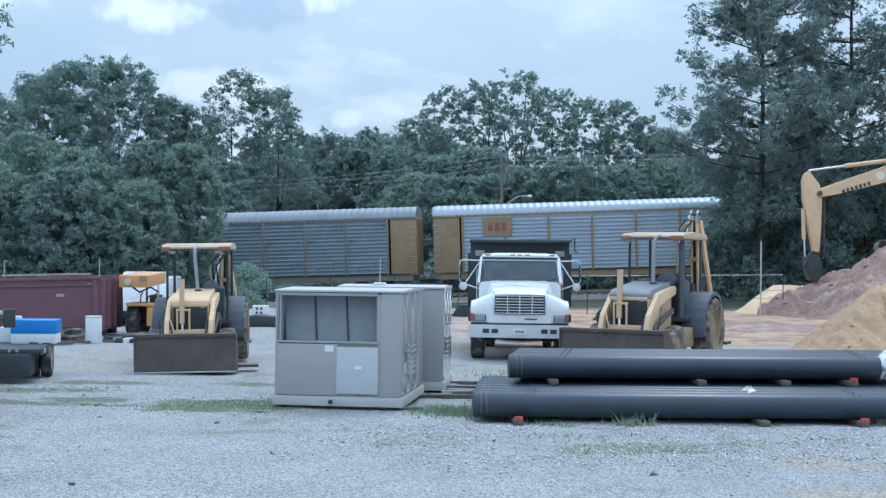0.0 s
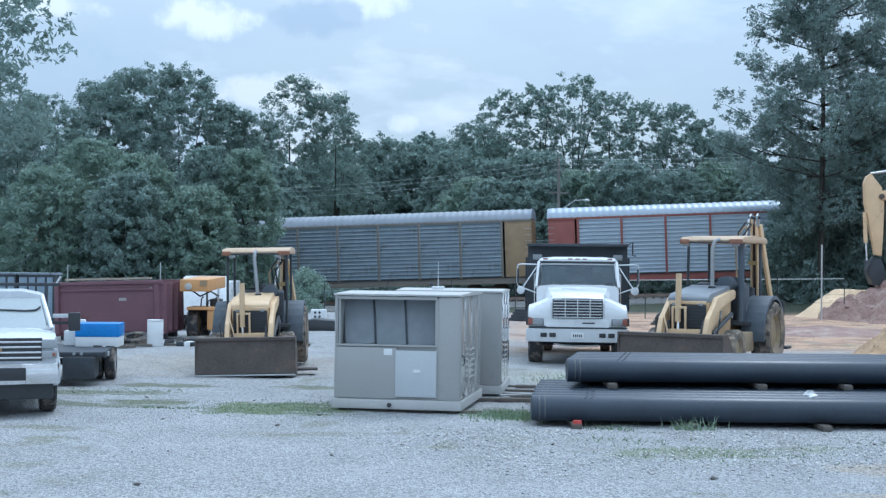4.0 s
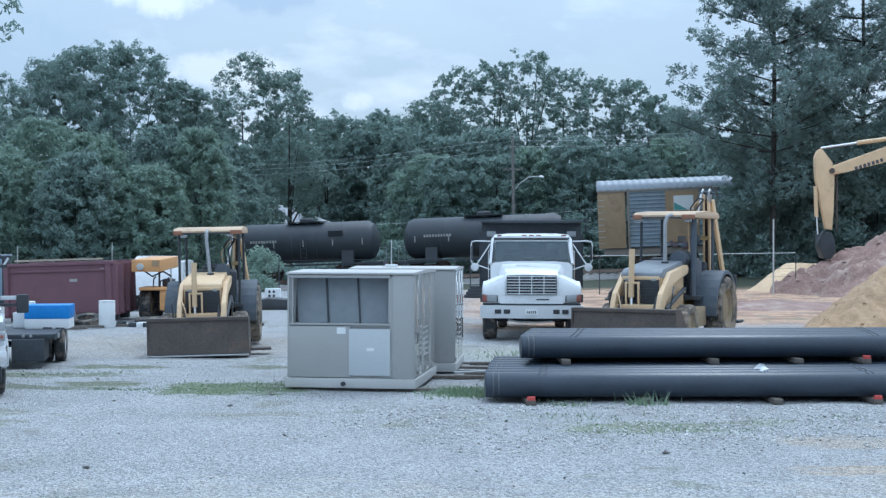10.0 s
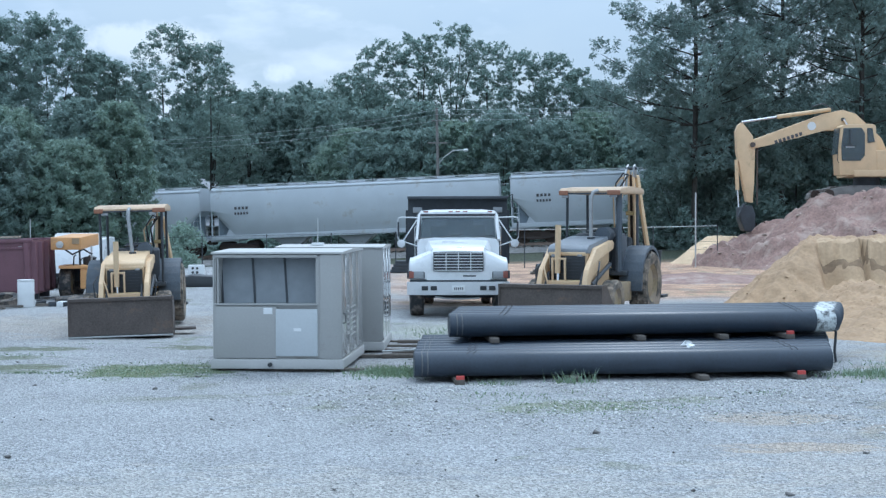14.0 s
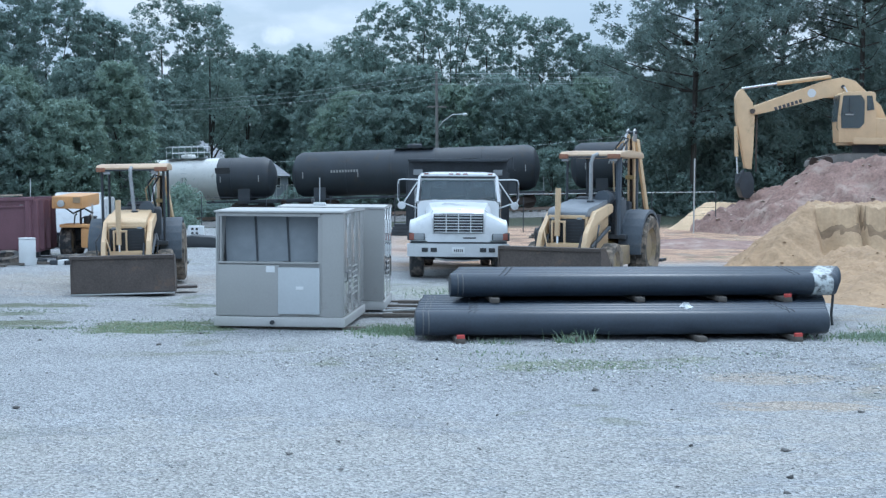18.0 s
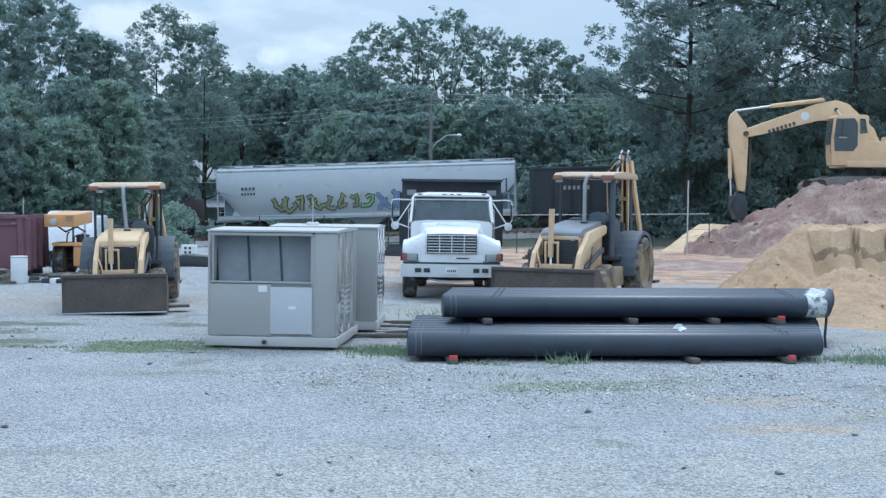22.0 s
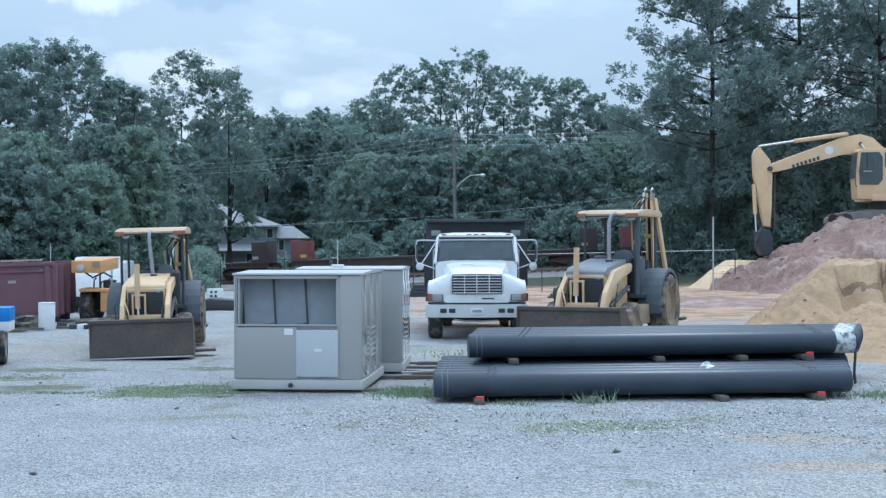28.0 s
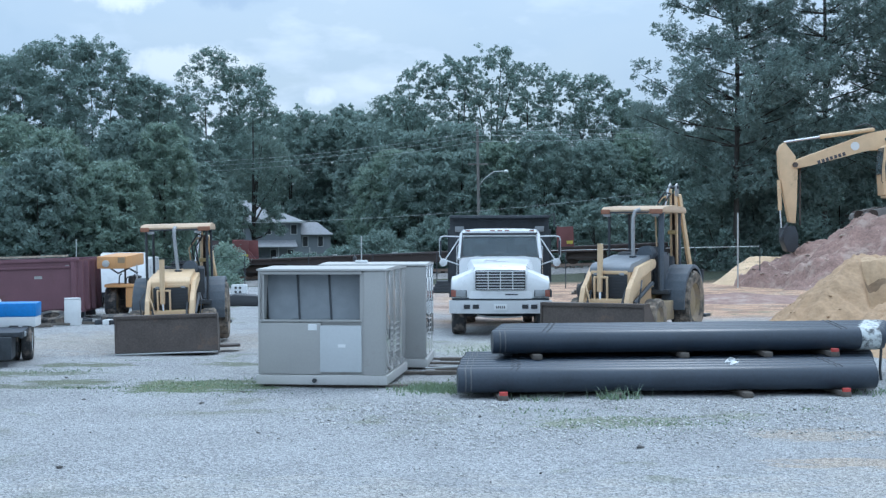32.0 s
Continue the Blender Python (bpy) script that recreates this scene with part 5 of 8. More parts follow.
M["ring_mark"] = mat("grey_ring_mark", (0.1, 0.105, 0.11), 0.6, var=0.2, scale=20)
M["scuffed"] = mat("scuffed_white_band", (0.55, 0.58, 0.58), 0.6, var=0.3, scale=8, dirt=(0.06, 0.065, 0.07), amount=0.55, dscale=9)


def pipes():
    rng = random.Random(4)
    gap, row = 0.075, 2 * PIPE_R + 0.002
    upper = gap + 2 * PIPE_R
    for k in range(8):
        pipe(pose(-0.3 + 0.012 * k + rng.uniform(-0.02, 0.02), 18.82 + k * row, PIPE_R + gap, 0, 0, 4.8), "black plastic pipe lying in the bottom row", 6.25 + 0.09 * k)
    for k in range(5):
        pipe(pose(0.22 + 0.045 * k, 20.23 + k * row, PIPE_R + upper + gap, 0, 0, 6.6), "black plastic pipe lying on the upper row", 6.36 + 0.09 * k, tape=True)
    redcap = mesh_of("cap", box(B(), 0.12, 0.05, 0.055, 0.0, 0.025, gap + 0.026, bev=0.006), "red")
    # timbers laid across under each row, their ends showing in front
    for x, y, z, red in ((0.36, 18.39, 0, 1), (2.05, 18.62, 0, 0), (3.95, 18.75, 0, 0), (5.4, 18.84, 0, 1), (0.93, 19.9, upper, 0), (3.26, 20.2, upper, 0), (4.6, 20.35, upper, 0), (5.66, 20.38, upper, 1)):
        t = thing("timber_bearer", pose(x, y + 0.09, z, 0, 0, 5 + rng.uniform(-1.5, 1.5)), "timber bearer under the pipes with a red painted end" if red else "weathered timber bearer under the pipes", "timber", "bearers under the pipes")
        deep = 1.95 if z else 3.3
        part("beam", box(B(), 0.14, deep, gap, 0, deep / 2, gap / 2, bev=0.008), "wood", t)
        if red:
            part("cap", redcap, "red", t, "red painted end")
    bag = lathe(B(), [(0.1, 0), (0.11, 0.03), (0.06, 0.07), (0.045, 0.1), (0.01, 0.11)], "z", (0, 0, 0), 12)
    for v in bag.verts:
        v.co += Vector((rng.uniform(-0.03, 0.05), rng.uniform(-0.03, 0.03), rng.uniform(0, 0.03)))
    solo("plastic_bag", bag, "paper", pose(3.78, 19.3, gap + 2 * PIPE_R - 0.008) @ Matrix.Scale(0.8, 4), "small crumpled white plastic bag on the pipes", "bag")
    solo("strap", sweep(B(), [(6.5, 21.0, 0.74), (6.53, 20.95, 0.5), (6.51, 20.95, 0.2), (6.53, 20.95, 0.02)], 0.022, 6), "black", Matrix.Identity(4), "black strap hanging at the pipe ends", "strap")


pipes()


# ---- vehicles; each stands at its front, x across, y backwards ----
def wheel(parent, x, y, r, w, rim="grey", lugs=0, name="wheel", turn=0.0, rubber="rubber"):
    """A tyre with rounded shoulders (and tractor lugs), a dished rim and a hub."""
    m = pose(x, y, r, 0, 0, turn)
    tyre_bm = B()
    n = 4 * lugs if lugs else 32
    rows = [(-0.42, 0.6), (-0.5, 0.78), (-0.48, 0.92), (-0.36, 0), (-0.02, 0), (0.02, 1), (0.36, 1), (0.48, 0.92), (0.5, 0.78), (0.42, 0.6)]
    rings = []
    for px, pr in rows:
        ring = []
        for k in range(n):
            tread = 1.0 if not lugs or ((k + int(2 * pr) + (1 if abs(px) < 0.1 else 0)) // 2) % 2 == 0 else 0.93
            rad = r * (pr if abs(px) > 0.4 else tread)
            ang = 2 * math.pi * k / n
            ring.append(tyre_bm.verts.new((px * w, math.cos(ang) * rad, math.sin(ang) * rad)))
        rings.append(ring)
    for p, q in zip(rings, rings[1:] + rings[:1]):
        for k in range(n):
            tyre_bm.faces.new((p[k], p[(k + 1) % n], q[(k + 1) % n], q[k]))
    hub = part(name, lathe(B(), [(0.02, -w * 0.3), (r * 0.2, -w * 0.32), (r * 0.24, -w * 0.15), (r * 0.5, -w * 0.2), (r * 0.6, -w * 0.44), (r * 0.62, -w * 0.42), (r * 0.62, w * 0.42), (r * 0.5, w * 0.2), (r * 0.2, w * 0.3), (0.02, w * 0.3)], "x", (0, 0, 0), 24), rim, parent, m=m)
    part("tyre", tyre_bm, rubber, hub)
    return hub


def loft(bm, rings):
    """Skin over rings of equal count, closed at both ends."""
    vs = [[bm.verts.new(p) for p in ring] for ring in rings]
    n = len(vs[0])
    for a, b in zip(vs, vs[1:]):
        for k in range(n):
            bm.faces.new((a[k], a[(k + 1) % n], b[(k + 1) % n], b[k]))
    bm.faces.new(vs[0][::-1])
    bm.faces.new(vs[-1])
    return bm


M["seat_cover"] = mat("worn_dark_seat_cover", (0.08, 0.09, 0.105), 0.7, var=0.25, scale=5)


def dump_truck():
    t = thing("dump_truck", pose(0.57, 30.2, 0.0, 0, 0, -0.8), "white single-axle dump truck with black steel body", "truck")
    # chassis and bumper
    for s in (-1, 1):
        part("frame_rail", box(B(), 0.1, 6.2, 0.25, s * 0.42, 3.5, 0.72), "dark", t)
    prof = [(-1.22, 0.3), (-1.2, 0.12), (-1.05, 0.02), (-0.5, 0.0), (0.5, 0.0), (1.05, 0.02), (1.2, 0.12), (1.22, 0.3), (1.1, 0.3), (-1.1, 0.3)]
    bumper = part("bumper", prism(B(), prof, "z", 0.55, 0.85, 0.012), "grey", t, "pale grey steel bumper")
    for s in (-1, 1):
        for dx in (0.58, 0.79):
            part("fog_slot", box(B(), 0.15, 0.04, 0.1, s * dx, 0.005, 0.71, bev=0.01), "black", bumper)
    pl = part("number_plate", box(B(), 0.31, 0.02, 0.15, 0.0, -0.01, 0.7, bev=0.01), "paper", bumper, "white plate with dark bars")
    bm = B()
    for k in range(5):
        box(bm, 0.028, 0.004, 0.06, -0.09 + k * 0.045, -0.022, 0.7)
    part("plate_bars", bm, "letter_dark", pl)
    # hood: lofted from the nose back to the windscreen
    def ring(y, w, ztop, zlow, flat):
        return [(-w, y, zlow), (-w, y, (zlow + ztop) * 0.5), (-w * 0.94, y, ztop - 0.14), (-w * flat, y, ztop - 0.03), (-w * 0.4, y, ztop), (w * 0.4, y, ztop), (w * flat, y, ztop - 0.03), (w * 0.94, y, ztop - 0.14), (w, y, (zlow + ztop) * 0.5), (w, y, zlow)]
    hood = part("hood", loft(B(), [ring(0.16, 0.66, 1.58, 0.9, 0.8), ring(0.24, 0.72, 1.64, 0.88, 0.82), ring(0.9, 0.8, 1.74, 0.9, 0.84), ring(1.65, 0.86, 1.84, 1.0, 0.86)]), "white", t)
    for s in (-1, 1):
        # fenders with a wheel arch
        pts = [(0.14, 0.9), (0.12, 1.2), (0.22, 1.36), (0.6, 1.42), (1.1, 1.38), (1.55, 1.16), (1.66, 0.8), (1.5, 0.8), (1.3, 1.02), (0.95, 1.12), (0.6, 1.02), (0.44, 0.84)]
        bm = prism(B(), pts, "x", s * 0.6, s * 1.17, 0.085)
        for v in bm.verts:
            if v.co.z > 1.13:
                v.co.z += 0.2 * max(0.0, 1.0 - (abs(v.co.x) - 0.62) / 0.45) * min(1.0, (v.co.z - 1.13) / 0.2)
        fen = part("fender", bm, "white", t)
        part("headlight", box(B(), 0.25, 0.04, 0.16, s * 0.94, 0.125, 1.02, bev=0.012), "lamp", fen, "rectangular headlight")
        part("turn_signal", box(B(), 0.13, 0.05, 0.16, s * 1.1, 0.13, 1.02, bev=0.012), "amber", fen, "amber turn signal")
        part("light_bezel", box(B(), 0.42, 0.03, 0.185, s * 1.0, 0.142, 1.02, bev=0.012), "dark", fen)
    gr = part("grille_recess", box(B(), 1.18, 0.06, 0.46, 0, 0.155, 1.33, bev=0.02), "black", t)
    for k in range(7):
        part("grille_slat", box(B(), 1.14, 0.03, 0.019, 0, 0.07, 1.128 + k * 0.0675, None, 0.004), "white", gr)
    for k in range(3):
        part("grille_post", box(B(), 0.022, 0.03, 0.44, -0.29 + k * 0.29, 0.085, 1.33), "white", gr)
    part("hood_panel", box(B(), 1.5, 0.06, 0.2, 0, 0.16, 0.99, bev=0.02), "white", t)
    part("emblem", box(B(), 0.3, 0.012, 0.03, 0.26, 0.12, 0.99, bev=0.004), "dark", t)
    part("hood_badge", box(B(), 0.16, 0.02, 0.03, 0.05, 0.33, 1.655, (35, 0, 0), 0.006), "chrome", t)
    # dark strip put in for the thin shadow between hood and bumper
    part("shadow_strip", box(B(), 2.3, 0.04, 0.04, 0, 0.17, 0.875), "dark", t)
    # cab
    def cabring(y, w, z0, z1):
        return [(-w, y, z0), (-w, y, z1 - 0.12), (-w * 0.93, y, z1 - 0.03), (-w * 0.6, y, z1), (w * 0.6, y, z1), (w * 0.93, y, z1 - 0.03), (w, y, z1 - 0.12), (w, y, z0)]
    cab = part("cab_body", loft(B(), [cabring(1.5, 1.0, 0.75, 1.86), cabring(1.75, 1.02, 0.75, 1.88), cabring(3.1, 1.02, 0.75, 1.88)]), "white", t)
    part("cab_roof", loft(B(), [cabring(1.98, 0.96, 2.36, 2.5), cabring(2.2, 1.0, 2.36, 2.56), cabring(3.1, 1.0, 2.36, 2.54)]), "white", cab)
    for s in (-1, 1):
        part("door_post", sweep(B(), [(s * 1.0, 1.62, 1.8), (s * 0.95, 2.02, 2.42)], 0.055, 8), "white", cab)
        part("rear_post", box(B(), 0.1, 0.16, 0.62, s * 0.96, 3.02, 2.1), "white", cab)
        part("side_window", box(B(), 0.02, 0.95, 0.5, s * 0.985, 2.42, 2.1), "glass", cab)
    part("windscreen", prism(B(), [(-0.93, 1.82), (0.93, 1.82), (0.9, 2.42), (-0.9, 2.42)], "y", 0.0, 0.02), "glass", cab, m=Matrix.Translation((0, 1.62, 0)) @ Matrix.Translation((0, 0, 1.82)) @ Matrix.Rotation(radians(-31), 4, "X") @ Matrix.Translation((0, 0, -1.82)))
    part("screen_surround", sweep(B(), [(-0.95, 1.6, 1.83), (0.95, 1.6, 1.83), (0.93, 2.0, 2.42), (-0.93, 2.0, 2.42), (-0.95, 1.6, 1.83)], 0.042, 6), "black", cab)
    part("wiper", sweep(B(), [(-0.5, 1.58, 1.86), (0.1, 1.62, 1.95)], 0.012, 6), "black", cab)
    part("wiper", sweep(B(), [(0.3, 1.58, 1.86), (0.85, 1.62, 1.93)], 0.012, 6), "black", cab)
    part("back_wall", box(B(), 1.9, 0.05, 1.6, 0, 3.08, 1.6), "white", cab)
    part("rear_window", box(B(), 0.7, 0.03, 0.36, 0.05, 3.06, 2.15), "lamp", cab)
    part("dashboard", box(B(), 1.8, 0.4, 0.12, 0, 1.9, 1.76, bev=0.04), "seat_cover", cab)
    for s in (-0.45, 0.45):
        part("seat", box(B(), 0.5, 0.16, 0.7, s, 2.75, 1.8, (-8, 0, 0), 0.06), "seat_cover", cab)
    part("steering_wheel", lathe(B(), [(0.2, 0.0), (0.23, 0.02), (0.2, 0.04)], "y", (0.45, 2.12, 1.86), 20), "black", cab)
    for x in (-0.8, -0.18, 0.0, 0.18, 0.8):
        part("marker_lamp", box(B(), 0.12, 0.05, 0.03, x, 2.0, 2.505, bev=0.012), "amber", cab, "small amber roof lamp")
    # mirrors
    for s in (-1, 1):
        mir = part("mirror", box(B(), 0.045, 0.09, 0.36, s * 1.47, 1.62, 2.08, bev=0.015), "dark", t, "tall truck mirror on pale tube arms")
        bm = sweep(B(), [(s * 1.0, 1.8, 2.36), (s * 1.38, 1.68, 2.37), (s * 1.47, 1.64, 2.35), (s * 1.49, 1.64, 2.28), (s * 1.49, 1.64, 1.88), (s * 1.45, 1.64, 1.8), (s * 1.36, 1.66, 1.78)], 0.017, 8)
        rod(bm, (s * 1.36, 1.66, 1.78), (s * 1.02, 1.8, 2.3), 0.017, 6)
        rod(bm, (s * 1.36, 1.66, 1.78), (s * 1.02, 1.72, 1.66), 0.017, 6)
        part("mirror_arm", bm, "grey", mir)
        part("convex_mirror", lathe(B(), [(0.02, -0.05), (0.09, -0.03), (0.1, 0.0), (0.02, 0.02)], "y", (s * 1.4, 1.6, 1.72), 16), "grey", mir)
        part("grab_rail", sweep(B(), [(s * 1.04, 2.9, 1.2), (s * 1.1, 2.9, 1.25), (s * 1.1, 2.9, 2.1), (s * 1.04, 2.9, 2.15)], 0.015, 6), "chrome", t)
        part("step_plate", box(B(), 0.35, 0.7, 0.05, s * 0.95, 2.3, 0.5, bev=0.01), "galv", t)
        part("fuel_tank", lathe(B(), [(0.02, 2.2), (0.27, 2.22), (0.27, 3.1), (0.02, 3.12)], "y", (s * 0.82, 0, 0.72), 20), "galv", t)
    part("exhaust_pipe", sweep(B(), [(0.95, 3.2, 0.9), (0.95, 3.2, 2.3), (1.0, 3.3, 2.45)], 0.06, 10), "dark", t)
    # dump body with a cab guard
    body = part("dump_body", box(B(), 2.58, 3.3, 0.1, 0, 5.1, 1.15), "dark", t, "black steel dump body")
    part("body_front", box(B(), 2.58, 0.08, 1.75, 0, 3.42, 2.0, bev=0.015), "dark", body)
    part("body_tail", box(B(), 2.58, 0.08, 1.2, 0, 6.72, 1.75, bev=0.015), "dark", body)
    part("cab_guard", box(B(), 2.6, 0.5, 0.07, 0, 3.25, 2.87, bev=0.015), "dark", body)
    for s in (-1, 1):
        part("body_side", box(B(), 0.08, 3.3, 1.45, s * 1.25, 5.1, 1.88, bev=0.015), "dark", body)
        part("corner_light", box(B(), 0.24, 0.05, 0.15, s * 1.04, 3.36, 2.55, bev=0.01), "lamp", body, "pale rectangular light box")
        for k in range(4):
            part("side_rib", box(B(), 0.08, 0.1, 1.4, s * 1.32, 3.7 + k * 0.95, 1.85, bev=0.01), "dark", body)
        part("mud_flap", box(B(), 0.6, 0.02, 0.6, s * 0.95, 6.3, 0.62), "black", t)
        wheel(t, s * 1.0, 0.95, 0.49, 0.34, "grey")
        for dx in (0.78, 1.08):
            wheel(t, s * dx, 5.3, 0.49, 0.26, "grey")
    part("tarp_arm", sweep(B(), [(1.32, 3.4, 2.9), (1.42, 3.3, 2.95), (1.42, 3.3, 2.62), (1.5, 3.3, 2.6)], 0.02, 6), "dark", body)
    for y, r in ((0.95, 0.07), (5.3, 0.1)):
        part("axle", rod(B(), (-0.95, y, 0.49), (0.95, y, 0.49), r, 10), "dark", t)
    part("tow_chain", sweep(B(), [(-0.55, 0.2, 0.5), (-0.3, 0.15, 0.46), (0.1, 0.15, 0.45), (0.5, 0.15, 0.47)], 0.022, 6), "galv", t)
    part("sump", box(B(), 0.7, 0.9, 0.35, 0, 1.0, 0.72, bev=0.05), "dark", t)


dump_truck()


def backhoe(m, label, stack=(0.16, 0.16, 0.12), canopy="pale_yellow", boom_x=0.55, high=0.0, hood_paint="yellow", thick_post=0.03, span=0.78):
    """A backhoe loader seen from its bucket: loader arms, hood, open canopy, folded rear boom."""
    t = thing("backhoe_loader", m, label, "backhoe", "backhoe loaders in the yard")
    # front bucket
    bucket = part("loader_bucket", prism(B(), [(y, z) for y, z in [(0.0, 0.0), (0.5, 0.0), (0.62, 0.1), (0.64, 0.5), (0.3, 0.8), (0.02, 0.8), (0.02, 0.74), (0.27, 0.74), (0.57, 0.48), (0.55, 0.13), (0.46, 0.05), (0.0, 0.03)]], "x", -1.04, 1.04), "bucket", t, "worn brown steel loader bucket")
    part("bucket_face", box(B(), 2.06, 0.03, 0.72, 0, 0.045, 0.4, (-5, 0, 0)), "bucket", bucket)
    part("cutting_edge", box(B(), 2.1, 0.16, 0.03, 0, 0.0, 0.016, bev=0.008), "galv", bucket)
    for s in (-1, 1):
        part("bucket_side", prism(B(), [(0.0, 0.0), (0.5, 0.0), (0.62, 0.1), (0.64, 0.5), (0.3, 0.8), (0.02, 0.8)], "x", s * 1.04 - 0.015, s * 1.04 + 0.015), "bucket", bucket)
        # loader arms: up from the bucket, over the front wheels, back to the tower
        arm = part("loader_arm", prism(B(), [(0.52, 0.42), (0.72, 0.34), (1.02, 0.86), (1.5, 1.24), (2.5, 1.43), (2.55, 1.55), (2.45, 1.61), (1.38, 1.47), (0.84, 1.06)], "x", s * 0.47 - 0.05, s * 0.47 + 0.05, 0.012), "pale_yellow", t, "faded yellow loader arm")
        part("lift_cylinder", rod(B(), (s * 0.5, 1.1, 0.75), (s * 0.5, 2.3, 1.12), 0.045, 10), "dark", arm)
        part("arm_link", rod(B(), (s * 0.36, 0.62, 0.55), (s * 0.36, 1.0, 1.0), 0.03, 8), "dark", arm)
        part("head_guard", sweep(B(), [(s * 0.62, 1.0, 0.7), (s * 0.66, 1.05, 1.05), (s * 0.6, 1.3, 1.2)], 0.018, 6), "dark", t)
        wheel(t, s * 0.78, 1.55, 0.42, 0.3, "mud_rim", 14, rubber="muddy_tyre")
        wheel(t, s * 0.88, 3.6, 0.68, 0.42, "mud_rim", 18, rubber="muddy_tyre")
        arc = [radians(25 + 15 * k) for k in range(12)]
        part("rear_fender", prism(B(), [(3.6 + 0.82 * math.cos(a), 0.68 + 0.8 * math.sin(a)) for a in arc] + [(3.6 + 0.76 * math.cos(a), 0.68 + 0.74 * math.sin(a)) for a in arc[::-1]], "x", s * 0.55, s * 1.04, 0.02), "mudguard", t, "rounded blue-grey rear mudguard")
        part("fender_side", prism(B(), [(2.84, 0.75), (2.83, 1.0), (2.95, 1.22), (3.2, 1.4), (3.6, 1.46), (3.95, 1.38), (3.7, 1.1), (3.2, 0.8)], "x", s * 0.55, s * 0.62, 0.01), "mudguard", t)
    part("cross_tube", rod(B(), (-0.5, 0.75, 0.55), (0.5, 0.75, 0.55), 0.07, 10), "pale_yellow", t)
    part("cross_plate", box(B(), 0.98, 0.05, 0.09, 0, 0.86, 0.8, bev=0.015), "pale_yellow", t)
    part("grab_hose", sweep(B(), [(-0.44, 0.92, 1.14), (-0.4, 0.84, 1.08), (-0.34, 0.8, 0.9), (-0.31, 0.8, 0.74)], 0.016, 6), "pale_yellow", t)
    part("deck_board", box(B(), 0.5, 0.35, 0.05, 1.22, 0.85, 0.06, (0, 0, 4), 0.01), "bucket", t, "worn steel step plate")
    part("front_plate", box(B(), 0.95, 0.05, 0.12, 0, 0.95, 0.62, bev=0.015), "pale_yellow", t)
    # bucket tilt cylinder standing in the middle, and its links
    part("tilt_cylinder", rod(B(), (-0.16, 0.95, 0.98), (-0.16, 1.0, 1.94), 0.058, 12), "pale_yellow", t, "upright yellow hydraulic cylinder")
    part("cylinder_rod", rod(B(), (-0.14, 0.9, 0.62), (-0.155, 0.95, 1.0), 0.032, 10), "chrome", t)
    for dx in (-0.26, 0.0):
        part("tilt_link", box(B(), 0.04, 0.05, 0.6, dx, 0.94, 0.98, (3, 0, 0), 0.01), "pale_yellow", t)
    part("link_bar", box(B(), 0.3, 0.05, 0.045, -0.13, 0.95, 1.27, bev=0.01), "pale_yellow", t)
    # hood and grille
    hood = part("hood", prism(B(), [(1.12, 0.62), (1.1, 1.36), (1.2, 1.5), (2.5, 1.66), (2.6, 1.64), (2.6, 0.7)], "x", -0.4, 0.4, 0.03), "pale_yellow", t, "boxy machine hood")
    part("hood_top", prism(B(), [(1.06, 1.37), (1.08, 1.46), (1.2, 1.54), (2.5, 1.7), (2.62, 1.67), (2.62, 1.5), (1.2, 1.37)], "x", -0.42, 0.42, 0.03), hood_paint, hood, "sloping engine cover")
    part("grille", box(B(), 0.74, 0.05, 0.66, 0, 1.085, 1.0, bev=0.02), "black", hood)
    bm = B()
    for k in range(10):
        box(bm, 0.7, 0.02, 0.02, 0, 1.056, 0.72 + k * 0.062)
    part("grille_mesh", bm, "dark", hood)
    part("grille_lip", box(B(), 0.78, 0.06, 0.07, 0, 1.075, 1.365, bev=0.02), "pale_yellow", hood)
    for s in (-1, 1):
        part("headlight", box(B(), 0.1, 0.04, 0.05, s * 0.27, 1.05, 1.33, bev=0.015), "lamp", hood)
    foot, head, curl = stack
    part("exhaust_pipe", sweep(B(), [(foot, 2.1, 1.55), (foot + (head - foot) * 0.9, 2.1, 2.45), (head + curl * 0.3, 2.14, 2.6), (head + curl, 2.2, 2.64)], 0.042, 10), "stack", t, "tall dull steel exhaust stack")
    part("exhaust_base", rod(B(), (foot, 2.1, 1.5), (foot, 2.1, 1.68), 0.08, 10), "dark", t)
    part("air_cleaner", lathe(B(), [(0.02, -0.2), (0.16, -0.18), (0.17, 0.1), (0.15, 0.2), (0.02, 0.22)], "y", (0.3, 2.62, 1.72), 18), "mudguard", t)
    # chassis, platform, operator's place
    part("chassis", box(B(), 0.7, 3.2, 0.4, 0, 2.6, 0.65, bev=0.04), "yellow", t)
    part("platform", box(B(), 1.5, 1.3, 0.1, 0, 3.3, 0.92, bev=0.02), "dark", t)
    part("dash_cowl", box(B(), 0.7, 0.3, 0.6, 0, 2.75, 1.45, (8, 0, 0), 0.05), "dark", t)
    part("steering_wheel", lathe(B(), [(0.17, 0.0), (0.2, 0.02), (0.17, 0.04)], "z", (0, 2.95, 1.78), 20), "black", t)
    part("console", box(B(), 0.26, 0.5, 0.75, 0.46, 3.1, 1.35, (6, 0, 4), 0.06), "seat_cover", t, "dark control console")
    part("rear_console", box(B(), 0.7, 0.25, 0.6, 0.1, 4.05, 1.35, (-6, 0, 0), 0.06), "dark", t)
    seat = part("seat", box(B(), 0.5, 0.5, 0.14, 0, 3.5, 1.35, bev=0.05), "black", t)
    part("seat_back", box(B(), 0.46, 0.14, 0.48, 0, 3.72, 1.62, (-8, 0, 0), 0.06), "seat_cover", seat)
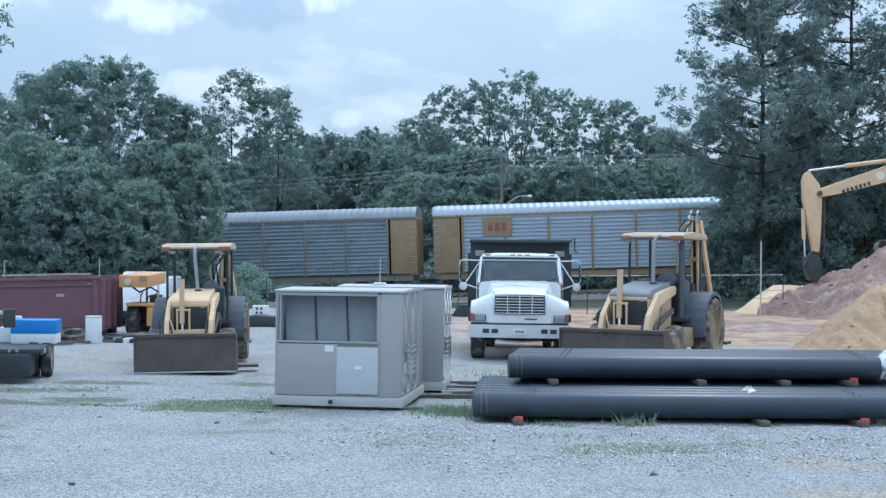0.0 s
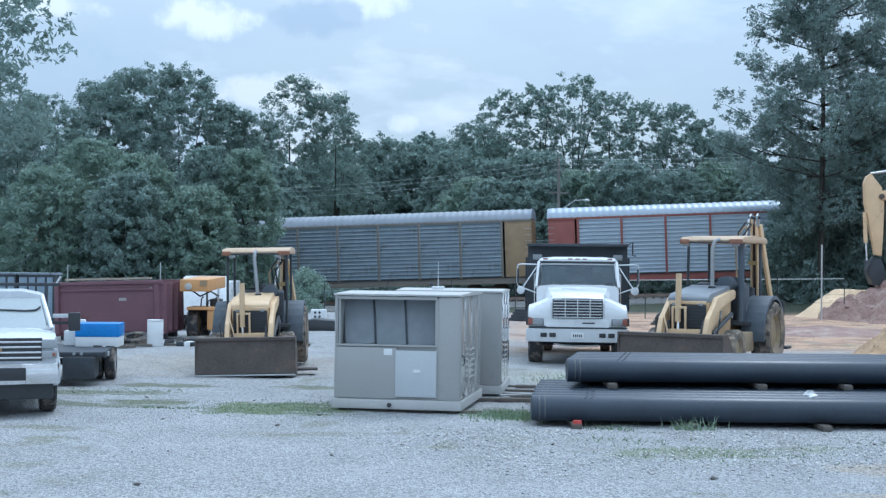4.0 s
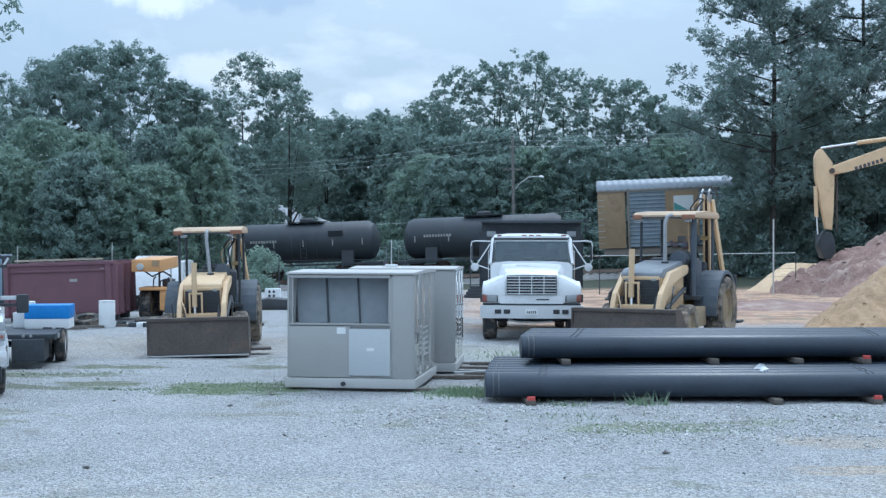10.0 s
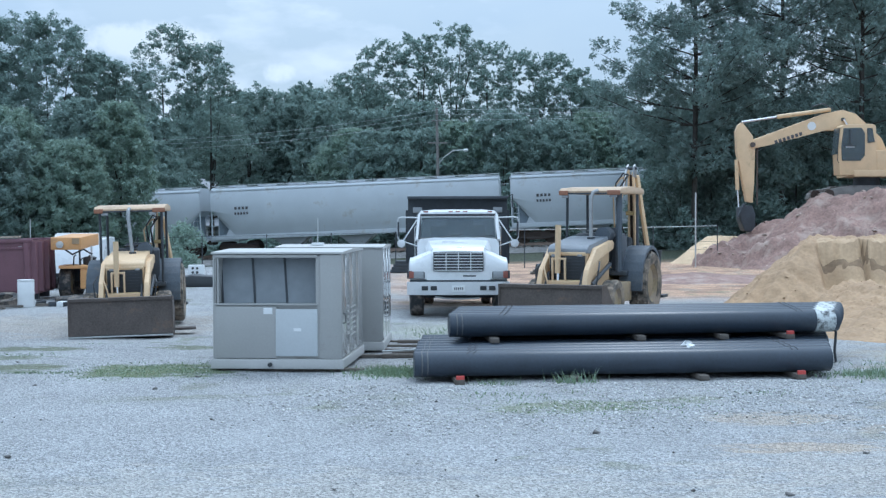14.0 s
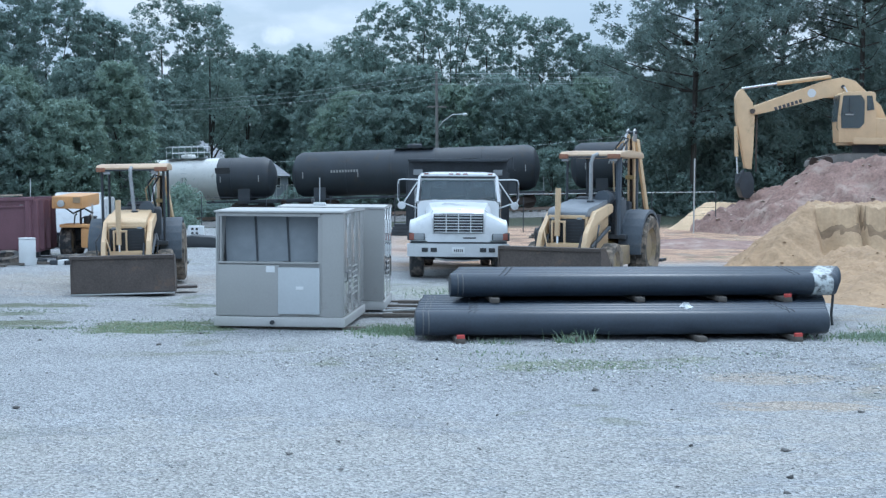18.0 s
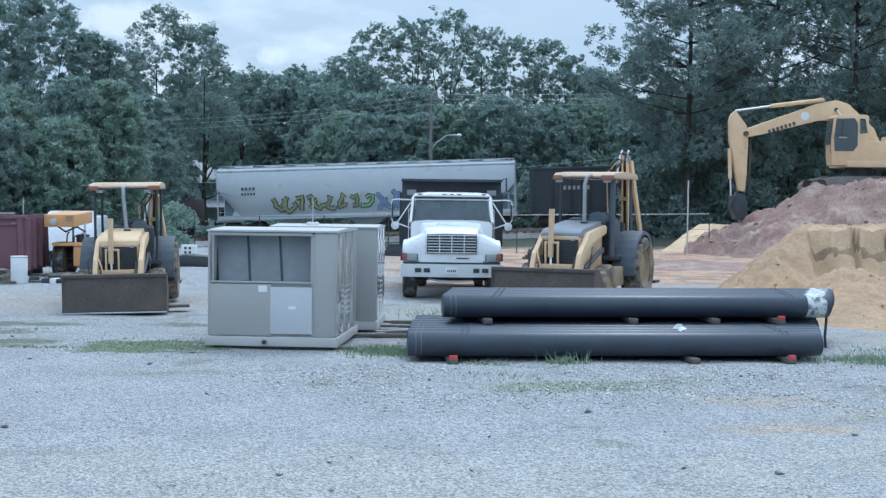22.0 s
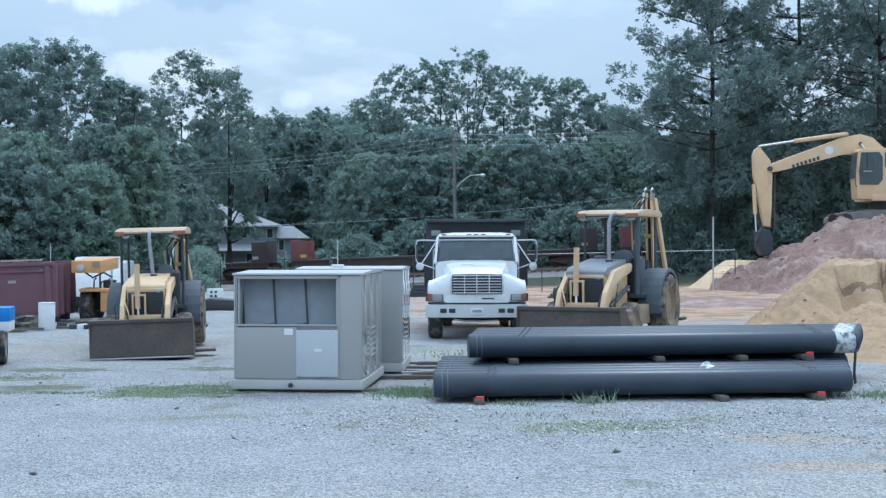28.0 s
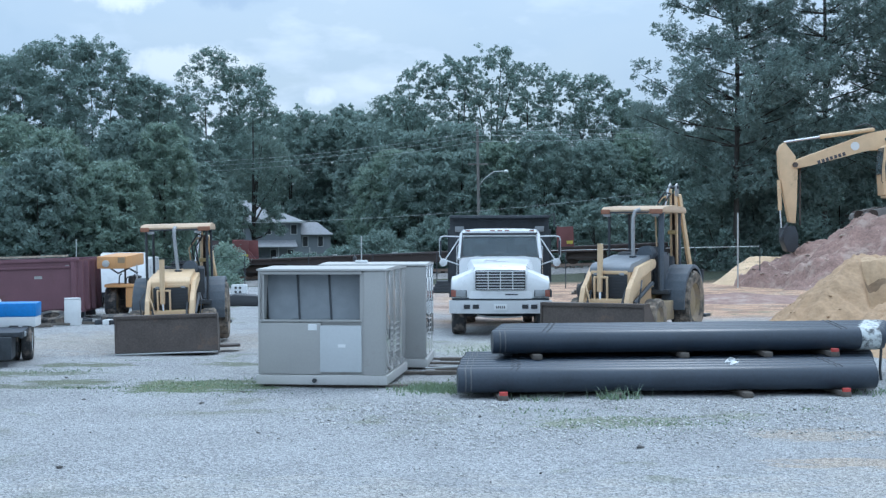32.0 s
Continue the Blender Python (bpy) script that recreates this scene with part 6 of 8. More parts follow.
    for k, dx in enumerate((-0.2, 0.0, 0.2)):
        part("lever", rod(B(), (dx + 0.35, 3.2, 1.0), (dx + 0.38, 3.15, 1.75), 0.012, 6), "black", t)
    part("tool_box", box(B(), 0.3, 0.8, 0.4, 0.66, 2.45, 0.55, bev=0.03), "mud_rim", t, "muddy yellow side box")
    for s in (-1, 1):
        for y, lean in ((2.75, 0.06), (4.1, 0.0)):
            part("canopy_post", rod(B(), (s * (span - 0.1), y - lean, 0.95), (s * (span - 0.1), y, 2.62), thick_post if s > 0 and y < 3 else 0.03, 8), "mudguard" if s > 0 and thick_post > 0.05 else "dark", t)
    roof = part("canopy", prism(B(), [(2.5, 2.58), (2.48, 2.64), (2.6, 2.7), (3.4, 2.74), (4.2, 2.71), (4.3, 2.66), (4.3, 2.58)], "x", -span, span, 0.025), canopy, t, "faded canopy roof")
    for x in (0.1 - span, span - 0.14):
        part("canopy_corner", box(B(), 0.2 if x < 0 else 0.28, 0.05, 0.1, x, 2.485, 2.6, bev=0.02), "rust", roof, "rusty orange canopy corner")
    part("canopy_edge", box(B(), 2 * span - 0.08, 0.03, 0.035, 0, 2.5, 2.585, bev=0.01), "dark", roof)
    for x in (-0.55, 0.5):
        part("work_lamp", box(B(), 0.16, 0.07, 0.07, x, 2.55, 2.53, bev=0.02), "lamp", roof)
    # folded boom at the rear: a slender beam up, the dipper back down
    top = 2.62 + high
    def beam(bm, p, q, w, d):
        p, q = Vector(p), Vector(q)
        m = Matrix.Translation((p + q) / 2) @ (q - p).to_track_quat("Z", "Y").to_matrix().to_4x4()
        vs = bmesh.ops.create_cube(bm, size=1.0, matrix=m @ Matrix.Diagonal((w, d, (q - p).length, 1)))["verts"]
        bmesh.ops.bevel(bm, geom=list({e for v in vs for e in v.link_edges}), offset=0.015, segments=2, affect="EDGES", profile=0.6)
        return bm
    boom = part("rear_boom", beam(B(), (boom_x - 0.17, 4.45, 0.95), (boom_x - 0.1, 4.15, top), 0.045, 0.2), "pale_yellow", t, "folded yellow digging boom")
    part("boom_side", beam(B(), (boom_x - 0.03, 4.45, 0.95), (boom_x + 0.01, 4.15, top - 0.04), 0.045, 0.2), "pale_yellow", boom)
    part("boom_web", beam(B(), (boom_x - 0.1, 4.5, 1.0), (boom_x - 0.045, 4.22, top - 0.1), 0.1, 0.05), "bucket", boom, "dark plate filling the gap between the boom sides")
    part("boom_collar", box(B(), 0.2, 0.22, 0.09, boom_x - 0.08, 4.28, 1.0 + (top - 1.0) * 0.55, bev=0.02), "yellow", boom)
    part("dipper", beam(B(), (boom_x + 0.04, 4.3, top - 0.12), (boom_x + 0.22, 4.75, 1.0), 0.07, 0.1), "pale_yellow", boom)
    part("dipper_plate", beam(B(), (boom_x + 0.06, 4.36, top - 0.15), (boom_x + 0.14, 4.7, 1.15), 0.05, 0.06), "dark", boom)
    for dx in (-0.12, 0.03):
        part("boom_lug", prism(B(), [(4.05, top - 0.16), (4.28, top - 0.18), (4.26, top + 0.06), (4.16, top + 0.12), (4.06, top + 0.06)], "x", boom_x + dx - 0.018, boom_x + dx + 0.018, 0.008), "stack", boom, "dull steel lug")
    part("boom_pin", rod(B(), (boom_x - 0.17, 4.16, top + 0.03), (boom_x + 0.08, 4.16, top + 0.03), 0.035, 10), "dark", boom)
    part("boom_cylinder", rod(B(), (boom_x - 0.32, 4.1, 1.5), (boom_x - 0.25, 4.0, top - 0.72), 0.042, 10), "pale_yellow", boom)
    part("boom_rod", rod(B(), (boom_x - 0.25, 4.0, top - 0.72), (boom_x - 0.12, 4.05, top), 0.034, 8), "chrome", boom)
    for k, (dx, dz) in enumerate(((-0.36, 0.0), (-0.3, 0.12), (-0.2, 0.05))):
        part("boom_hose", sweep(B(), [(boom_x - 0.14, 4.2, 1.3 + 0.1 * k), (boom_x + dx, 3.95, 1.85 + dz), (boom_x + dx - 0.03, 3.94, top - 0.42 + dz), (boom_x + dx + 0.12, 3.98, top - 0.2 + dz), (boom_x - 0.08, 4.06, top - 0.12)], 0.02, 6), "black" if k else "pale_yellow", boom)
    part("swing_post", box(B(), 0.4, 0.35, 0.7, boom_x, 4.6, 0.85, bev=0.04), "dark", t)
    part("rear_frame", box(B(), 1.9, 0.2, 0.45, 0, 4.45, 0.75, bev=0.03), "yellow", t)
    for s in (-1, 1):
        leg = part("stabiliser", rod(B(), (s * 0.9, 4.5, 0.75), (s * 0.95, 4.5, 1.35), 0.06, 10), "dark", t)
        part("stabiliser_pad", box(B(), 0.3, 0.4, 0.06, s * 0.95, 4.5, 0.35, bev=0.01), "dark", leg)
    part("rear_axle", rod(B(), (-0.8, 3.6, 0.68), (0.8, 3.6, 0.68), 0.12, 10), "dark", t)
    part("front_axle", rod(B(), (-0.7, 1.55, 0.42), (0.7, 1.55, 0.42), 0.09, 10), "dark", t)
    return t


backhoe(pose(-6.25, 25.75, 0.025, 0, -1.3, 7.5) @ Matrix.Scale(0.97, 4), "yellow backhoe loader with worn bucket on the gravel", (0.08, 0.0, 0.03), "canopy_tan", 0.56, -0.06, "pale_yellow")
backhoe(pose(2.48, 27.9, 0.0, 0, 0, -25) @ Matrix.Scale(1.13, 4), "yellow backhoe loader with tan canopy beside the pipes", (0.16, 0.16, 0.12), "canopy_tan", 0.46, 0.5, "hood_grey", 0.065, 0.67)


def excavator():
    """A crawler excavator on the heap, side on, its arm reaching down to the left."""
    t = thing("excavator", pose(21.1, 60.0, 3.3, 0, 0, 0), "yellow crawler excavator standing on a red earth heap", "excavator")
    for s in (-1, 1):
        tr = part("track", prism(B(), [(-2.05, 0.2), (-1.85, 0.02), (1.75, 0.02), (1.95, 0.22), (1.95, 0.5), (1.75, 0.76), (-0.9, 0.76), (-1.75, 0.6), (-2.0, 0.44)], "y", s * 1.05 - 0.28, s * 1.05 + 0.28, 0.05), "track", t, "muddy steel crawler track", m=Matrix.Translation((-1.35, 0, -0.42)))
        for k in range(22):
            x = -0.95 + k * 2.7 / 21
            part("track_shoe", shared("shoe", lambda: mesh_of("track_shoe", box(B(), 0.06, 0.6, 0.05, 0, 0, 0, bev=0.01), "track")), "track", tr, m=Matrix.Translation((x, s * 1.05, 0.77)))
        for x in (-1.7, 1.6):
            part("track_wheel", lathe(B(), [(0.05, -0.29), (0.24, -0.285), (0.24, 0.285), (0.05, 0.29)], "y", (x, s * 1.05, 0.38), 20), "bogie", tr)
    part("turntable", lathe(B(), [(0.6, 0.2), (0.6, 0.8)], "z", (-0.9, 0, 0), 24), "dark", t)
    house = part("upper_body", box(B(), 4.2, 2.6, 0.3, 0.2, 0, 0.92, bev=0.04), "pale_yellow", t)
    part("engine_cover", box(B(), 2.1, 2.5, 1.45, 1.6, 0.0, 1.55, bev=0.08), "pale_yellow", house)
    part("counterweight", prism(B(), [(2.4, -1.3), (2.75, -1.1), (2.85, 0), (2.75, 1.1), (2.4, 1.3)], "z", 1.05, 2.2, 0.06), "pale_yellow", house)
    part("side_panel", box(B(), 1.5, 2.4, 1.15, -0.15, 0.0, 1.4, bev=0.05), "pale_yellow", house)
    part("vent_panel", box(B(), 0.5, 0.02, 0.5, 1.55, -1.262, 1.8), "dark", house)
    part("warning_sticker", box(B(), 0.2, 0.01, 0.32, 0.75, -1.262, 1.65), "paper", house)
    part("exhaust_pipe", rod(B(), (1.8, 0.4, 2.2), (1.8, 0.4, 2.6), 0.06, 10), "dark", house)
    # cab on the near side
    cx = -2.0
    cab = part("cab", prism(B(), [(cx - 0.55, 0.85), (cx - 0.62, 2.0), (cx - 0.5, 3.05), (cx - 0.35, 3.15), (cx + 0.95, 3.18), (cx + 1.1, 3.1), (cx + 1.15, 0.85)], "y", -1.28, -0.35, 0.04), "pale_yellow", t)
    part("door_glass", prism(B(), [(cx - 0.46, 1.5), (cx - 0.5, 2.1), (cx - 0.4, 2.98), (cx + 0.42, 3.0), (cx + 0.58, 2.75), (cx + 0.58, 1.75), (cx + 0.38, 1.5)], "y", -1.315, -1.285), "glass", cab)
    part("door_bar", box(B(), 0.05, 0.03, 0.7, cx - 0.12, -1.325, 2.55, bev=0.01), "dark", cab)
    part("door_bar", box(B(), 0.6, 0.03, 0.05, cx - 0.15, -1.325, 2.2, bev=0.01), "dark", cab)
    part("rear_glass", prism(B(), [(cx + 0.7, 2.3), (cx + 0.68, 2.98), (cx + 0.92, 2.98), (cx + 1.03, 2.35)], "y", -1.315, -1.285), "glass", cab)
    part("front_glass", box(B(), 0.02, 0.8, 1.2, cx - 0.6, -0.82, 2.4, (0, 5, 0)), "glass", cab)
    part("cab_seat", box(B(), 0.45, 0.45, 0.6, cx + 0.25, -0.8, 1.75, bev=0.06), "black", cab)
    part("door_lettering", box(B(), 0.4, 0.01, 0.06, cx - 0.1, -1.33, 2.12), "lettering", cab)
    part("grab_handle", sweep(B(), [(cx - 0.6, -1.3, 1.4), (cx - 0.68, -1.33, 1.5), (cx - 0.66, -1.33, 2.3)], 0.015, 6), "dark", cab)
    # boom: arched box beam from the body to the elbow
    p = [(0.2, 1.5), (-0.3, 2.6), (-1.5, 3.72), (-2.1, 3.9), (-2.9, 3.74), (-6.2, 2.55), (-6.38, 2.3), (-6.2, 2.12), (-5.6, 2.25), (-2.9, 2.98), (-2.1, 3.0), (-1.2, 2.5), (-0.5, 1.4)]
    boom = part("boom", prism(B(), p, "y", -0.26, 0.26, 0.03), "pale_yellow", t, "arched yellow boom with lettering bars")
    bm = B()
    for k in range(7):
        u = -5.2 + k * 0.19
        box(bm, 0.13, 0.01, 0.16, u, -0.268, 2.42 + (u + 5.2) * 0.32, (0, -17, 0))
    part("lettering", bm, "letter_dark", boom)
    part("round_sticker", lathe(B(), [(0.02, 0), (0.2, 0.0), (0.2, 0.01), (0.02, 0.01)], "y", (-3.55, -0.275, 3.15), 18), "paper", boom)
    part("boom_pin", lathe(B(), [(0.02, -0.3), (0.09, -0.3), (0.09, 0.3), (0.02, 0.3)], "y", (-2.1, 0, 3.45), 12), "dark", boom)
    part("boom_cylinder", rod(B(), (-1.1, -0.34, 1.5), (-1.75, -0.34, 2.9), 0.09, 12), "pale_yellow", boom)
    part("cylinder_rod", rod(B(), (-1.75, -0.34, 2.9), (-2.1, -0.34, 3.45), 0.05, 10), "chrome", boom)
    # stick
    st = part("stick", prism(B(), [(-6.75, 3.35), (-6.95, 3.2), (-7.05, 2.9), (-7.0, 2.0), (-6.55, -0.35), (-6.25, -0.4), (-6.2, 0.5), (-6.15, 2.0), (-6.25, 2.7)], "y", -0.2, 0.2, 0.03), "pale_yellow", t, "yellow digging arm hanging down")
    part("stick_edge", box(B(), 0.03, 0.2, 3.2, -6.0, 0.05, 1.1), "bucket", st)
    part("elbow_pin", lathe(B(), [(0.02, -0.3), (0.12, -0.3), (0.12, 0.3), (0.02, 0.3)], "y", (-6.28, 0, 2.3), 12), "bucket", st)
    part("arm_cylinder", rod(B(), (-2.6, 0.0, 3.93), (-5.1, 0.0, 3.6), 0.1, 12), "pale_yellow", boom)
    part("arm_rod", rod(B(), (-5.1, 0.0, 3.6), (-6.75, 0.0, 3.36), 0.055, 10), "chrome", boom)
    part("hose", sweep(B(), [(-2.5, -0.1, 3.95), (-3.0, -0.1, 4.2), (-3.5, -0.1, 4.05)], 0.03, 6), "black", boom)
    part("bucket_cylinder", rod(B(), (-7.0, -0.1, 1.6), (-6.95, -0.1, 0.2), 0.09, 12), "pale_yellow", st)
    part("bucket_rod", rod(B(), (-6.95, -0.1, 0.2), (-6.9, -0.1, -0.6), 0.05, 10), "chrome", st)
    part("bucket_link", box(B(), 0.1, 0.3, 0.7, -6.75, 0, -0.75, (0, 25, 0), 0.02), "dark", st)
    part("digging_bucket", prism(B(), [(-6.8, -0.6), (-6.25, -0.5), (-6.1, -0.9), (-6.1, -1.5), (-6.3, -1.75), (-6.6, -1.7), (-6.8, -1.2)], "y", -0.1, 0.8, 0.04), "dark", st, "dark steel digging bucket")
    return t


excavator()


def pickup():
    """A white pickup with a steel rack behind its cab."""
    t = thing("pickup_truck", pose(-8.2, 18.23, 0.0, 0, 0, 25) @ Matrix.Scale(0.94, 4), "white pickup truck with chrome grille and steel rack", "truck")
    def ring(y, w, z0, z1):
        return [(-w, y, z0), (-w * 1.01, y, (z0 + z1) / 2), (-w * 0.95, y, z1 - 0.06), (-w * 0.6, y, z1), (w * 0.6, y, z1), (w * 0.95, y, z1 - 0.06), (w * 1.01, y, (z0 + z1) / 2), (w, y, z0)]
    part("body", loft(B(), [ring(0.1, 0.93, 0.55, 1.24), ring(0.14, 0.96, 0.5, 1.28), ring(0.3, 0.99, 0.5, 1.33), ring(0.8, 1.01, 0.5, 1.37), ring(1.3, 1.0, 0.5, 1.37), ring(1.5, 0.97, 0.45, 1.34), ring(3.3, 0.95, 0.45, 1.34), ring(4.4, 0.94, 0.5, 1.3)]), "pickup_white", t)
    cab = part("cab_roof", loft(B(), [ring(1.95, 0.8, 1.84, 1.96), ring(2.2, 0.82, 1.84, 2.0), ring(3.2, 0.8, 1.8, 1.94)]), "pickup_white", t)
    part("windscreen", loft(B(), [[(-0.86, 1.32, 1.34), (0.86, 1.32, 1.34), (0.86, 1.36, 1.34), (-0.86, 1.36, 1.34)], [(-0.76, 1.98, 1.88), (0.76, 1.98, 1.88), (0.76, 2.02, 1.88), (-0.76, 2.02, 1.88)]]), "windscreen", cab, "glossy windscreen painted pale for the sky reflected in it")
    part("mirror_strip", sweep(B(), [(-0.8, 1.78, 1.74), (-0.6, 1.7, 1.67), (0, 1.69, 1.655), (0.5, 1.66, 1.635), (0.68, 1.67, 1.645), (0.76, 1.72, 1.7)], 0.016, 6), "black", cab)
    part("back_wall", box(B(), 1.6, 0.05, 0.6, 0, 3.2, 1.6), "pickup_white", cab)
    for s in (-1, 1):
        part("roof_post", sweep(B(), [(s * 0.93, 1.34, 1.34), (s * 0.8, 1.98, 1.88)], 0.04, 8), "pickup_white", cab)
        part("side_window", loft(B(), [[(s * 0.95, 1.5, 1.36), (s * 0.93, 3.1, 1.36), (s * 0.91, 3.1, 1.36), (s * 0.93, 1.5, 1.36)], [(s * 0.82, 2.05, 1.86), (s * 0.8, 3.1, 1.84), (s * 0.78, 3.1, 1.84), (s * 0.8, 2.05, 1.86)]]), "glass", cab)
        mir = part("mirror", box(B(), 0.2, 0.12, 0.32, s * 1.33, 1.75, 1.44, bev=0.03), "black", t)
        part("mirror_stalk", box(B(), 0.3, 0.05, 0.05, s * 1.09, 1.78, 1.42), "black", mir)
        part("mirror_arm", box(B(), 0.26, 0.04, 0.07, s * 1.1, 1.78, 1.54, bev=0.01), "grey", mir)
        part("headlight", box(B(), 0.24, 0.06, 0.14, s * 0.83, 0.06, 1.17, bev=0.02), "lamp", t)
        part("lower_lamp", box(B(), 0.24, 0.06, 0.13, s * 0.83, 0.06, 1.0, bev=0.02), "lamp", t)
        part("turn_lamp", box(B(), 0.05, 0.02, 0.06, s * 0.9, 0.028, 1.0, bev=0.01), "amber", t)
        part("bumper_corner", box(B(), 0.5, 0.03, 0.24, s * 0.72, -0.035, 0.66, (0, 0, s * 5), 0.012), "chrome", t)
        wheel(t, s * 0.86, 1.0, 0.41, 0.27, "chrome")
        part("wheel_arch", prism(B(), [(0.45, 0.5), (0.55, 0.85), (1.0, 0.98), (1.45, 0.85), (1.55, 0.5)], "x", s * 0.98, s * 1.03, 0.01), "pickup_white", t)
        wheel(t, s * 0.86, 3.7, 0.41, 0.27, "chrome")
    for z in (0.95, 1.035, 1.12, 1.2):
        part("grille_bar", box(B(), 1.42, 0.05, 0.034, 0, 0.06, z, bev=0.012), "chrome", t, "chrome grille bar")
    part("grille", box(B(), 1.44, 0.06, 0.36, 0, 0.09, 1.08), "black", t)
    part("grille_badge", box(B(), 0.22, 0.03, 0.07, 0, 0.03, 1.08, bev=0.012), "tan", t)
    part("bumper", prism(B(), [(-1.0, 0.2), (-0.96, 0.02), (-0.4, -0.04), (0.4, -0.04), (0.96, 0.02), (1.0, 0.2)], "z", 0.54, 0.86, 0.02), "chrome", t, "chrome front bumper")
    part("air_dam", box(B(), 1.8, 0.1, 0.26, 0, 0.12, 0.42, bev=0.03), "black", t)
    part("bumper_slot", box(B(), 0.94, 0.02, 0.2, 0, -0.042, 0.7, bev=0.005), "black", t)
    part("head_rack", box(B(), 2.3, 0.05, 0.06, 0.03, 3.42, 2.05, bev=0.015), "dark", t, "steel rack behind the cab")
    for x in (-0.95, -0.4, 0.4, 0.95):
        part("rack_post", box(B(), 0.05, 0.05, 0.74, x, 3.42, 1.67, bev=0.01), "dark", t)
    part("rack_hook", rod(B(), (1.12, 3.42, 2.06), (1.2, 3.42, 2.2), 0.02, 8), "galv", t)
    part("chassis", box(B(), 0.9, 4.0, 0.2, 0, 2.3, 0.5), "dark", t)
    for y in (1.0, 3.7):
        part("axle", rod(B(), (-0.8, y, 0.41), (0.8, y, 0.41), 0.07, 8), "dark", t)


def flat_trailer():
    """A short flat trailer on twin wheels, with a crate and a box on its deck."""
    base = pose(-8.22, 18.29, 0.0, 0, 0, 14.5) @ Matrix.Scale(0.94, 4)
    t = thing("flatbed_trailer", base, "dark flatbed trailer on twin wheels behind the pickup", "trailer")
    deck = part("deck", box(B(), 2.36, 2.7, 0.1, 0, 6.6, 0.63, bev=0.02), "dark", t, "dark steel deck")
    for s in (-1, 1):
        part("frame_rail", box(B(), 0.09, 2.7, 0.16, s * 0.6, 6.6, 0.5, bev=0.01), "dark", t)
        part("edge_channel", box(B(), 0.05, 2.7, 0.13, s * 1.2, 6.6, 0.62, bev=0.01), "dark", deck)
        part("side_box", box(B(), 0.62, 0.9, 0.44, s * 0.72, 5.6, 0.37, bev=0.02), "dark", t)
        part("stake_pocket", box(B(), 0.04, 0.09, 0.1, s * 1.24, 5.7, 0.62, bev=0.008), "galv", deck)
        for dx in (0.93, 1.19):
            wheel(t, s * dx, 6.9, 0.37, 0.22, "grey")
    for x in (0.62, 0.76):
        part("marker_lamp", lathe(B(), [(0.005, -0.02), (0.03, -0.015), (0.035, 0.01)], "y", (x, 5.24, 0.64), 10), "lamp", deck)
    for x in (-1.0, 1.0):
        part("tail_lamp", box(B(), 0.16, 0.03, 0.07, x, 7.96, 0.62, bev=0.008), "amber", deck)
    part("tongue", box(B(), 0.12, 1.0, 0.1, 0, 5.2, 0.5, bev=0.01), "dark", t)
    part("axle", rod(B(), (-0.9, 6.9, 0.37), (0.9, 6.9, 0.37), 0.07, 8), "dark", t)
    c = thing("storage_crate", pose(-9.04, 25.0, 0.64, 0, 0, 10), "blue crate with a white lower half on a trailer deck", "crate")
    part("lid", box(B(), 0.86, 0.7, 0.27, 0, 0, 0.33, bev=0.03), "blue", c)
    part("base", box(B(), 0.84, 0.68, 0.2, 0, 0, 0.1, bev=0.02), "paper", c)
    solo("white_box", box(B(), 0.26, 0.3, 0.3, 0, 0, 0.15, bev=0.02), "paper", pose(-9.66, 25.1, 0.64, 0, 0, 10), "small white box on a trailer deck", "box")
    solo("white_canister", box(B(), 0.15, 0.15, 0.5, 0, 0, 0.25, bev=0.03), "paper", pose(-9.62, 25.55, 0.64, 0, 0, 10), "narrow white canister behind a crate", "canister")


pickup()
flat_trailer()


# ---- heaps of earth and sand ----
M["clay"] = mat("red_clay", (0.275, 0.18, 0.152), 0.95, var=0.45, scale=0.9, bump=0.9, bscale=9, dirt=(0.42, 0.33, 0.28), amount=0.4, dscale=0.8)
M["sand"] = mat("tan_sand", (0.385, 0.265, 0.16), 0.95, var=0.28, scale=1.1, bump=1.0, bscale=11, dirt=(0.36, 0.24, 0.14), amount=0.35, dscale=0.9)
M["pale_sand"] = mat("pale_sand", (0.68, 0.51, 0.33), 0.95, var=0.2, scale=0.8, bump=0.4, bscale=18)


M["bank_sand"] = mat("pale_dug_sand", (0.44, 0.315, 0.195), 0.95, var=0.2, scale=1.4, bump=0.5, bscale=14)
# darker sand: the undercut's shadow, with damp, put into the colour
M["damp_shaded_sand"] = mat("damp_shaded_sand", (0.24, 0.165, 0.1), 0.85, var=0.3, scale=2.0, bump=0.6, bscale=12)
M["pale_clod"] = mat("pale_clay_clods", (0.42, 0.33, 0.28), 0.95, var=0.3, scale=3, bump=0.5, island=0.35)


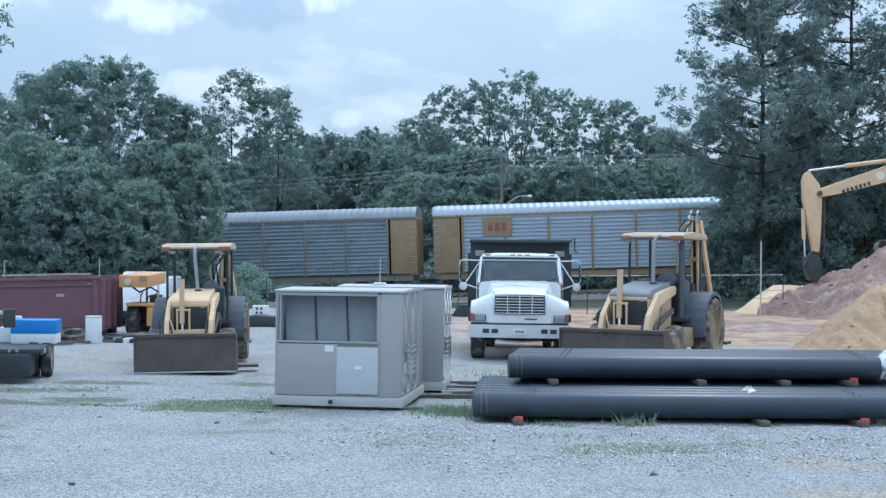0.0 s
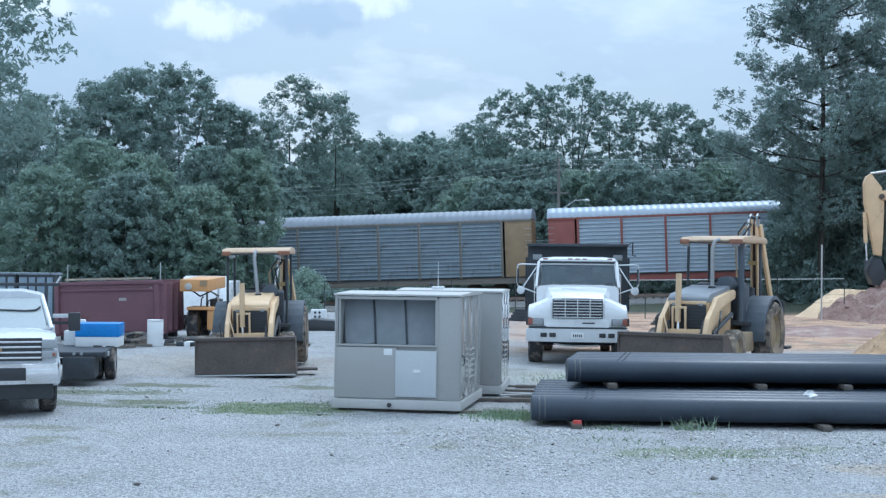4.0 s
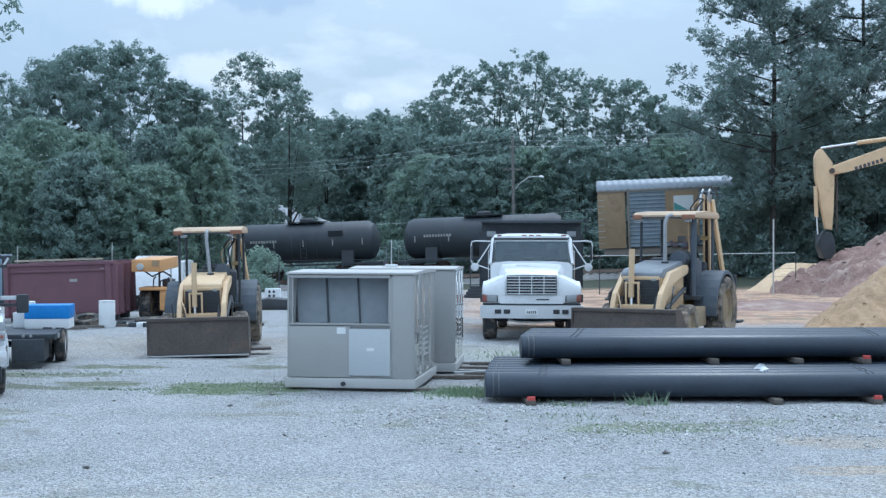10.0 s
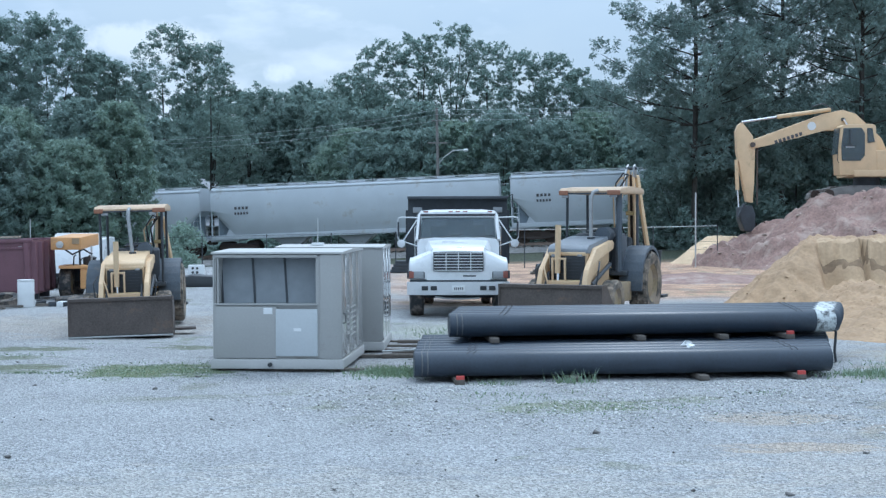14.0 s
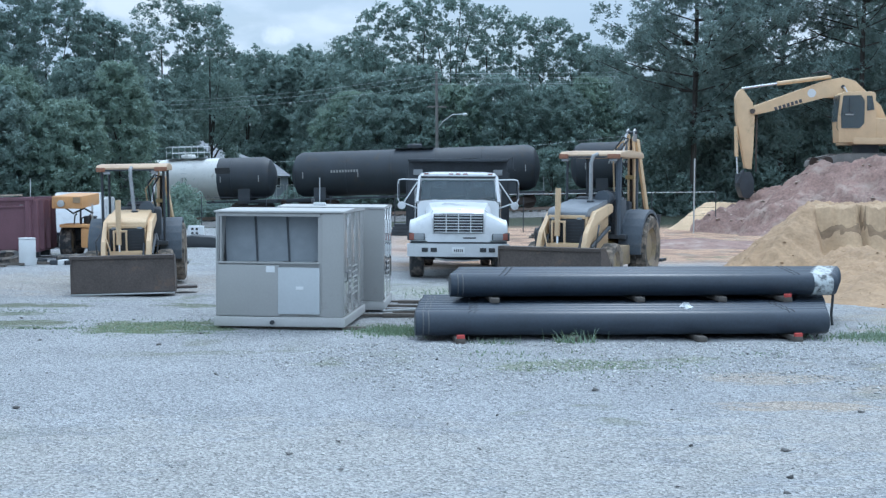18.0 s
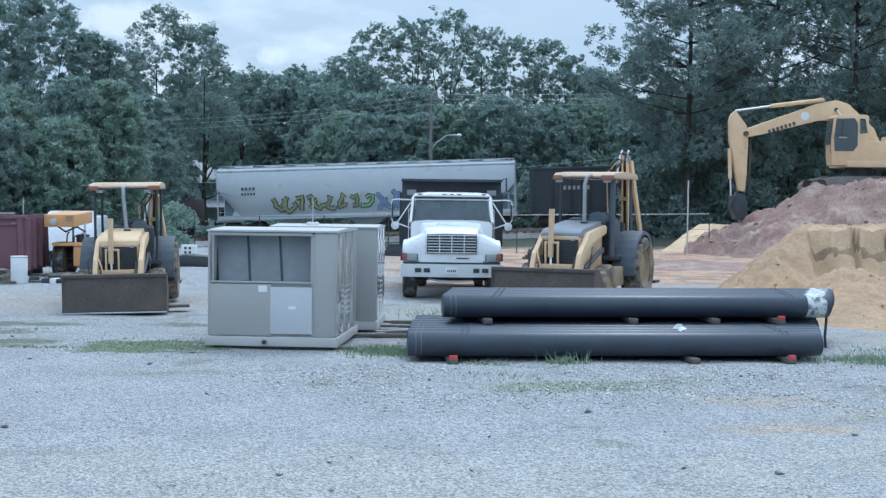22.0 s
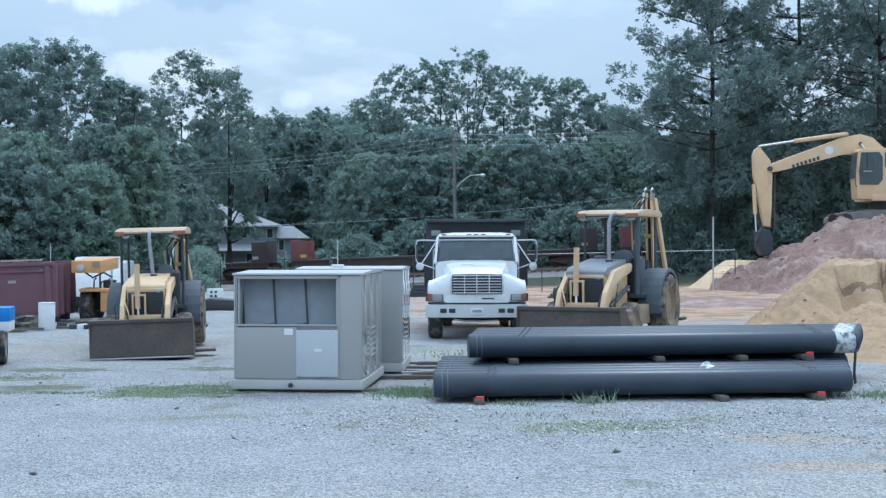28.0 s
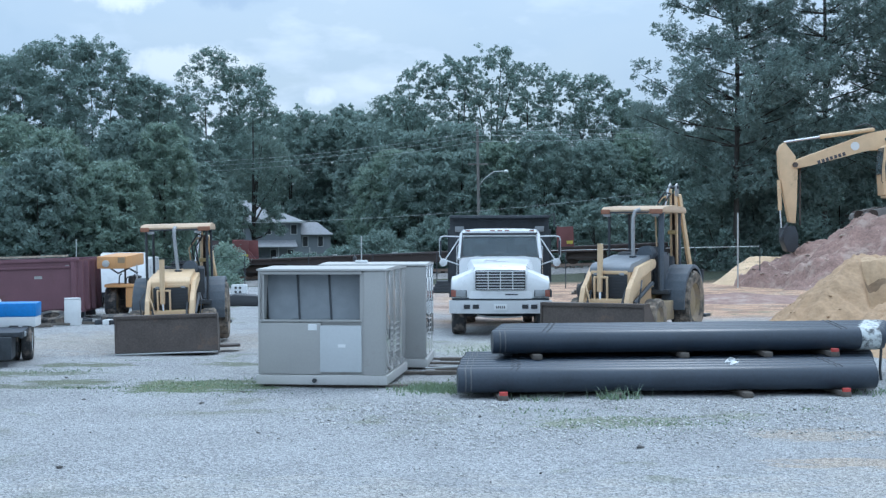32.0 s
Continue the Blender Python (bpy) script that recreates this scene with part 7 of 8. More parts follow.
def heap(name, cx, cy, rx, ry, h, material, label, power=1.2, rough=0.12, seed=0.0, flat=1.0, scarp=None, clods=0):
    """A heap: a worn cone cut off flat, with gullies; scarp cuts a steep bank into it along y."""
    n = 190
    gx, gy = np.meshgrid(np.linspace(-1, 1, n), np.linspace(-1, 1, n))
    r = np.sqrt(gx ** 2 + gy ** 2)
    x, y = cx + gx * rx, cy + gy * ry
    wob = 0.1 * fbm(x + seed, y - seed, 0.35) + 0.05 * fbm(x - seed, y, 1.1)
    z = h * np.clip((1 - r - wob * r), 0, 1) ** power
    z = np.minimum(z, h * flat * (1 + 0.05 * fbm(x, y, 0.5)))
    if scarp is not None:
        edge, lower = scarp
        cut = step(edge - 0.25, edge + 0.1, y + 0.25 * fbm(x, y * 0 + seed, 0.8))
        z = z * cut + np.minimum(z, lower + 0.15 * (y - edge) + 0.12 * fbm(x, y, 0.9)) * (1 - cut)
    z = z + (rough * fbm(x * 1.3 + seed, y * 1.3, 1.6) + 0.5 * rough * fbm(x + 5, y - seed, 4.7)) * np.clip(z, 0, 1) - 0.06
    z = np.where(r > 0.995, -0.1, z)
    z = np.maximum(z, -0.1) + ground_z(x, y)
    i = (np.arange(n - 1)[:, None] * n + np.arange(n - 1)[None]).ravel()
    me = raw_mesh(name, np.stack([x.ravel(), y.ravel(), z.ravel()], 1), np.stack([i, i + 1, i + 1 + n, i + n], 1), material, True)
    ob = tagged(new(name, me), label, "heap")
    if clods:
        rng = np.random.default_rng(int(seed * 10) + 3)
        k = rng.integers(0, n * n, clods * 4)
        k = k[(z.ravel()[k] > 0.1)][:clods]
        co = np.stack([x.ravel()[k], y.ravel()[k], z.ravel()[k]], 1) + rng.normal(size=(len(k), 3)) * (0.1, 0.1, 0.0)
        c = part("clod", stones(co, 0.03 + 0.1 * rng.random(len(k)) ** 3, rng, "pale_clod"), "pale_clod", ob)
        c["kind"] = "stuff"
    return ob


def stones(co, size, rng, material):
    """Small angular stones: octahedra with shifted corners."""
    d = np.array([(1, 0, 0), (0, 1, 0), (-1, 0, 0), (0, -1, 0), (0, 0, 0.5), (0, 0, -0.5)], float)
    v = co[:, None] + (d[None] * (0.6 + 0.8 * rng.random((len(co), 6, 1))) + rng.normal(size=(len(co), 6, 3)) * 0.22) * np.asarray(size)[:, None, None]
    f = np.array([(0, 1, 4), (1, 2, 4), (2, 3, 4), (3, 0, 4), (1, 0, 5), (2, 1, 5), (3, 2, 5), (0, 3, 5)])
    faces = (np.arange(len(co))[:, None, None] * 6 + f[None]).reshape(-1, 3)
    return raw_mesh("stones", v.reshape(-1, 3), faces, material)


heap("earth_mound", 21.8, 58.8, 9.9, 7.0, 5.6, "clay", "large heap of red and pinkish clay with stones", 1.0, 0.1, 1.3, 0.61, clods=900)


def sand_bank():
    """A flat-topped sand heap: loose flanks, one side dug to a steep bank with cracks, loose sand run out below it."""
    n, k = 240, 220
    gx, gy = np.meshgrid(np.linspace(5.8, 20.0, n), np.linspace(22.8, 37.5, k))
    wob = fbm(gx * 0.8 + 3, gy * 0.8, 0.7)
    lip = 29.6 + 0.06 * np.sin(gx * 2.3 + 1) + 0.02 * np.sin(gx * 7.1)
    for crack in (9.85, 10.62, 11.7):                                       # notches in the bank
        lip = lip + 0.22 * np.exp(-((gx - crack) / 0.055) ** 2)
    edge = 8.74 + 0.3 * (gy - 30.0)                                          # left rim of the flat top
    dx = np.maximum(np.maximum(edge - gx, gx - 16.0), 0)
    dy = np.maximum(np.maximum(lip - gy, gy - 34.5), 0)
    loose = 1.84 + 0.02 * wob - 0.78 * np.sqrt(dx ** 2 + dy ** 2) * (1 + 0.06 * wob)
    front = lip - gy
    dug = step(8.68, 8.95, gx + 0.1 * front + 0.05 * wob)
    under = 1.12 + 0.06 * np.sin(gx * 3.9 + 2) + 0.03 * np.sin(gx * 9)
    face = np.where(front > 0.0, np.where(front < 0.12, under + 0.26, np.where(front < 0.3, under + 0.26 * (0.3 - front) / 0.18, under - 1.6 * (front - 0.3))), 9.0)
    z = loose * (1 - dug) + np.minimum(loose, face) * dug
    apron = 1.02 * np.clip(1.04 - np.sqrt(((gx - 9.5) / 2.5) ** 2 + ((gy - 28.4) / 5.0) ** 2), 0, 0.92)
    apron = np.maximum(apron, 0.85 * np.clip(1 - np.sqrt(((gx - 13.6) / 4.2) ** 2 + ((gy - 28.2) / 4.6) ** 2), 0, 1))
    z = np.maximum(z, apron * (front > 0.02))
    z = np.maximum(z, 0)
    z = z + np.clip(z, 0, 0.5) * (0.08 * fbm(gx, gy, 2.3) + 0.1 * fbm(gx, gy, 7.0)) - 0.05
    i = (np.arange(k - 1)[:, None] * n + np.arange(n - 1)[None]).ravel()
    me = raw_mesh("sand_mound", np.stack([gx.ravel(), gy.ravel(), z.ravel()], 1), np.stack([i, i + 1, i + 1 + n, i + n], 1), "sand", True)
    me.materials.append(M["damp_shaded_sand"])
    me.materials.append(M["bank_sand"])
    # strip of the dug face coloured dark for the shadow under its overhang
    shade_strip = ((front > 0.09) & (front < 0.27) & (dug > 0.5))[:-1, :-1]
    paler = ((front > -0.9) & (front < 0.8) & (dug > 0.5))[:-1, :-1]
    me.polygons.foreach_set("material_index", np.where(shade_strip, 1, np.where(paler, 2, 0)).ravel().astype(np.int32))
    ob = tagged(new("sand_mound", me), "flat-topped heap of tan sand with a dug bank", "heap")
    rng = np.random.default_rng(44)
    j = rng.integers(0, n * k, 3000)
    j = j[(z.ravel()[j] > 0.03) & (z.ravel()[j] < 1.1)][:700]
    co = np.stack([gx.ravel()[j], gy.ravel()[j], z.ravel()[j]], 1) + rng.normal(size=(len(j), 3)) * (0.05, 0.05, 0)
    part("clod", stones(co, 0.012 + 0.035 * rng.random(len(j)) ** 2, rng, "sand"), "sand", ob)["kind"] = "stuff"


sand_bank()
heap("sand_mound", 14.3, 62.3, 3.0, 2.2, 2.1, "pale_sand", "small smooth heap of pale sand", 1.0, 0.03, 7.7, 0.62)
heap("earth_mound", 9.5, 47, 4.5, 3.0, 0.35, "clay", "low spread of reddish earth", 1.0, 0.05, 9.2)


# ---- gravel, weeds ----
def scatter():
    rng = np.random.default_rng(5)
    n = 15000
    y = 7.5 + 22 * rng.random(n) ** 1.4
    x = (rng.random(n) - 0.5) * 0.86 * y + rng.normal(size=n) * 0.4
    co = np.stack([x, y, relief(x, y) + 0.004], 1)
    ob = new("gravel", stones(co, 0.005 + 0.012 * rng.random(n) ** 2, rng, "stone"))
    tagged(ob, "loose pale grey gravel stones", "gravel", kind="stuff")
    n = 15000
    y = 14.2 + 5.2 * rng.random(n) ** 0.7
    x = -2.0 + 11.5 * rng.random(n) + 0.5 * rng.normal(size=n)
    keep = (fbm(x, y, 0.9) > -0.5) & ((y < 18.38 + 0.08 * x) | (x > 6.3))
    x, y = x[keep], y[keep]
    ob = new("coarse_gravel", stones(np.stack([x, y, relief(x, y) + 0.006], 1), 0.008 + 0.02 * rng.random(len(x)) ** 2.5, rng, "stone"))
    tagged(ob, "coarser pale gravel stones before the pipes", "gravel", kind="stuff")
    n = 60
    y = 9 + 14 * rng.random(n)
    x = (rng.random(n) - 0.5) * 0.8 * y
    ob = new("stray_stones", stones(np.stack([x, y, relief(x, y) + 0.01], 1), 0.016 + 0.03 * rng.random(n) ** 3, rng, "dark_stone"))
    tagged(ob, "scattered darker stones on the gravel", "stones", kind="stuff")
    # weeds in patches: centre, spread, blades, height
    co, fa = [], []
    for cx, cy, sx, sy, n, h in ((-4.4, 20.3, 1.3, 0.9, 1600, 0.02), (-0.7, 20.0, 0.5, 0.6, 1500, 0.05), (2.0, 18.6, 0.36, 0.1, 80, 0.16), (0.75, 18.48, 0.3, 0.1, 45, 0.1), (1.1, 17.5, 0.9, 0.4, 120, 0.04), (6.9, 19.3, 0.7, 0.4, 500, 0.1), (2.0, 16.3, 1.2, 0.7, 600, 0.024),
                                 (-7.6, 22.5, 1.2, 0.4, 300, 0.018), (-8.6, 20.6, 0.9, 0.3, 200, 0.018), (6.5, 19.4, 0.5, 0.35, 400, 0.06), (8.0, 20.6, 0.9, 0.4, 500, 0.05), (1.0, 26.5, 1.2, 1.0, 900, 0.05), (-6.6, 24.6, 0.8, 0.12, 60, 0.02),
                                 (4.4, 17.4, 0.4, 0.2, 80, 0.025), (-6.2, 20.2, 0.9, 0.15, 200, 0.03), (1.2, 24.0, 0.8, 0.5, 700, 0.06)):
        x, y = cx + rng.normal(size=n) * sx * 0.6, cy + rng.normal(size=n) * sy * 0.6
        hh = h * (0.4 + rng.random(n))
        a = rng.random(n) * 6.283
        lean = rng.normal(size=(n, 2)) * 0.5 * hh[:, None]
        w = 0.006 + 0.009 * rng.random(n)
        b = np.stack([x, y, relief(x, y)], 1)
        side = np.stack([np.cos(a) * w, np.sin(a) * w, 0 * w], 1)
        tip = b + np.concatenate([lean, hh[:, None]], 1)
        base = sum(len(c) for c in co)
        co.append(np.stack([b - side, b + side, tip], 1).reshape(-1, 3))
        fa.append(base + np.arange(n * 3).reshape(-1, 3))
    ob = new("weeds", raw_mesh("weeds", np.concatenate(co), np.concatenate(fa), "grass"))
    tagged(ob, "patches of short green weeds in the gravel", "weeds", kind="stuff")


M["dark_stone"] = mat("dark_stone", (0.16, 0.155, 0.15), 0.9, var=0.2, island=0.3)
scatter()


# ---- yard clutter ----
def clutter():
    # roll-off dumpster
    t = thing("dumpster", pose(-11.3, 36.4, 0.06, 0, -1.8, 2), "maroon open-top steel dumpster with ribbed end", "dumpster")
    L, W, H = 3.15, 2.3, 1.68
    part("floor", box(B(), L, W, 0.12, -L / 2, W / 2, 0.22), "maroon", t)
    part("side_wall", box(B(), L, 0.06, H - 0.2, -L / 2, 0.03, 0.2 + (H - 0.2) / 2), "maroon", t)
    part("side_wall", box(B(), L, 0.06, H - 0.2, -L / 2, W - 0.03, 0.2 + (H - 0.2) / 2), "maroon", t)
    part("end_wall", box(B(), 0.06, W - 0.12, H - 0.2, -0.03, W / 2, 0.2 + (H - 0.2) / 2), "maroon", t)
    part("end_wall", box(B(), 0.06, W - 0.12, H - 0.2, -L + 0.03, W / 2, 0.2 + (H - 0.2) / 2), "maroon", t)
    part("top_rail", box(B(), L + 0.1, 0.12, 0.1, -L / 2, 0.0, H, bev=0.02), "maroon", t)
    part("top_rail", box(B(), L + 0.1, 0.12, 0.1, -L / 2, W, H, bev=0.02), "maroon", t)
    part("skid_rail", box(B(), L, 0.2, 0.16, -L / 2, 0.6, 0.08), "dark", t)
    part("skid_rail", box(B(), L, 0.2, 0.16, -L / 2, W - 0.6, 0.08), "dark", t)
    rib = mesh_of("rib", prism(B(), [(-0.09, 0.0), (-0.05, -0.1), (0.05, -0.1), (0.09, 0.0)], "z", 0.22, H - 0.05), "maroon")
    for k, x in enumerate((-0.12, -L + 0.1)):
        part("rib", rib, "maroon", t, m=Matrix.Translation((x, 0, 0)))
    for k, y in enumerate((0.15, 0.8, 1.5, 2.15)):
        part("rib", rib, "maroon", t, m=pose(0, y, 0, 0, 0, 90))
    part("side_rail", box(B(), L, 0.05, 0.06, -L / 2, -0.025, H - 0.2, bev=0.015), "maroon", t)
    part("warning_label", box(B(), 0.22, 0.01, 0.08, -1.13, -0.006, 1.2), "lettering", t)
    part("warning_label", box(B(), 0.1, 0.01, 0.06, -0.3, -0.006, 1.5), "lettering", t)
    solo("timber_board", box(B(), 2.5, 0.2, 0.05, -1.25, 0, 0, (0, -1.8, 0)), "pale_wood", pose(-11.65, 36.42, H + 0.13, 0, 0, 2), "long pale board lying along a dumpster rim", "timber")
    # orange telehandler
    t = thing("telehandler", pose(-10.45, 37.6, 0.0, 0, 0, 6), "orange telescopic handler with open cab", "machine")
    part("chassis", box(B(), 0.9, 2.0, 0.4, 0.05, 1.9, 0.68, bev=0.06), "dark", t)
    part("side_tank", box(B(), 0.5, 0.9, 0.6, 0.4, 0.4, 0.6, bev=0.05), "orange", t)
    part("deck_plate", box(B(), 1.02, 1.2, 0.09, 0.06, 0.5, 0.94, bev=0.02), "orange", t)
    part("boom", box(B(), 0.85, 3.4, 0.36, -0.2, 1.4, 1.66, (1, 0, 0), 0.03), "orange", t)
    part("boom_plate", box(B(), 0.2, 0.02, 0.16, 0.08, -0.32, 1.7), "tan", t)
    part("boom_roller", lathe(B(), [(0.02, -0.1), (0.1, -0.08), (0.1, 0.08), (0.02, 0.1)], "y", (-0.36, -0.33, 1.6), 14), "unit_trim", t)
    for x in (-0.32, 0.72):
        for y in (0.5, 2.4):
            wheel(t, x, y + (0.5 if x > 0 and y < 1 else 0.0), 0.46, 0.34, "mud_rim", 14)
    for k, x in enumerate((0.06, 0.4)):
        part("mast_post", box(B(), 0.05, 0.06, 0.6, x, 0.5, 1.25, bev=0.01), ("dark", "galv")[k], t)
    for k, (x, h) in enumerate(((-0.1, 0.32), (0.1, 0.22), (0.3, 0.3), (0.48, 0.24))):
        part("lever", sweep(B(), [(x, 0.35, 0.97), (x + 0.02, 0.34, 0.97 + h * 0.8), (x + 0.08, 0.34, 0.97 + h)], 0.022, 6), "black", t)
    part("seat", box(B(), 0.34, 0.4, 0.24, 0.3, 0.75, 1.1, bev=0.06), "black", t)
    part("hose", sweep(B(), [(-0.4, 0.3, 1.5), (-0.1, 0.2, 1.3), (0.2, 0.3, 1.45), (0.45, 0.3, 1.3)], 0.03, 6), "black", t)
    part("step", box(B(), 0.3, 0.2, 0.06, 0.3, 0.05, 0.6, bev=0.015), "orange", t)
    # white box truck behind it
    t = thing("box_truck", pose(-11.8, 42.5, 0.0, 0, 0, 9) @ Matrix.Diagonal((0.85, 1, 0.9, 1)), "white box truck parked behind other machines", "truck")
    part("box_body", box(B(), 1.9, 4.2, 1.25, 0, 3.4, 1.2, bev=0.08), "white", t)
    part("cab", loft(B(), [[(-0.95, 0, 0.6), (0.95, 0, 0.6), (0.95, 0.1, 1.3), (-0.95, 0.1, 1.3)], [(-0.95, 0.6, 0.6), (0.95, 0.6, 0.6), (0.85, 0.7, 2.0), (-0.85, 0.7, 2.0)], [(-0.95, 1.3, 0.6), (0.95, 1.3, 0.6), (0.85, 1.3, 2.05), (-0.85, 1.3, 2.05)]]), "white", t)
    part("chassis", box(B(), 1.6, 5.4, 0.2, 0, 2.8, 0.55), "dark", t)
    for x in (-0.9, 0.9):
        for y in (0.7, 4.2):
            wheel(t, x, y, 0.42, 0.26, "grey")
    # pale cabinets behind the pickup
    for x, w in ((-20.35, 1.45), (-18.83, 1.3)):
        c = thing("steel_cabinet", pose(x, 45.5, 0.0, 0, 0, 5), "pale blue steel cabinet with dark frame", "cabinet", "cabinets beyond the pickup")
        part("body", box(B(), w, 0.9, 1.72, 0, 0.45, 0.94, bev=0.02), "dark", c)
        for k in range(4):
            part("panel", box(B(), w / 4 - (0.04, 0.1, 0.05, 0.12)[k], 0.03, 1.5, -w / 2 + w / 4 * (k + 0.5), -0.01, 0.95, bev=0.008), "cabinet_blue", c)
        part("top_frame", box(B(), w + 0.06, 0.96, 0.07, 0, 0.45, 1.83, bev=0.01), "rack_old", c)
        part("plinth", box(B(), w, 0.9, 0.1, 0, 0.45, 0.05), "dark", c)
    # white drum, tyres, boards
    t = thing("plastic_drum", pose(-10.9, 34.5, 0.0) @ Matrix.Scale(0.94, 4), "white plastic drum standing on the gravel", "drum")
    part("shell", lathe(B(), [(0.01, 0), (0.22, 0.0), (0.235, 0.05), (0.23, 0.35), (0.24, 0.4), (0.23, 0.45), (0.235, 0.7), (0.22, 0.74), (0.01, 0.75)], "z", (0, 0, 0), 24), "paper", t)
    part("rim", lathe(B(), [(0.2, 0.74), (0.235, 0.75), (0.235, 0.78), (0.2, 0.78)], "z", (0, 0, 0), 24), "paper", t)
    tyre = mesh_of("tyre", lathe(B(), [(0.24, -0.09), (0.36, -0.12), (0.42, -0.08), (0.42, 0.08), (0.36, 0.12), (0.24, 0.09), (0.24, -0.09)], "z", (0, 0, 0.12), 24), "rubber")
    for x, y, z, rx in ((-12.3, 34.6, 0.0, 0), (-12.25, 34.62, 0.24, 0), (-13.1, 34.9, 0.0, 8), (-11.7, 35.2, 0.03, 14), (-9.9, 35.2, 0.0, 0)):
        solo("old_tyre", tyre, "rubber", pose(x, y, z, rx, 0, 0), "worn black tyre lying on the ground", "tyre", "old tyres by the dumpster")
    for k, (x, y, L, a) in enumerate(((-12.6, 33.6, 2.4, 4), (-12.2, 33.8, 2.0, -6), (-11.5, 34.2, 1.2, 12), (-10.0, 34.7, 1.4, -3), (-9.4, 35.0, 1.0, 15))):
        solo("timber_board", box(B(), L, 0.14, 0.06, 0, 0, 0.03 + 0.005 * k), "wood", pose(x, y, 0.0, 0, 0, a), "grey weathered board on the ground", "timber", "loose boards")
    rng = np.random.default_rng(31)
    for k in range(10):
        solo("scrap_piece", box(B(), 0.2 + 0.25 * rng.random(), 0.15, 0.1 + 0.1 * rng.random(), 0, 0, 0.06, (0, 0, 0), 0.02), ("dark", "wood", "paper", "black")[k % 4], pose(-9.2 - 2.4 * rng.random(), 34.6 + 1.2 * rng.random(), 0, 0, 0, 180 * rng.random()), "small piece of scrap by the dumpster", "scrap", "scrap pieces")
    # behind the cooling units: white box with dark holes, dark trough, lumber, culverts
    t = thing("concrete_block", pose(-9.2, 50, 0.0, 0, 0, 5), "white block with round dark holes", "block")
    part("block", box(B(), 0.6, 0.4, 0.5, 0, 0, 0.25, bev=0.03), "paper", t)
    for x, z in ((-0.12, 0.38), (0.05, 0.38), (-0.12, 0.22), (0.05, 0.22)):
        part("hole", lathe(B(), [(0.01, -0.01), (0.05, -0.01), (0.05, 0.02)], "y", (x, -0.2, z), 12), "black", t)
    solo("dark_tarp", prism(B(), [(-0.9, 0), (-0.8, 0.3), (-0.2, 0.42), (0.5, 0.35), (0.9, 0.28), (1.0, 0)], "y", -0.6, 0.6, 0.08), "black", pose(-8.0, 44, 0.0, 0, 0, 6), "dark tarpaulin over a low stack", "tarpaulin")
    for k, (x, y, w, h, mm) in enumerate(((5.2, 52, 2.6, 0.35, "wood"), (6.0, 53.5, 2.0, 0.55, "tarp"), (7.6, 52.5, 1.8, 0.3, "wood"), (-1.2, 54, 1.2, 0.5, "dark"), (-2.6, 55, 1.0, 0.7, "bogie"))):
        t = thing("lumber_stack", pose(x, y, on_ground(x, y), 0, 0, 4 * (k % 3) - 4), ("stack of boards on the ground", "covered green bundle on the ground", "stack of boards on the ground", "dark scrap bundle on the ground", "rusty scrap bundle on the ground", "covered green bundle on the ground")[k], "stack", "stacks behind the truck")
        for j in range(4):
            part("layer", box(B(), w * (1 - 0.04 * j), 0.8, h / 4 - 0.01, 0.05 * j, 0, h / 4 * (j + 0.5), bev=0.01), mm, t)
    for k, (x, y, z) in enumerate(((4.0, 50.0, 0.0), (4.6, 50.2, 0.0), (4.3, 50.1, 0.42))):
        solo("culvert_pipe", lathe(B(), [(0.2, 0), (0.25, 0.0), (0.25, 2.4), (0.2, 2.4), (0.2, 0.0)], "x", (0, 0, 0.25), 20), "dark", pose(x, y, z, 0, 0, 8), "short dark culvert pipe", "pipe", "culvert pipes")
    # the timbers on the ground right of the cooling units
    for k, (x, y, L, a) in enumerate(((-0.9, 22.0, 1.2, -3), (-0.75, 22.6, 0.8, 2), (-0.7, 24.4, 1.5, 0))):
        solo("timber_board", box(B(), L, 0.16, 0.07, L / 2, 0, 0.035, bev=0.008), "wood", pose(x, y, 0.0, 0, 0, a), "weathered timber lying on the gravel", "timber", "loose boards")
    solo("strap", sweep(B(), [(-0.9, 22.1, 0.1), (-0.3, 22.0, 0.14), (0.2, 21.4, 0.16), (0.55, 20.9, 0.42)], 0.02, 6), "galv", Matrix.Identity(4), "pale strap running to the pipe stack", "strap")


clutter()


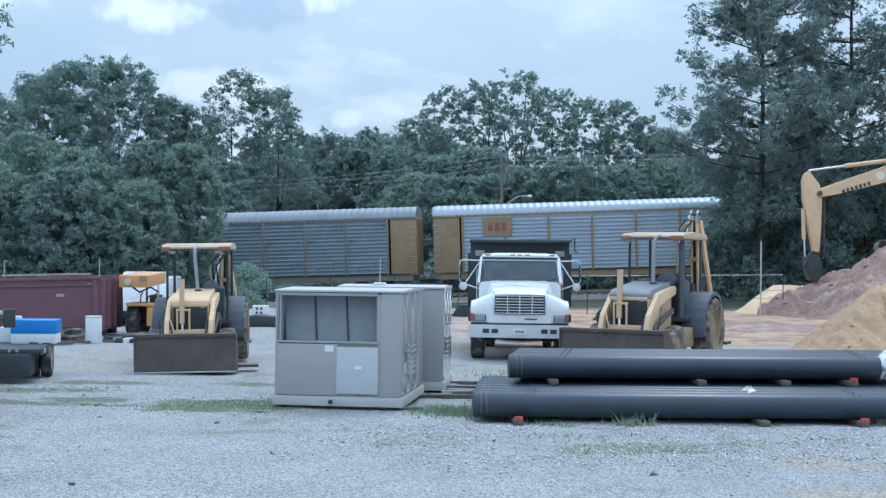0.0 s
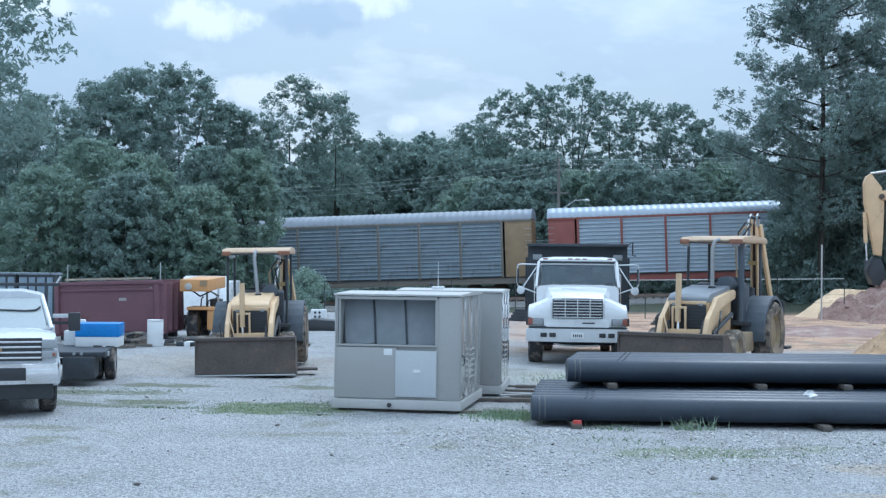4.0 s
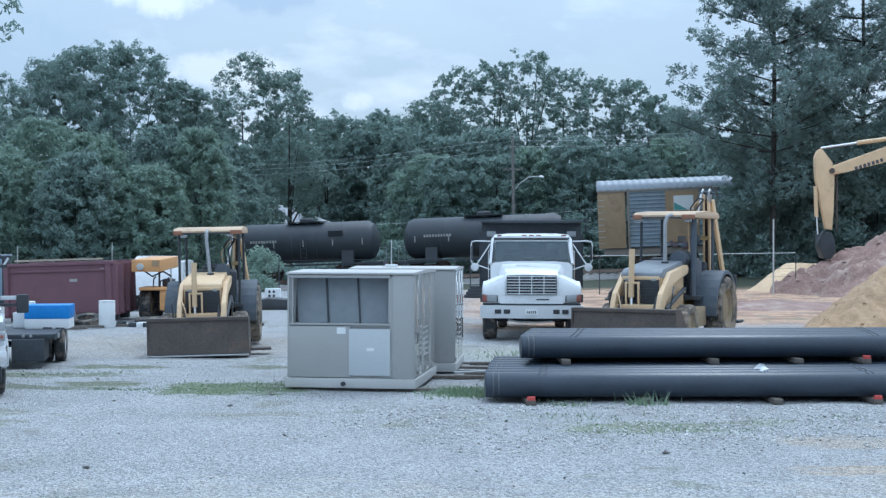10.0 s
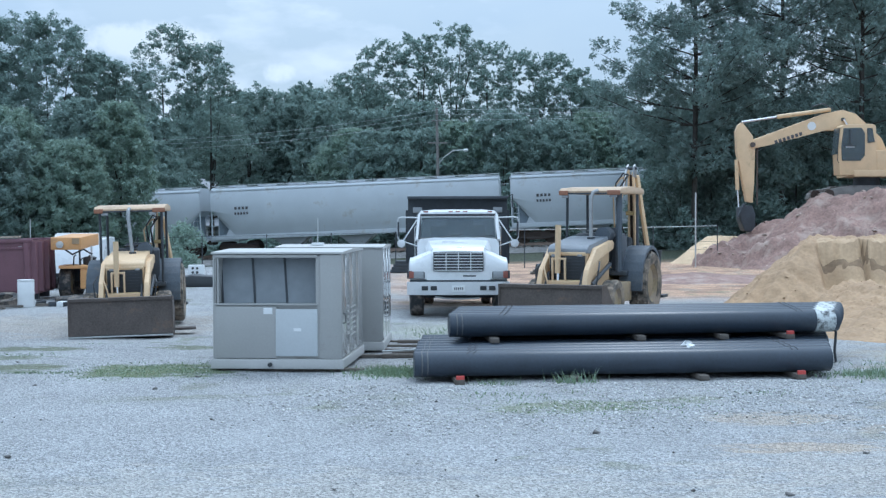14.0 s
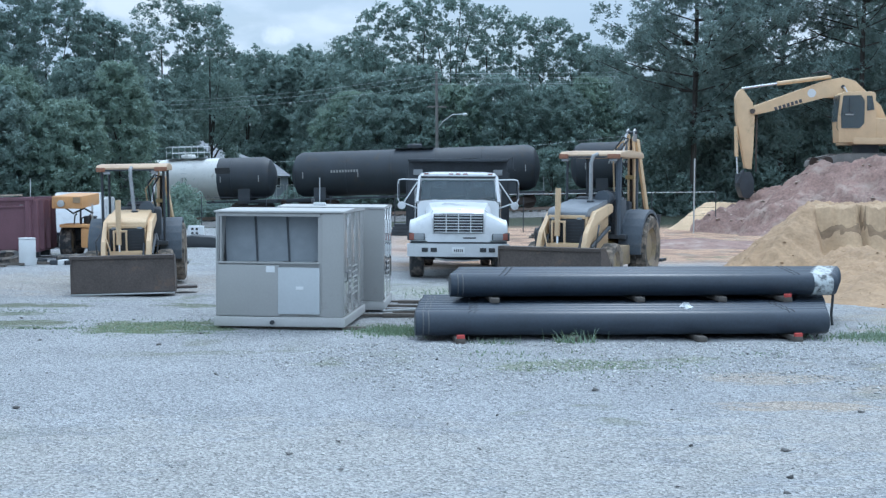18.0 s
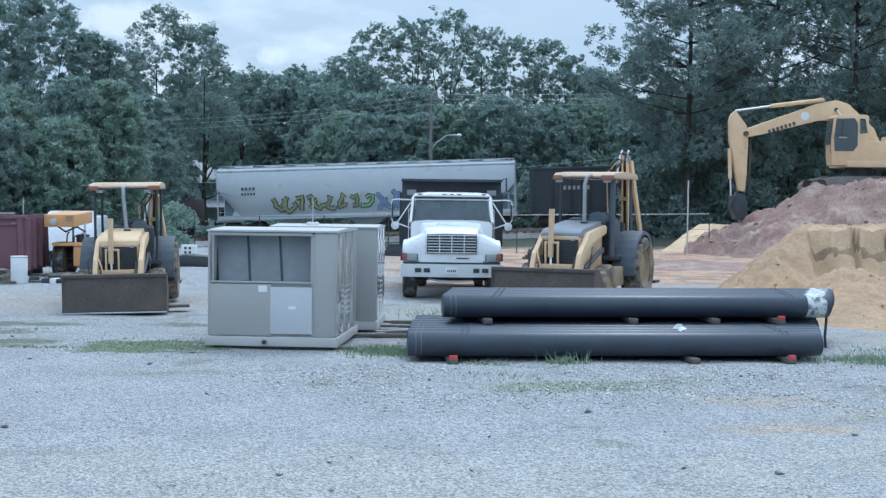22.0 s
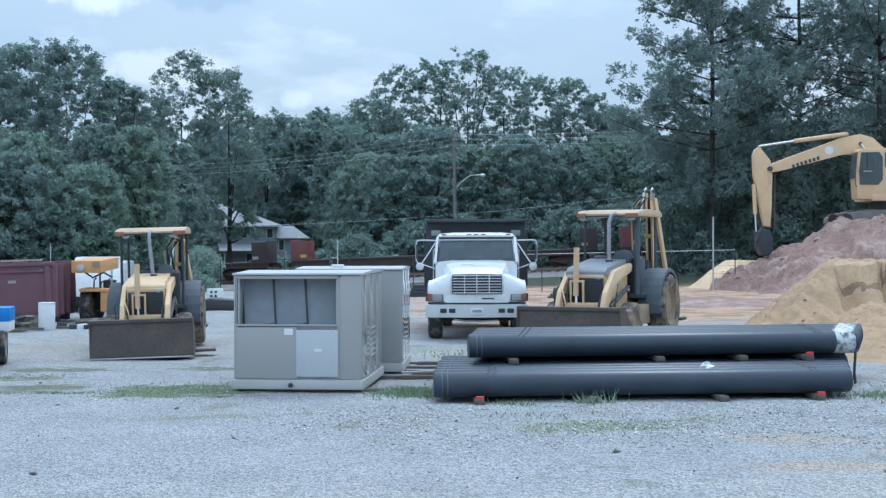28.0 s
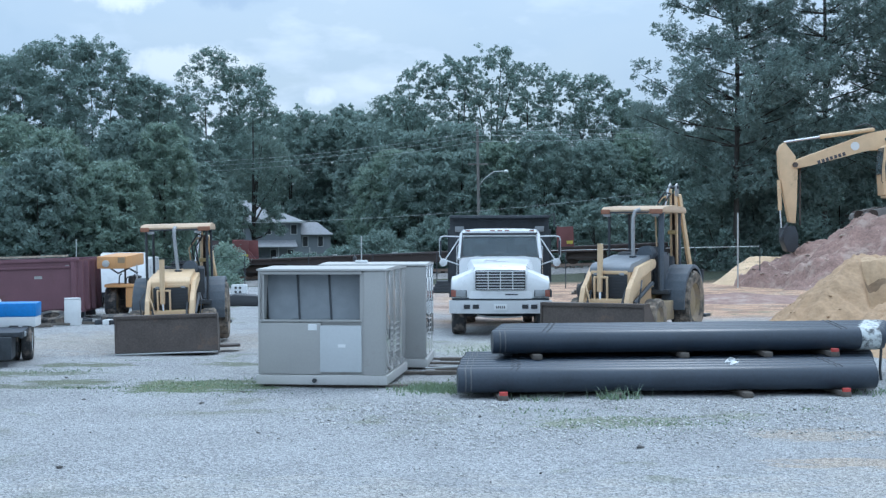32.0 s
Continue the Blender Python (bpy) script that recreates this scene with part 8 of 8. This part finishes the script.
# ---- fence, poles, wires, house ----
def edges():
    f = thing("fence", Matrix.Identity(4), "low wire fence with thin steel posts", "fence")
    xs = [-22 + 2.9 * k for k in range(13)]
    def top(x):
        return on_ground(x, 58) + 1.25 + 0.022 * (x + 22) * 0.8
    for k, x in enumerate(xs):
        part("post", rod(B(), (x, 58, on_ground(x, 58) - 0.1), (x, 58, top(x) + 0.05), 0.022, 8), "dark", f)
    part("top_rail", sweep(B(), [(x, 58, top(x)) for x in xs[:9]], 0.009, 5), "dark", f)
    part("top_rail", sweep(B(), [(x, 58, top(x)) for x in xs[8:]], 0.016, 5), "galv", f)
    for dz in (-0.35, -0.7, -1.05):
        part("wire", sweep(B(), [(x, 58, top(x) + dz) for x in xs], 0.005, 5), "dark", f)
    solo("tall_post", rod(B(), (0, 0, -0.2), (0, 0, 3.35), 0.035, 8), "galv", pose(11.65, 57.2, 0.0), "tall thin steel post", "post")
    solo("thin_post", rod(B(), (0, 0, -0.2), (0, 0, 2.3), 0.018, 8), "galv", pose(-15.6, 50, 0.0), "thin steel post near a dumpster", "post", "posts behind the dumpster")
    solo("thin_post", rod(B(), (0, 0, -0.2), (0, 0, 2.15), 0.018, 8), "galv", pose(-19.4, 50, 0.0), "thin steel post near a dumpster", "post", "posts behind the dumpster")
    p = thing("utility_pole", pose(0.45, 99.0, on_ground(0.5, 99)), "weathered wooden utility pole with street light", "utility pole")
    part("pole", rod(B(), (0, 0, -0.3), (-0.15, 0, 10.9), 0.15, 10, 0.1), "pole", p)
    part("crossarm", box(B(), 1.5, 0.1, 0.12, -0.1, 0, 8.2, bev=0.01), "pole", p)
    part("crossarm", box(B(), 0.9, 0.1, 0.1, -0.12, 0, 9.9, bev=0.01), "pole", p)
    arm = part("lamp_arm", sweep(B(), [(0.0, 0, 6.6), (0.4, -0.1, 7.1), (1.1, -0.2, 7.6), (1.9, -0.3, 7.65)], 0.04, 8), "galv", p)
    part("lamp_head", lathe(B(), [(0.02, 0.12), (0.12, 0.1), (0.2, 0.0), (0.14, -0.1), (0.02, -0.14)], "z", (2.05, -0.3, 7.62), 14), "paper", arm)
    for dz, x0 in ((10.75, -26), (10.4, -26), (9.95, -26)):
        for x1, sag in ((x0, 0.45), (45, 0.6)):
            za, zb = on_ground(0, 99) + dz, on_ground(x1, 99) + dz + (0.6 if x1 > 0 else -0.5)
            pts = [(0.4 + (x1 - 0.4) * u, 98.8 + (0 if x1 > 0 else 14 * u), za + (zb - za) * u - sag * 4 * u * (1 - u)) for u in np.linspace(0, 1, 14)]
            solo("power_line", sweep(B(), pts, 0.0105, 5), "galv", Matrix.Identity(4), "overhead power line from pole to pole", "power line", "power lines")
    pts = [(-17 + 34 * u, 96, 3.4 + 2.6 * u - 0.5 * 4 * u * (1 - u)) for u in np.linspace(0, 1, 14)]
    solo("power_line", sweep(B(), pts, 0.0105, 5), "galv", Matrix.Identity(4), "low slack service line", "power line", "power lines")
    # house among the trees
    h = thing("house", pose(-23.0, 150, on_ground(-20, 150) - 0.2, 0, 0, 14), "grey two-storey house with shingled hip roofs", "house")
    part("wall", box(B(), 13.4, 9.0, 5.4, -3.9, 4.5, 2.7), "siding", h)
    part("wall", box(B(), 4.0, 5.0, 3.9, 4.4, 3.0, 1.95), "siding", h)
    part("porch", box(B(), 6.0, 2.0, 0.2, -0.5, -1.0, 0.2), "trim", h)
    def hip(cx, cy, w, d, z, rise, r0, r1):
        bm = B()
        a = [bm.verts.new(v) for v in ((cx - w / 2, cy - d / 2, z), (cx + w / 2, cy - d / 2, z), (cx + w / 2, cy + d / 2, z), (cx - w / 2, cy + d / 2, z))]
        r = [bm.verts.new(v) for v in ((r0, cy, z + rise), (r1, cy, z + rise))]
        for q in ((a[0], a[1], r[1], r[0]), (a[1], a[2], r[1]), (a[2], a[3], r[0], r[1]), (a[3], a[0], r[0]), (a[3], a[2], a[1], a[0])):
            bm.faces.new(q)
        return bm
    part("roof", hip(-3.9, 4.5, 14.6, 10.2, 5.4, 2.6, -5.4, -2.7), "shingle", h)
    part("roof", hip(4.2, 3.0, 5.0, 6.0, 3.9, 1.5, 3.3, 5.1), "shingle", h)
    part("eave_board", box(B(), 14.6, 0.06, 0.18, -3.9, -0.58, 5.34), "trim", h)
    part("porch_roof", prism(B(), [(-2.4, 2.5), (0.1, 3.3), (0.1, 3.1), (-2.4, 2.4)], "x", -4.0, 2.2), "shingle", h)
    for x in (-3.4, 0.0, 3.6):
        part("porch_post", box(B(), 0.14, 0.14, 2.3, x, -2.1, 1.3), "trim", h)
    for k, (x, z) in enumerate(((-4.2, 4.5), (-2.6, 4.5), (-1.0, 4.5), (0.6, 4.5), (2.0, 4.5), (-3.4, 1.6), (-0.4, 1.6), (1.6, 1.6))):
        w = part("window", box(B(), 0.8, 0.06, 1.2, x, -0.02, z), "trim", h)
        part("pane", box(B(), 0.64, 0.04, 1.04, x, -0.05, z), "black", w)
    for x, z in ((3.4, 3.1), (5.2, 3.1), (4.4, 1.2)):
        w = part("window", box(B(), 0.7, 0.06, 1.3, x, 0.48, z), "trim", h)
        part("pane", box(B(), 0.54, 0.04, 1.14, x, 0.45, z), "black", w)


edges()


# ---- what moves ----
def motions():
    for car, middle in CARS:
        walk(car, [(t, track_pose(MEET_X + SPEED * (t - middle))) for t in range(33)])


motions()
